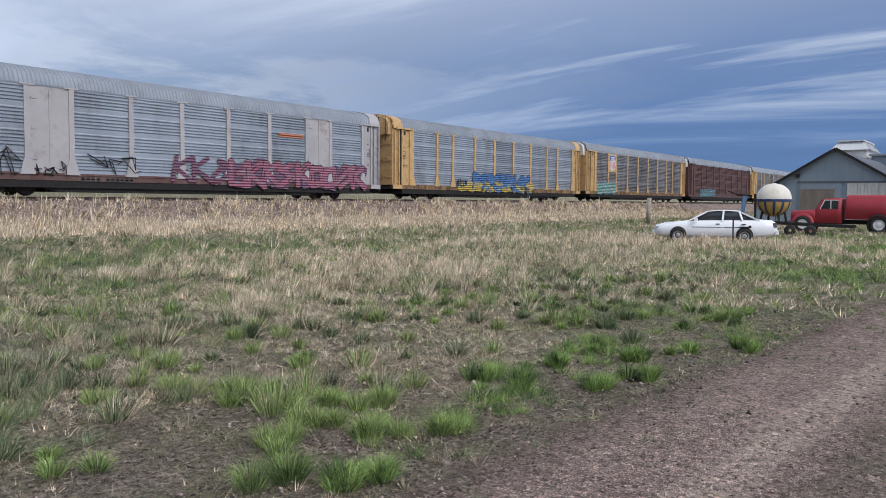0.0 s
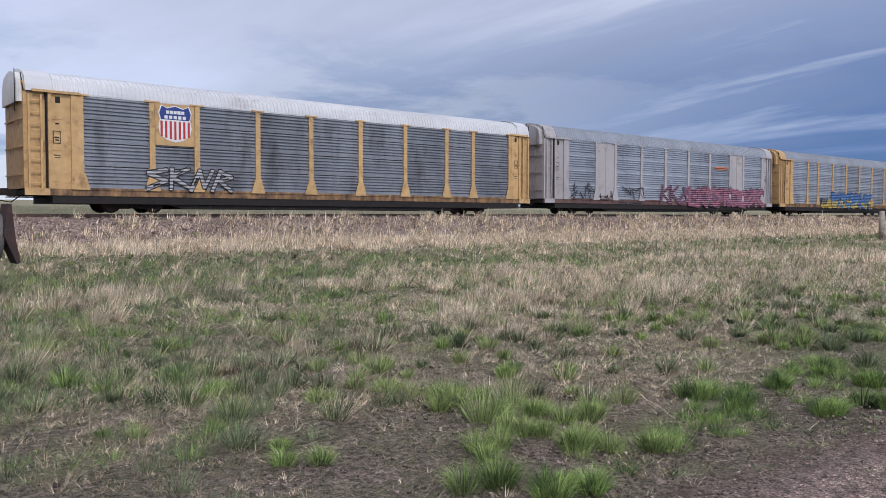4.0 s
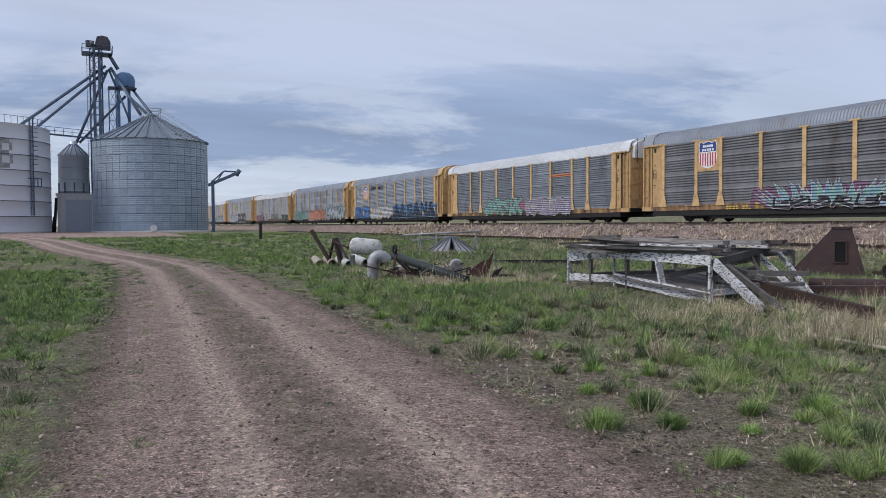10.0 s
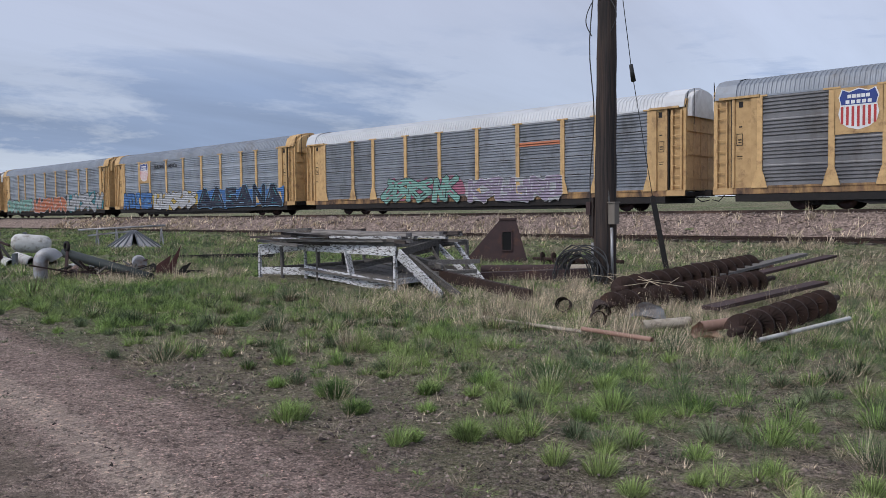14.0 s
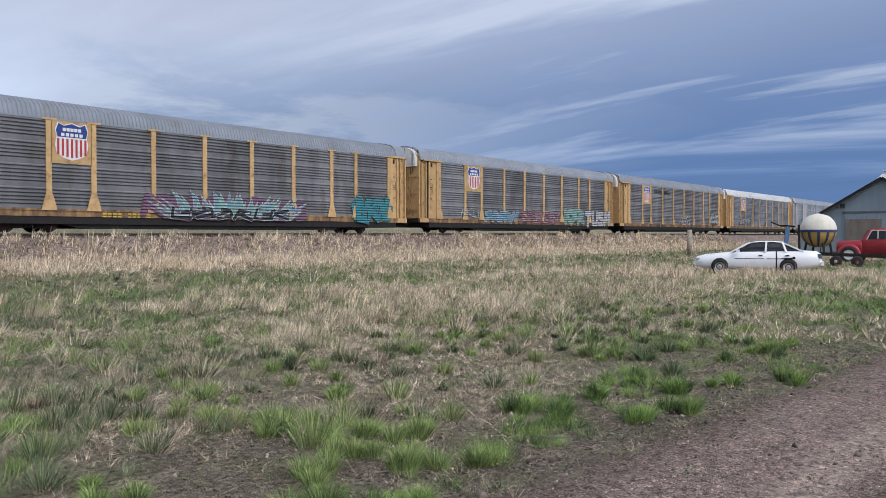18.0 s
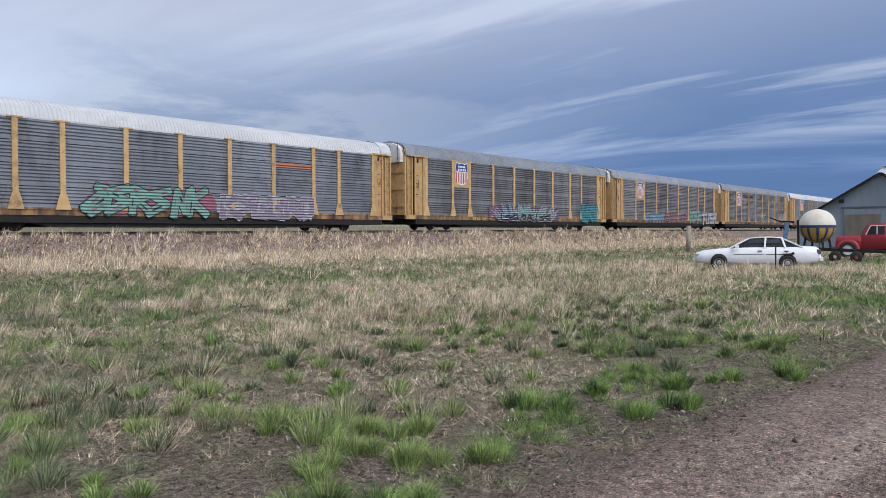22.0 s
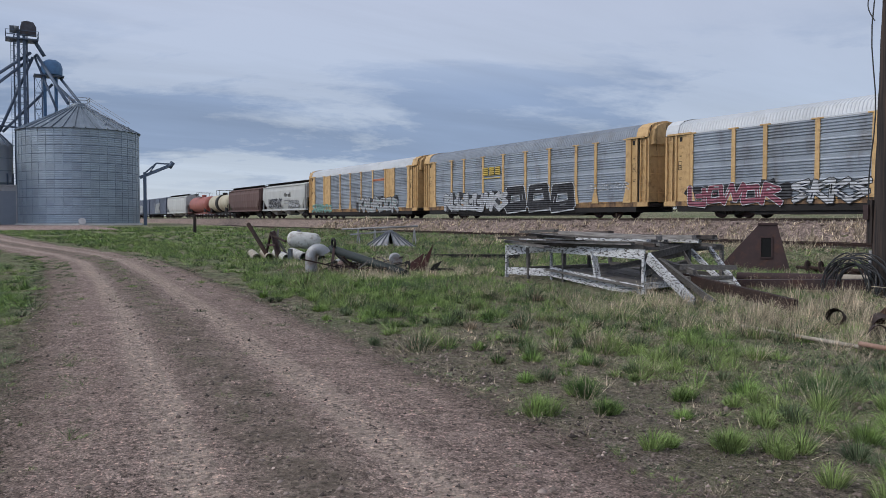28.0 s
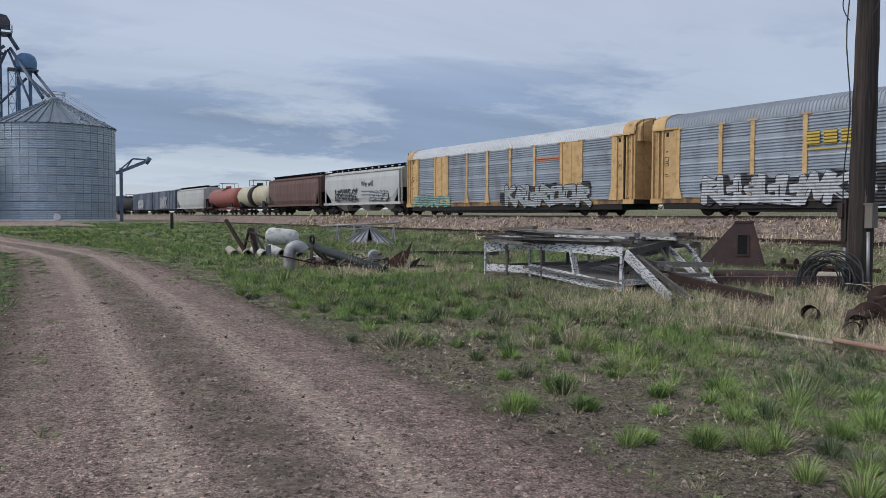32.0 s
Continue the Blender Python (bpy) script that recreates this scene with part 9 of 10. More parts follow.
def legs():
    z0 = 0.9
    tower = thing("elevator_leg", -134.0, 6.0, "tall steel bucket elevator tower with spouts", "grain elevator", z=z0)
    X, Y = -134.0, 6.0
    bm = bmesh.new()
    lattice(bm, X, Y - 0.9, 0.85, z0, 28.3, 2.2, 0.16)
    wpart("lattice_tower", bm, TOWER, tower)
    for dy in (-0.3, 0.45):
        bm = bmesh.new()
        box(bm, X + 0.9, X + 1.3, Y - 0.9 + dy - 0.2, Y - 0.9 + dy + 0.2, z0, 29.0)
        wpart("leg_casing", bm, TOWER, tower)
    bm = bmesh.new()
    slab(bm, ((Y - 0.95, 28.35), (Y + 1.15, 28.35), (Y + 1.15, 29.4), (Y + 0.75, 30.15), (Y - 0.1, 30.3), (Y - 0.75, 30.1), (Y - 0.95, 29.4)), X + 0.2, X + 1.6)
    wpart("head", bm, HEAD, tower, "dark rusty elevator head casing")
    bm = bmesh.new()
    box(bm, X + 0.3, X + 1.2, Y - 2.3, Y - 1.1, 28.6, 29.5)
    tube(bm, (X + 1.7, Y - 1.7, 29.0), (X + 1.7, Y - 1.2, 29.0), 0.35, seg=12)
    wpart("motor", bm, GREY_STEEL, tower, "grey drive motor")
    bm = bmesh.new()
    box(bm, X - 1.4, X + 1.8, Y - 2.8, Y + 1.4, 27.6, 27.75)
    for z in (28.2, 28.8):
        for a, b in (((X - 1.4, Y - 2.8), (X + 1.8, Y - 2.8)), ((X + 1.8, Y - 2.8), (X + 1.8, Y + 1.4)), ((X - 1.4, Y + 1.4), (X + 1.8, Y + 1.4)), ((X - 1.4, Y - 2.8), (X - 1.4, Y + 1.4))):
            bar(bm, (*a, z), (*b, z), 0.07)
    for c in ((X - 1.4, Y - 2.8), (X + 1.8, Y - 2.8), (X + 1.8, Y + 1.4), (X - 1.4, Y + 1.4)):
        bar(bm, (*c, 27.7), (*c, 28.85), 0.07)
    wpart("head_platform", bm, TOWER, tower)
    bm = bmesh.new()
    for s in (-0.2, 0.2):
        bar(bm, (X + 0.9, Y - 2.0 + s, z0), (X + 0.9, Y - 2.0 + s, 27.5), 0.06)
    for k in range(70):
        bar(bm, (X + 0.9, Y - 2.2, 1.5 + 0.37 * k), (X + 0.9, Y - 1.8, 1.5 + 0.37 * k), 0.035)
    wpart("ladder", bm, TOWER, tower)
    leg2 = thing("elevator_leg", -133.0, 8.9, "shorter elevator leg with a blue domed head", "grain elevator", z=z0)
    X2, Y2 = -133.0, 8.9
    for dy in (-0.75, 0.75):
        bm = bmesh.new()
        box(bm, X2 - 0.3, X2 + 0.3, Y2 + dy - 0.22, Y2 + dy + 0.22, z0, 23.4)
        wpart("leg_casing", bm, BLUE_STEEL, leg2)
    bm = bmesh.new()
    spin(bm, [(1.45, -0.6), (1.5, 0.5), (1.25, 1.2), (0.7, 1.6), (0.02, 1.7)], 20, at=(X2, Y2 + 0.2, 23.4))
    wpart("head", bm, BLUE_STEEL, leg2, "blue domed head")
    bm = bmesh.new()
    box(bm, X2 - 1.4, X2 + 1.4, Y2 - 2.2, Y2 + 1.8, 22.5, 22.65)
    lattice(bm, X2, Y2 - 1.6, 0.5, z0, 22.4, 2.4, 0.10)
    wpart("platform", bm, TOWER, leg2)
    spouts = ((( X, Y + 0.4, 26.0), (-127.0, -5.2, 15.6), 0.28), ((X, Y + 0.2, 25.0), (-127.0, -2.9, 15.6), 0.26), ((X, Y + 0.7, 25.4), (-134.0, 2.2, 14.2), 0.26), ((X + 0.4, Y + 0.9, 27.8), (X + 0.4, Y + 2.2, 25.6), 0.34),
              ((X, Y + 1.2, 25.8), (-125.2, 10.6, 17.8), 0.28), ((X2, Y2 + 0.6, 21.6), (-125.0, 11.6, 17.8), 0.26), ((X2, Y2 + 1.4, 22.4), (-124.3, 12.3, 17.5), 0.24), ((X2, Y2 + 0.3, 21.5), (-134.0, 2.6, 14.2), 0.24), ((X, Y + 0.9, 25.6), (-128.5, 9.6, 16.6), 0.2))
    for p, q, w in spouts:
        bm = bmesh.new()
        tube(bm, p, q, w * 0.8, seg=8)
        wpart("spout", bm, TOWER, tower, "grey steel spout pipe")
    cat = thing("catwalk", -130.0, -0.5, "steel catwalk between the tanks", "catwalk", z=14.9)
    bm = bmesh.new()
    bar(bm, (-128.5, -3.0, 14.9), (-131.0, 5.0, 14.6), 0.5, 0.2)
    for dz in (0.55, 1.05):
        bar(bm, (-128.3, -3.0, 14.9 + dz), (-130.8, 5.0, 14.6 + dz), 0.06)
    for k in range(8):
        u = k / 7
        bar(bm, (-128.3 - 2.5 * u, -3.0 + 8 * u, 14.9 - 0.3 * u), (-128.3 - 2.5 * u, -3.0 + 8 * u, 15.95 - 0.3 * u), 0.06)
    wpart("walkway", bm, TOWER, cat)
    boom = thing("loading_boom", -116.0, 19.2, "blue-grey steel loading boom on a mast by the grain bin", "loading spout", z=0.7)
    bm = bmesh.new()
    bar(bm, (-116.0, 19.2, 0.6), (-116.0, 19.2, 7.9), 0.38)
    wpart("mast", bm, TOWER, boom)
    for p, q, w in (((-116.3, 18.6, 7.2), (-115.3, 22.6, 9.0), 0.42), ((-116.0, 19.2, 7.8), (-115.7, 20.7, 9.2), 0.20), ((-115.7, 20.7, 9.2), (-115.3, 22.6, 9.1), 0.20), ((-116.0, 19.9, 8.0), (-115.7, 20.7, 9.2), 0.14)):
        bm = bmesh.new()
        bar(bm, p, q, w)
        wpart("boom_bar", bm, TOWER, boom)
    bm = bmesh.new()
    tube(bm, (-115.4, 22.3, 8.6), (-115.2, 22.8, 9.4), 0.32, seg=10)
    wpart("spout_end", bm, TOWER, boom)


grain_bin()
white_bin()
small_silo()
legs()

# ---- things: east, by the barn ----


def wheel(root, x, y, z, r, w, rim=CHROME):
    bm = bmesh.new()
    s = 1 if y > 0 else -1
    spin(bm, [(r * 0.62, -w / 2), (r * 0.93, -w / 2), (r, -w / 3), (r, w / 3), (r * 0.93, w / 2), (r * 0.62, w / 2), (r * 0.62, -w / 2)], 24, "Y", at=(x, y, z))
    t = part("tyre", bm, RUBBER, root)
    bm = bmesh.new()
    spin(bm, [(0.02, s * w * 0.42), (r * 0.2, s * w * 0.45), (r * 0.35, s * w * 0.25), (r * 0.55, s * w * 0.32), (r * 0.63, s * w * 0.46), (r * 0.63, -s * w * 0.4), (0.02, -s * w * 0.4)], 20, "Y", at=(x, y, z))
    part("rim", bm, rim, root)


def loft(bm, rows, mi=0, close=True):
    rings = [[bm.verts.new(p) for p in row] for row in rows]
    n = len(rings[0])
    for a, b in zip(rings, rings[1:]):
        for k in range(n):
            f = bm.faces.new((a[k], a[(k + 1) % n], b[(k + 1) % n], b[k]))
            f.smooth, f.material_index = True, mi
    if close:
        bm.faces.new(rings[0][::-1]), bm.faces.new(rings[-1])


def sedan():
    root = thing("sedan_car", 35.61, 10.93, "old white sedan with a dark side graphic, parked in tall grass", "car", turn=107.5)
    root.scale = (0.967, 0.967, 0.967)
    bm = bmesh.new()
    rows = []
    for x, w, lo, hi in ((2.62, 0.62, 0.42, 0.60), (2.55, 0.76, 0.30, 0.70), (2.2, 0.86, 0.24, 0.80), (1.5, 0.90, 0.22, 0.88), (0.9, 0.91, 0.22, 0.95), (0.0, 0.92, 0.22, 0.97), (-1.2, 0.91, 0.22, 0.99), (-1.9, 0.89, 0.26, 1.0), (-2.4, 0.83, 0.34, 0.97), (-2.55, 0.72, 0.42, 0.86)):
        m = (lo + hi) / 2
        rows.append([(x, -w * 0.86, lo), (x, w * 0.86, lo), (x, w * 0.98, lo + 0.12), (x, w, m + 0.05), (x, w * 0.96, hi - 0.08), (x, w * 0.80, hi), (x, 0, hi + 0.03), (x, -w * 0.80, hi), (x, -w * 0.96, hi - 0.08), (x, -w, m + 0.05), (x, -w * 0.98, lo + 0.12)])
    loft(bm, rows)
    part("body", bm, CARWHITE, root)
    # pillars and roof over a dark glass cabin
    bm = bmesh.new()
    rows = []
    for x, w, z in ((1.05, 0.74, 0.97), (0.25, 0.60, 1.36), (-0.2, 0.59, 1.40), (-0.95, 0.58, 1.38), (-1.75, 0.70, 1.0)):
        rows.append([(x, -w - 0.10 * (1.4 - z), 0.94), (x, w + 0.10 * (1.4 - z), 0.94), (x, w, z - 0.03), (x, w * 0.85, z), (x, -w * 0.85, z), (x, -w, z - 0.03)])
    loft(bm, rows)
    part("glass_cabin", bm, GLASS, root, "dark window glass")
    bm = bmesh.new()
    loft(bm, [[(x, -w, z), (x, w, z), (x, w * 0.95, z + 0.045), (x, -w * 0.95, z + 0.045)] for x, w, z in ((0.35, 0.58, 1.33), (0.0, 0.62, 1.385), (-0.6, 0.62, 1.395), (-1.05, 0.57, 1.36))])
    part("roof", bm, CARWHITE, root)
    for s in (-1, 1):
        for a, b in (((1.08, 0.82, 0.95), (0.32, 0.62, 1.37)), ((-0.32, 0.86, 0.95), (-0.36, 0.625, 1.39)), ((-1.15, 0.84, 0.97), (-1.0, 0.60, 1.38)), ((-1.85, 0.78, 0.98), (-1.02, 0.59, 1.37))):
            bm = bmesh.new()
            bar(bm, (a[0], s * a[1], a[2]), (b[0], s * b[1], b[2]), 0.07, 0.05)
            part("pillar", bm, CARWHITE, root)
        for x0, x1 in ((0.95, -0.28), (-0.36, -1.35)):
            bm = bmesh.new()
            box(bm, min(x0, x1), max(x0, x1), s * 0.915 - 0.008, s * 0.915 + 0.008, 0.66, 0.69)
            part("door_trim", bm, GREY_STEEL, root)
            bm = bmesh.new()
            box(bm, x1 + 0.08, x1 + 0.24, s * 0.915 - 0.02, s * 0.915 + 0.02, 0.80, 0.84)
            part("door_handle", bm, BLACK, root)
        bm = bmesh.new()
        q = s * 0.928
        prism(bm, [(-0.9, 0.70), (-1.3, 0.62), (-1.5, 0.74)], q - 0.01, q + 0.01)
        part("side_graphic", bm, BLACK, root, "dark pointed side graphic")
        for x in (1.55, -1.24):
            bm = bmesh.new()
            spin(bm, [(0.02, -0.012), (0.355, -0.012), (0.355, 0.012), (0.02, 0.012)], 20, "Y", at=(x, s * 0.905, 0.34))
            part("wheel_arch", bm, BLACK, root)
            wheel(root, x, s * 0.86, 0.31, 0.32, 0.20)
        bm = bmesh.new()
        box(bm, 2.40, 2.58, s * 0.66 - 0.16, s * 0.66 + 0.12, 0.56, 0.68)
        part("headlight", bm, CHROME, root)
        bm = bmesh.new()
        box(bm, -2.54, -2.38, s * 0.66 - 0.14, s * 0.66 + 0.16, 0.70, 0.90)
        part("tail_light", bm, GREY_STEEL, root, "dark broken tail light")
        bm = bmesh.new()
        box(bm, 0.72, 0.88, s * 0.98 - 0.07, s * 0.98 + 0.07, 0.95, 1.06)
        part("mirror", bm, CARWHITE, root)
    bm = bmesh.new()
    tube(bm, (-1.45, 0.93, 0.72), (-1.45, 0.945, 0.72), 0.06, seg=12)
    part("fuel_cap", bm, BLACK, root)
    bm = bmesh.new()
    box(bm, -2.64, -2.50, -0.78, 0.78, 0.40, 0.56)
    part("rear_bumper", bm, CARWHITE, root)
    bm = bmesh.new()
    box(bm, 2.54, 2.68, -0.66, 0.66, 0.38, 0.52)
    part("front_bumper", bm, CARWHITE, root)


def truck():
    """Nose towards local +x."""
    root = thing("farm_truck", 54.2, 7.4, "old faded red farm truck with a tank body", "truck", turn=92)
    bm = bmesh.new()
    loft(bm, [[(x, -w, 0.62), (x, w, 0.62), (x, w, z - 0.12), (x, w * 0.86, z), (x, -w * 0.86, z), (x, -w, z - 0.12)] for x, w, z in ((4.3, 0.92, 1.22), (4.2, 0.98, 1.30), (3.0, 1.0, 1.36), (2.9, 1.0, 1.36))])
    part("hood", bm, RED, root)
    bm = bmesh.new()
    loft(bm, [[(x, -w, 0.55), (x, w, 0.55), (x, w, 1.40), (x, w * 0.86, z), (x, -w * 0.86, z), (x, -w, 1.40)] for x, w, z in ((2.9, 1.0, 1.42), (2.5, 1.0, 2.02), (1.7, 1.0, 2.08), (1.45, 1.0, 2.02))])
    part("cab", bm, RED, root)
    for s in (-1, 1):
        bm = bmesh.new()
        prism(bm, [(2.62, 1.42), (1.65, 1.42), (1.65, 1.92), (2.38, 1.92)], s * 0.97 - 0.03, s * 0.97 + 0.05)
        part("side_window", bm, GLASS, root)
        bm = bmesh.new()
        for a, b in (((2.64, 1.40), (2.38, 1.94)), ((2.38, 1.94), (1.62, 1.94)), ((2.05, 1.42), (2.05, 1.94))):
            bar(bm, (a[0], s * 1.02, a[1]), (b[0], s * 1.02, b[1]), 0.05)
        part("window_frame", bm, WHITE, root)
        wheel(root, 3.6, s * 0.95, 0.48, 0.48, 0.24, WHITE)
        wheel(root, -0.55, s * 0.98, 0.50, 0.50, 0.30, WHITE)
        bm = bmesh.new()
        spin(bm, [(0.50, -0.05), (0.66, -0.05), (0.66, 0.05), (0.50, 0.05)], 20, "Y", at=(3.6, s * 1.0, 0.48))
        part("fender", bm, RED, root)
        bm = bmesh.new()
        tube(bm, (4.28, s * 0.72, 1.0), (4.34, s * 0.72, 1.0), 0.13, seg=14)
        part("headlight", bm, CHROME, root)
    bm = bmesh.new()
    prism(bm, [(2.86, 1.46), (2.90, 1.46), (2.60, 1.96), (2.56, 1.96)], -0.85, 0.85)
    part("windscreen", bm, GLASS, root)
    bm = bmesh.new()
    loft(bm, [[(x, -w, 0.80), (x, w, 0.80), (x, w * 1.03, 1.6), (x, w * 0.94, z - 0.12), (x, w * 0.6, z), (x, -w * 0.6, z), (x, -w * 0.94, z - 0.12), (x, -w * 1.03, 1.6)] for x, w, z in ((1.25, 1.05, 2.20), (1.1, 1.1, 2.27), (-3.6, 1.1, 2.27), (-3.75, 1.05, 2.2))])
    part("tank_body", bm, RED, root)
    bm = bmesh.new()
    box(bm, 4.30, 4.42, -1.0, 1.0, 0.45, 0.66)
    part("bumper", bm, GREY_STEEL, root)
    bm = bmesh.new()
    box(bm, -3.7, 4.2, -0.45, 0.45, 0.5, 0.75)
    part("chassis", bm, BLACK, root)
    bm = bmesh.new()
    spin(bm, [(0.52, -0.16), (0.64, -0.16), (0.64, 0.16), (0.52, 0.16)], 20, "Y", at=(-0.55, 1.02, 0.50))
    part("rear_arch", bm, BLACK, root)


def nurse_tank():
    root = thing("round_tank_trailer", 45.6, 10.9, "cream and ochre ball tank with navy bands on a trailer", "tank trailer")
    cx, cy, cz, R = 45.6, 10.9, 1.90, 0.90
    for z0, z1, mat, nm in ((-0.90, -0.10, OCHRE, "lower_shell"), (-0.10, 0.04, NAVY, "band"), (0.04, 0.90, BALL, "upper_shell")):
        bm = bmesh.new()
        k = 0.012 if nm == "band" else 0
        prof = [(max(0.01, math.sqrt(max(0, (R + k) ** 2 - z * z))), z) for z in np.linspace(z0, z1, 10)]
        spin(bm, prof, 32, at=(cx, cy, cz))
        wpart(nm, bm, mat, root)
    for k in range(12):
        bm = bmesh.new()
        a = 2 * math.pi * (k + 0.5) / 12
        prev = None
        for j in range(7):
            t = -0.1 - 1.25 * j / 6
            row = [bm.verts.new((cx + (R + 0.012) * math.cos(t) * math.cos(a + s), cy + (R + 0.012) * math.cos(t) * math.sin(a + s), cz + (R + 0.012) * math.sin(t))) for s in (-0.08, 0.08)]
            if prev:
                bm.faces.new((prev[0], prev[1], row[1], row[0]))
            prev = row
        wpart("stripe", bm, NAVY, root)
    for p, q, w in (((44.9, 12.2, 0.72), (45.3, 6.9, 0.55), 0.14), ((46.3, 12.2, 0.72), (46.4, 7.0, 0.55), 0.14), ((44.9, 11.6, 0.75), (46.3, 11.6, 0.75), 0.12), ((44.9, 10.1, 0.72), (46.3, 10.1, 0.72), 0.12)):
        bm = bmesh.new()
        bar(bm, p, q, w)
        wpart("frame_bar", bm, BLACK, root)
    for y in (9.3, 8.3):
        bm = bmesh.new()
        spin(bm, [(0.1, -0.08), (0.27, -0.08), (0.30, 0), (0.27, 0.08), (0.1, 0.08)], 18, "X", at=(45.0, y + 0.6, 0.30))
        wpart("tyre", bm, RUBBER, root)
    for a in (0.6, 2.2, 3.8, 5.3):
        bm = bmesh.new()
        bar(bm, (cx + 0.6 * math.cos(a), cy + 0.6 * math.sin(a), 1.25), (cx + 0.7 * math.cos(a), cy + 0.7 * math.sin(a), 0.7), 0.09)
        wpart("cradle_leg", bm, BLACK, root)
    crane = thing("hand_pump_post", 44.4, 12.2, "blue steel post with a dark arm beside the ball tank", "post")
    bm = bmesh.new()
    bar(bm, (44.4, 12.35, 0.1), (44.5, 12.1, 2.1), 0.28, 0.2)
    wpart("post", bm, BLUE_STEEL, crane)
    bm = bmesh.new()
    bar(bm, (44.45, 12.5, 2.15), (44.5, 11.75, 2.1), 0.10)
    bar(bm, (44.45, 12.5, 2.15), (44.4, 12.95, 2.35), 0.06)
    wpart("arm", bm, BLACK, crane)
    bm = bmesh.new()
    bar(bm, (44.6, 11.6, 2.2), (44.6, 11.55, 0.3), 0.10)
    wpart("second_post", bm, BLACK, crane)


def barn():
    x0, x1, yl, yr, ze, zr = 72.0, 96.0, 17.0, 8.0, 3.45, 6.1
    root = thing("metal_barn", x0, 12.5, "blue-grey metal barn with a gable roof and pale doors", "barn", z=0.0)
    ym = (yl + yr) / 2
    n = 30
    bm = bmesh.new()
    slab(bm, ((yr, -0.3), (yl, -0.3), (yl, ze), (ym, zr), (yr, ze)), x0 + 0.10, x0 + 0.25)
    gable = wpart("gable_wall", bm, BARN, root)
    for k in range(n):
        bm = bmesh.new()
        a, b = yr + (yl - yr) * k / n, yr + (yl - yr) * (k + 1) / n
        za, zb = (ze + (zr - ze) * (1 - abs(v - ym) / (yl - ym)) for v in (a, b))
        d = 0.010 * (k % 2)
        slab(bm, ((a, -0.3), (b, -0.3), (b, zb), (a, za)), x0 - d, x0 + 0.09)
        bmesh.ops.transform(bm, matrix=root.matrix_world.inverted(), verts=bm.verts)
        part("cladding_sheet", bm, BARN, gable)
    for y in (yl, yr):
        bm = bmesh.new()
        box(bm, x0 + 0.3, x1, y - 0.1, y + 0.1, -0.3, ze)
        wpart("side_wall", bm, BARN, root)
    bm = bmesh.new()
    box(bm, x1 - 0.2, x1, yr, yl, -0.3, ze)
    wpart("rear_wall", bm, BARN, root)
    for s, y in ((1, yl), (-1, yr)):
        bm = bmesh.new()
        vs = [(x0 - 0.4, y + s * 0.5, ze - 0.30), (x1 + 0.4, y + s * 0.5, ze - 0.30), (x1 + 0.4, ym, zr + 0.06), (x0 - 0.4, ym, zr + 0.06)]
        f = bm.faces.new([bm.verts.new(c) for c in vs])
        bmesh.ops.solidify(bm, geom=[f], thickness=0.12)
        wpart("roof", bm, ROOF, root)
        bm = bmesh.new()
        bar(bm, (x0 - 0.44, y + s * 0.5, ze - 0.30), (x0 - 0.44, ym, zr + 0.10), 0.06, 0.2)
        wpart("verge_trim", bm, BLACK, root)
    bm = bmesh.new()
    box(bm, x0 - 0.12, x0 - 0.04, yr + 0.5, yl - 1.6, ze - 0.02, ze + 0.14)
    wpart("door_track", bm, GREY_STEEL, root, "dark sliding door track")
    for a, b in ((yr + 0.6, yr + 3.6), (yr + 4.0, yl - 1.8)):
        n = 12
        bm = bmesh.new()
        box(bm, x0 - 0.07, x0 - 0.05, a, b, -0.2, ze - 0.05)
        door = wpart("sliding_door", bm, CONCRETE if a < yr + 1 else BARN, root, "ribbed sliding door")
        for k in range(n):
            u, v = a + (b - a) * k / n, a + (b - a) * (k + 1) / n
            bm = bmesh.new()
            box(bm, x0 - 0.10 - 0.02 * (k % 2), x0 - 0.072, u, v - 0.02, -0.2, ze - 0.05)
            bmesh.ops.transform(bm, matrix=root.matrix_world.inverted(), verts=bm.verts)
            part("door_panel", bm, CONCRETE if a < yr + 1 else BARN, door)
    bm = bmesh.new()
    box(bm, x0 - 0.17, x0 - 0.13, 12.5, 15.1, -0.2, 2.95)
    wpart("plywood_sheet", bm, PLY, root, "weathered tan plywood sheet over the door")
    bm = bmesh.new()
    box(bm, x0 - 0.35, x0 - 0.1, 15.2, 15.5, 3.9, 4.2)
    wpart("lamp", bm, BLACK, root)
    # a taller white roof behind
    back = thing("white_shed", 92.0, 13.2, "weathered white shed with a low roof behind the barn", "shed", z=0.0)
    bm = bmesh.new()
    box(bm, 97.0, 105.0, 13.9, 17.1, -0.3, 7.75)
    wpart("wall", bm, WHITE, back)
    for s in (-1, 1):
        bm = bmesh.new()
        f = bm.faces.new([bm.verts.new(c) for c in ((96.6, 15.5 + s * 1.9, 7.6), (105.4, 15.5 + s * 1.9, 7.6), (104.4, 15.5 + s * 1.2, 8.6), (97.6, 15.5 + s * 1.2, 8.6))])
        bmesh.ops.solidify(bm, geom=[f], thickness=0.12)
        wpart("roof", bm, ROOF_WHITE, back)
    bm = bmesh.new()
    box(bm, 97.2, 104.8, 14.2, 16.8, 8.55, 8.68)
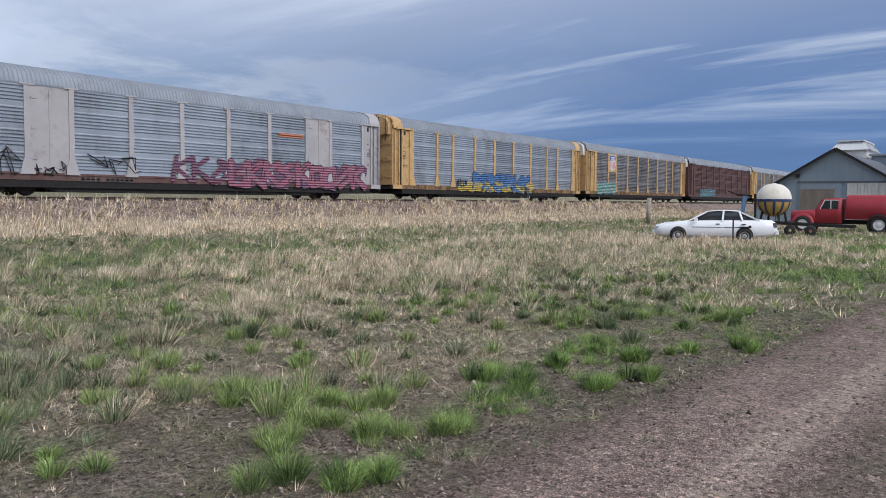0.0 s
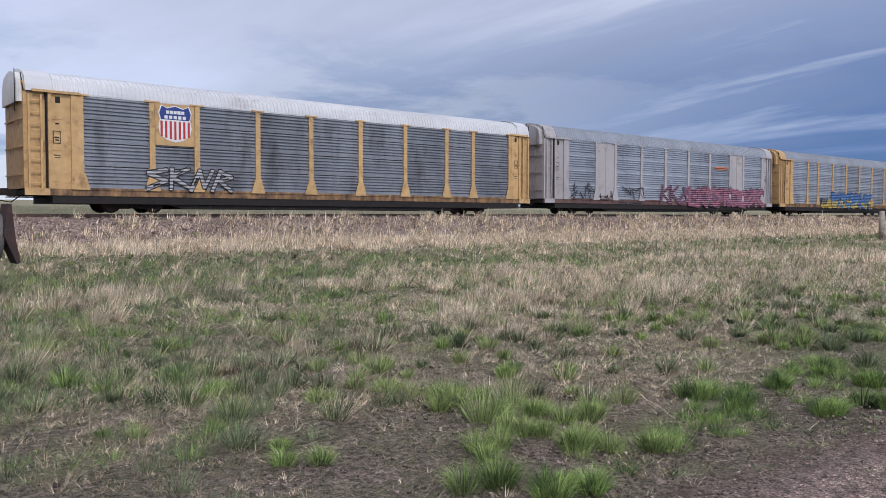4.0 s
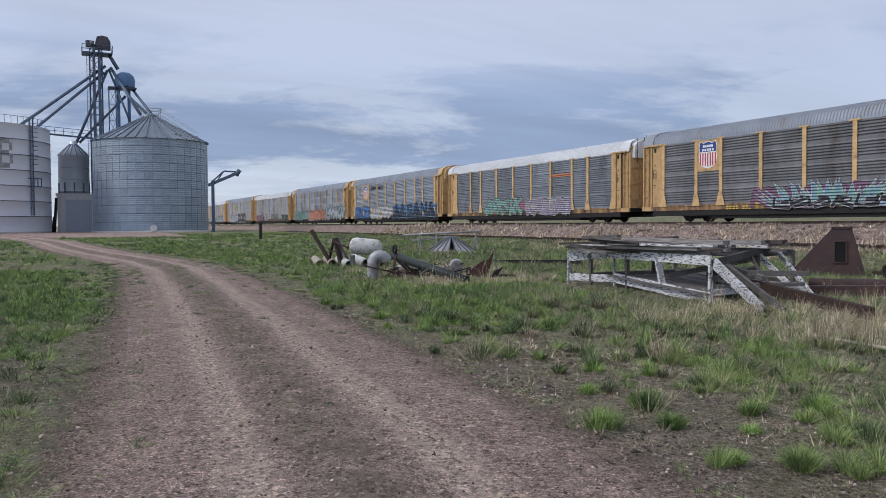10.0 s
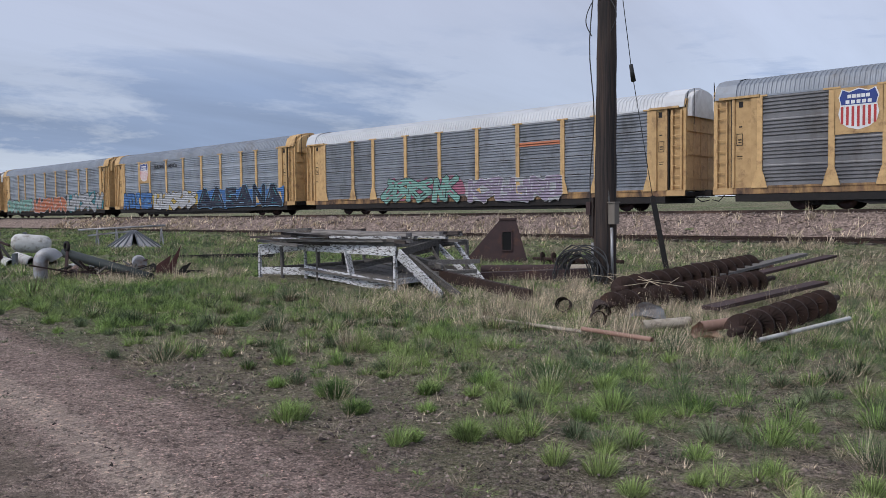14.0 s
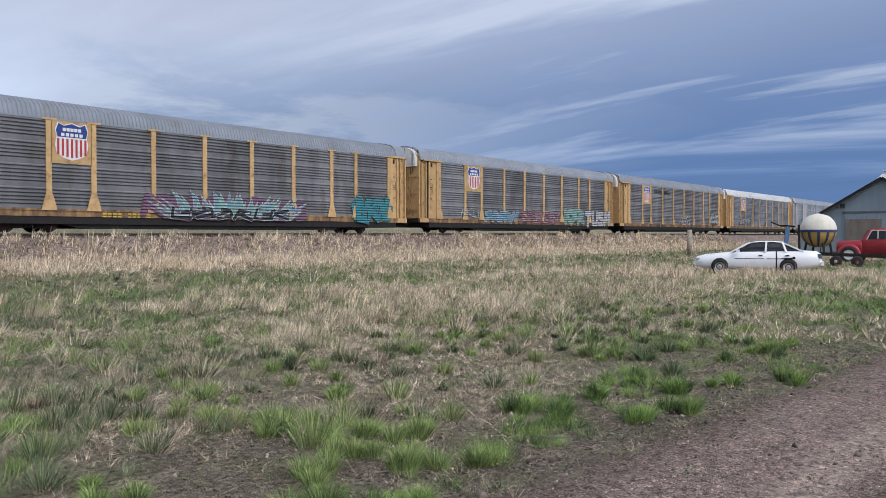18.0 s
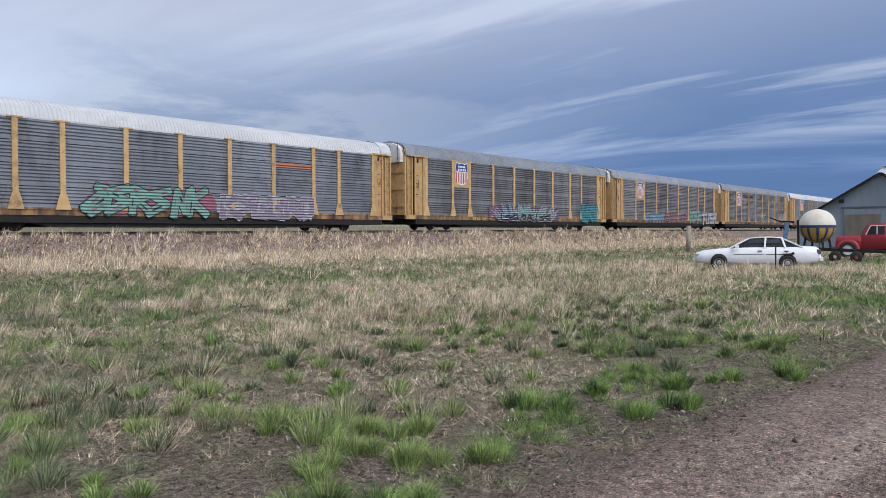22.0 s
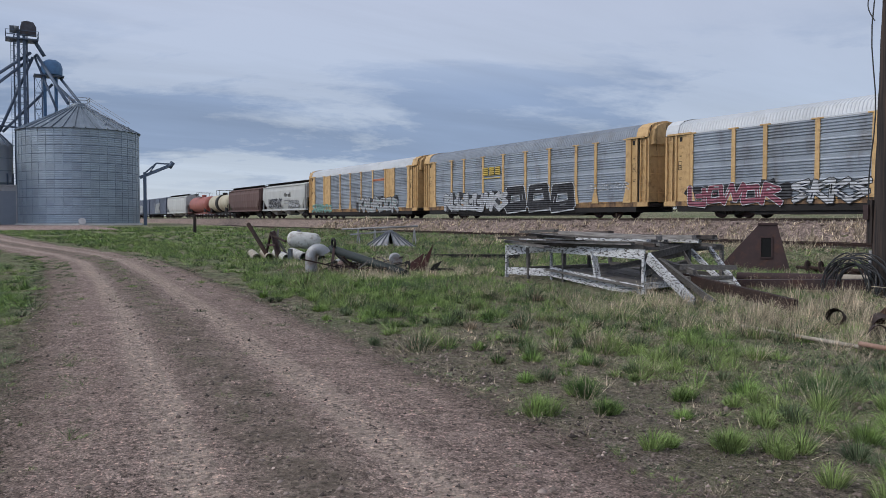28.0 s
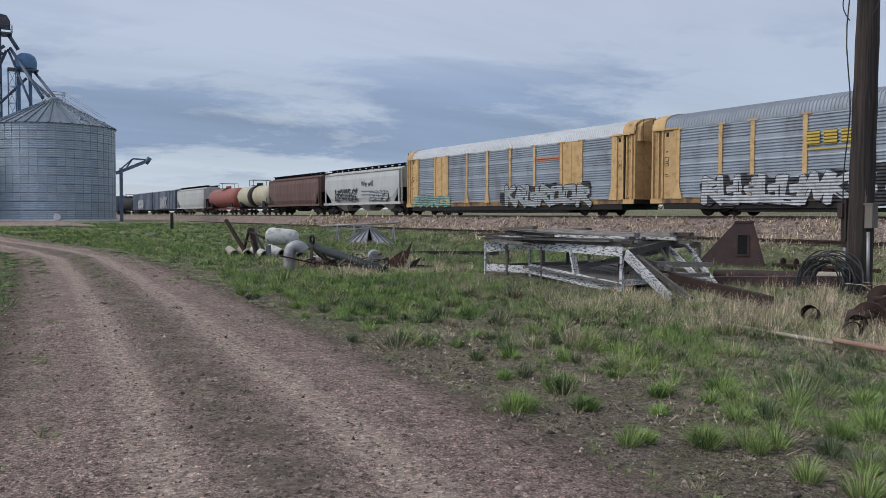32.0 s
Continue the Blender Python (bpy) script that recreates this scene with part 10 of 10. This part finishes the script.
    f = bm.faces.new([bm.verts.new(c) for c in ((96.6, 13.6, 7.6), (96.6, 17.4, 7.6), (97.6, 16.7, 8.58), (97.6, 14.3, 8.58))])
    wpart("roof_top", bm, ROOF_WHITE, back)
    low = thing("lean_to", 97.0, 5.0, "grey metal lean-to beside the barn", "shed", z=0.0)
    bm = bmesh.new()
    box(bm, 97.0, 110.0, 1.0, 13.4, -0.3, 6.9)
    wpart("wall", bm, BARN, low)
    bm = bmesh.new()
    box(bm, 96.6, 110.4, 0.6, 13.6, 6.9, 7.1)
    wpart("roof", bm, ROOF, low)
    bm = bmesh.new()
    box(bm, 71.85, 73.6, 17.1, 18.6, -0.3, 2.9)
    wpart("annex", bm, BARN, low)


def fence_post():
    root = thing("fence_post", 57.9, 22.7, "pale weathered wooden post in tall dry grass", "post")
    bm = bmesh.new()
    tube(bm, (57.9, 22.7, 0.0), (57.95, 22.7, 2.05), 0.20, 0.17, seg=10)
    wpart("post", bm, PALE, root)


def stake():
    root = thing("fence_stake", 34.25, 9.75, "thin dark steel stake standing in grass beside the car", "stake")
    bm = bmesh.new()
    bar(bm, (34.25, 9.75, -0.05), (34.27, 9.76, 1.02), 0.05)
    wpart("stake", bm, BLACK, root)


sedan()
stake()
truck()
nurse_tank()
barn()
fence_post()

# ---- motion ----


def front(t):
    """Where the joint before the car of index 0 is at t seconds."""
    return 1.018 * (0.02412 * t * t + 5.859 * t - 74.03) - 0.1


TAIL = {7: (-62.0, -80.4), 8: (-80.4, -98.2), 9: (-98.2, -112.4), 10: (-112.4, -127.3), 11: (-127.3, -146.7), 12: (-146.7, -167.0), 13: (-167.0, -188.0), 14: (-188.0, -208.0), 15: (-208.0, -229.0)}


def motions():
    times = (0, 2, 4, 6, 8, 10, 12, 14, 16, 18, 20, 22, 24, 26, 28, 30, 32)
    for k, car in CARS.items():
        back = 29.115 * (k + 0.5) if k < 7 else front(32) - 1.018 * sum(TAIL[k]) / 2
        walk(car, [(t, pose(front(t) - back, TRACK, RAIL + grade(front(t) - back))) for t in times])


motions()
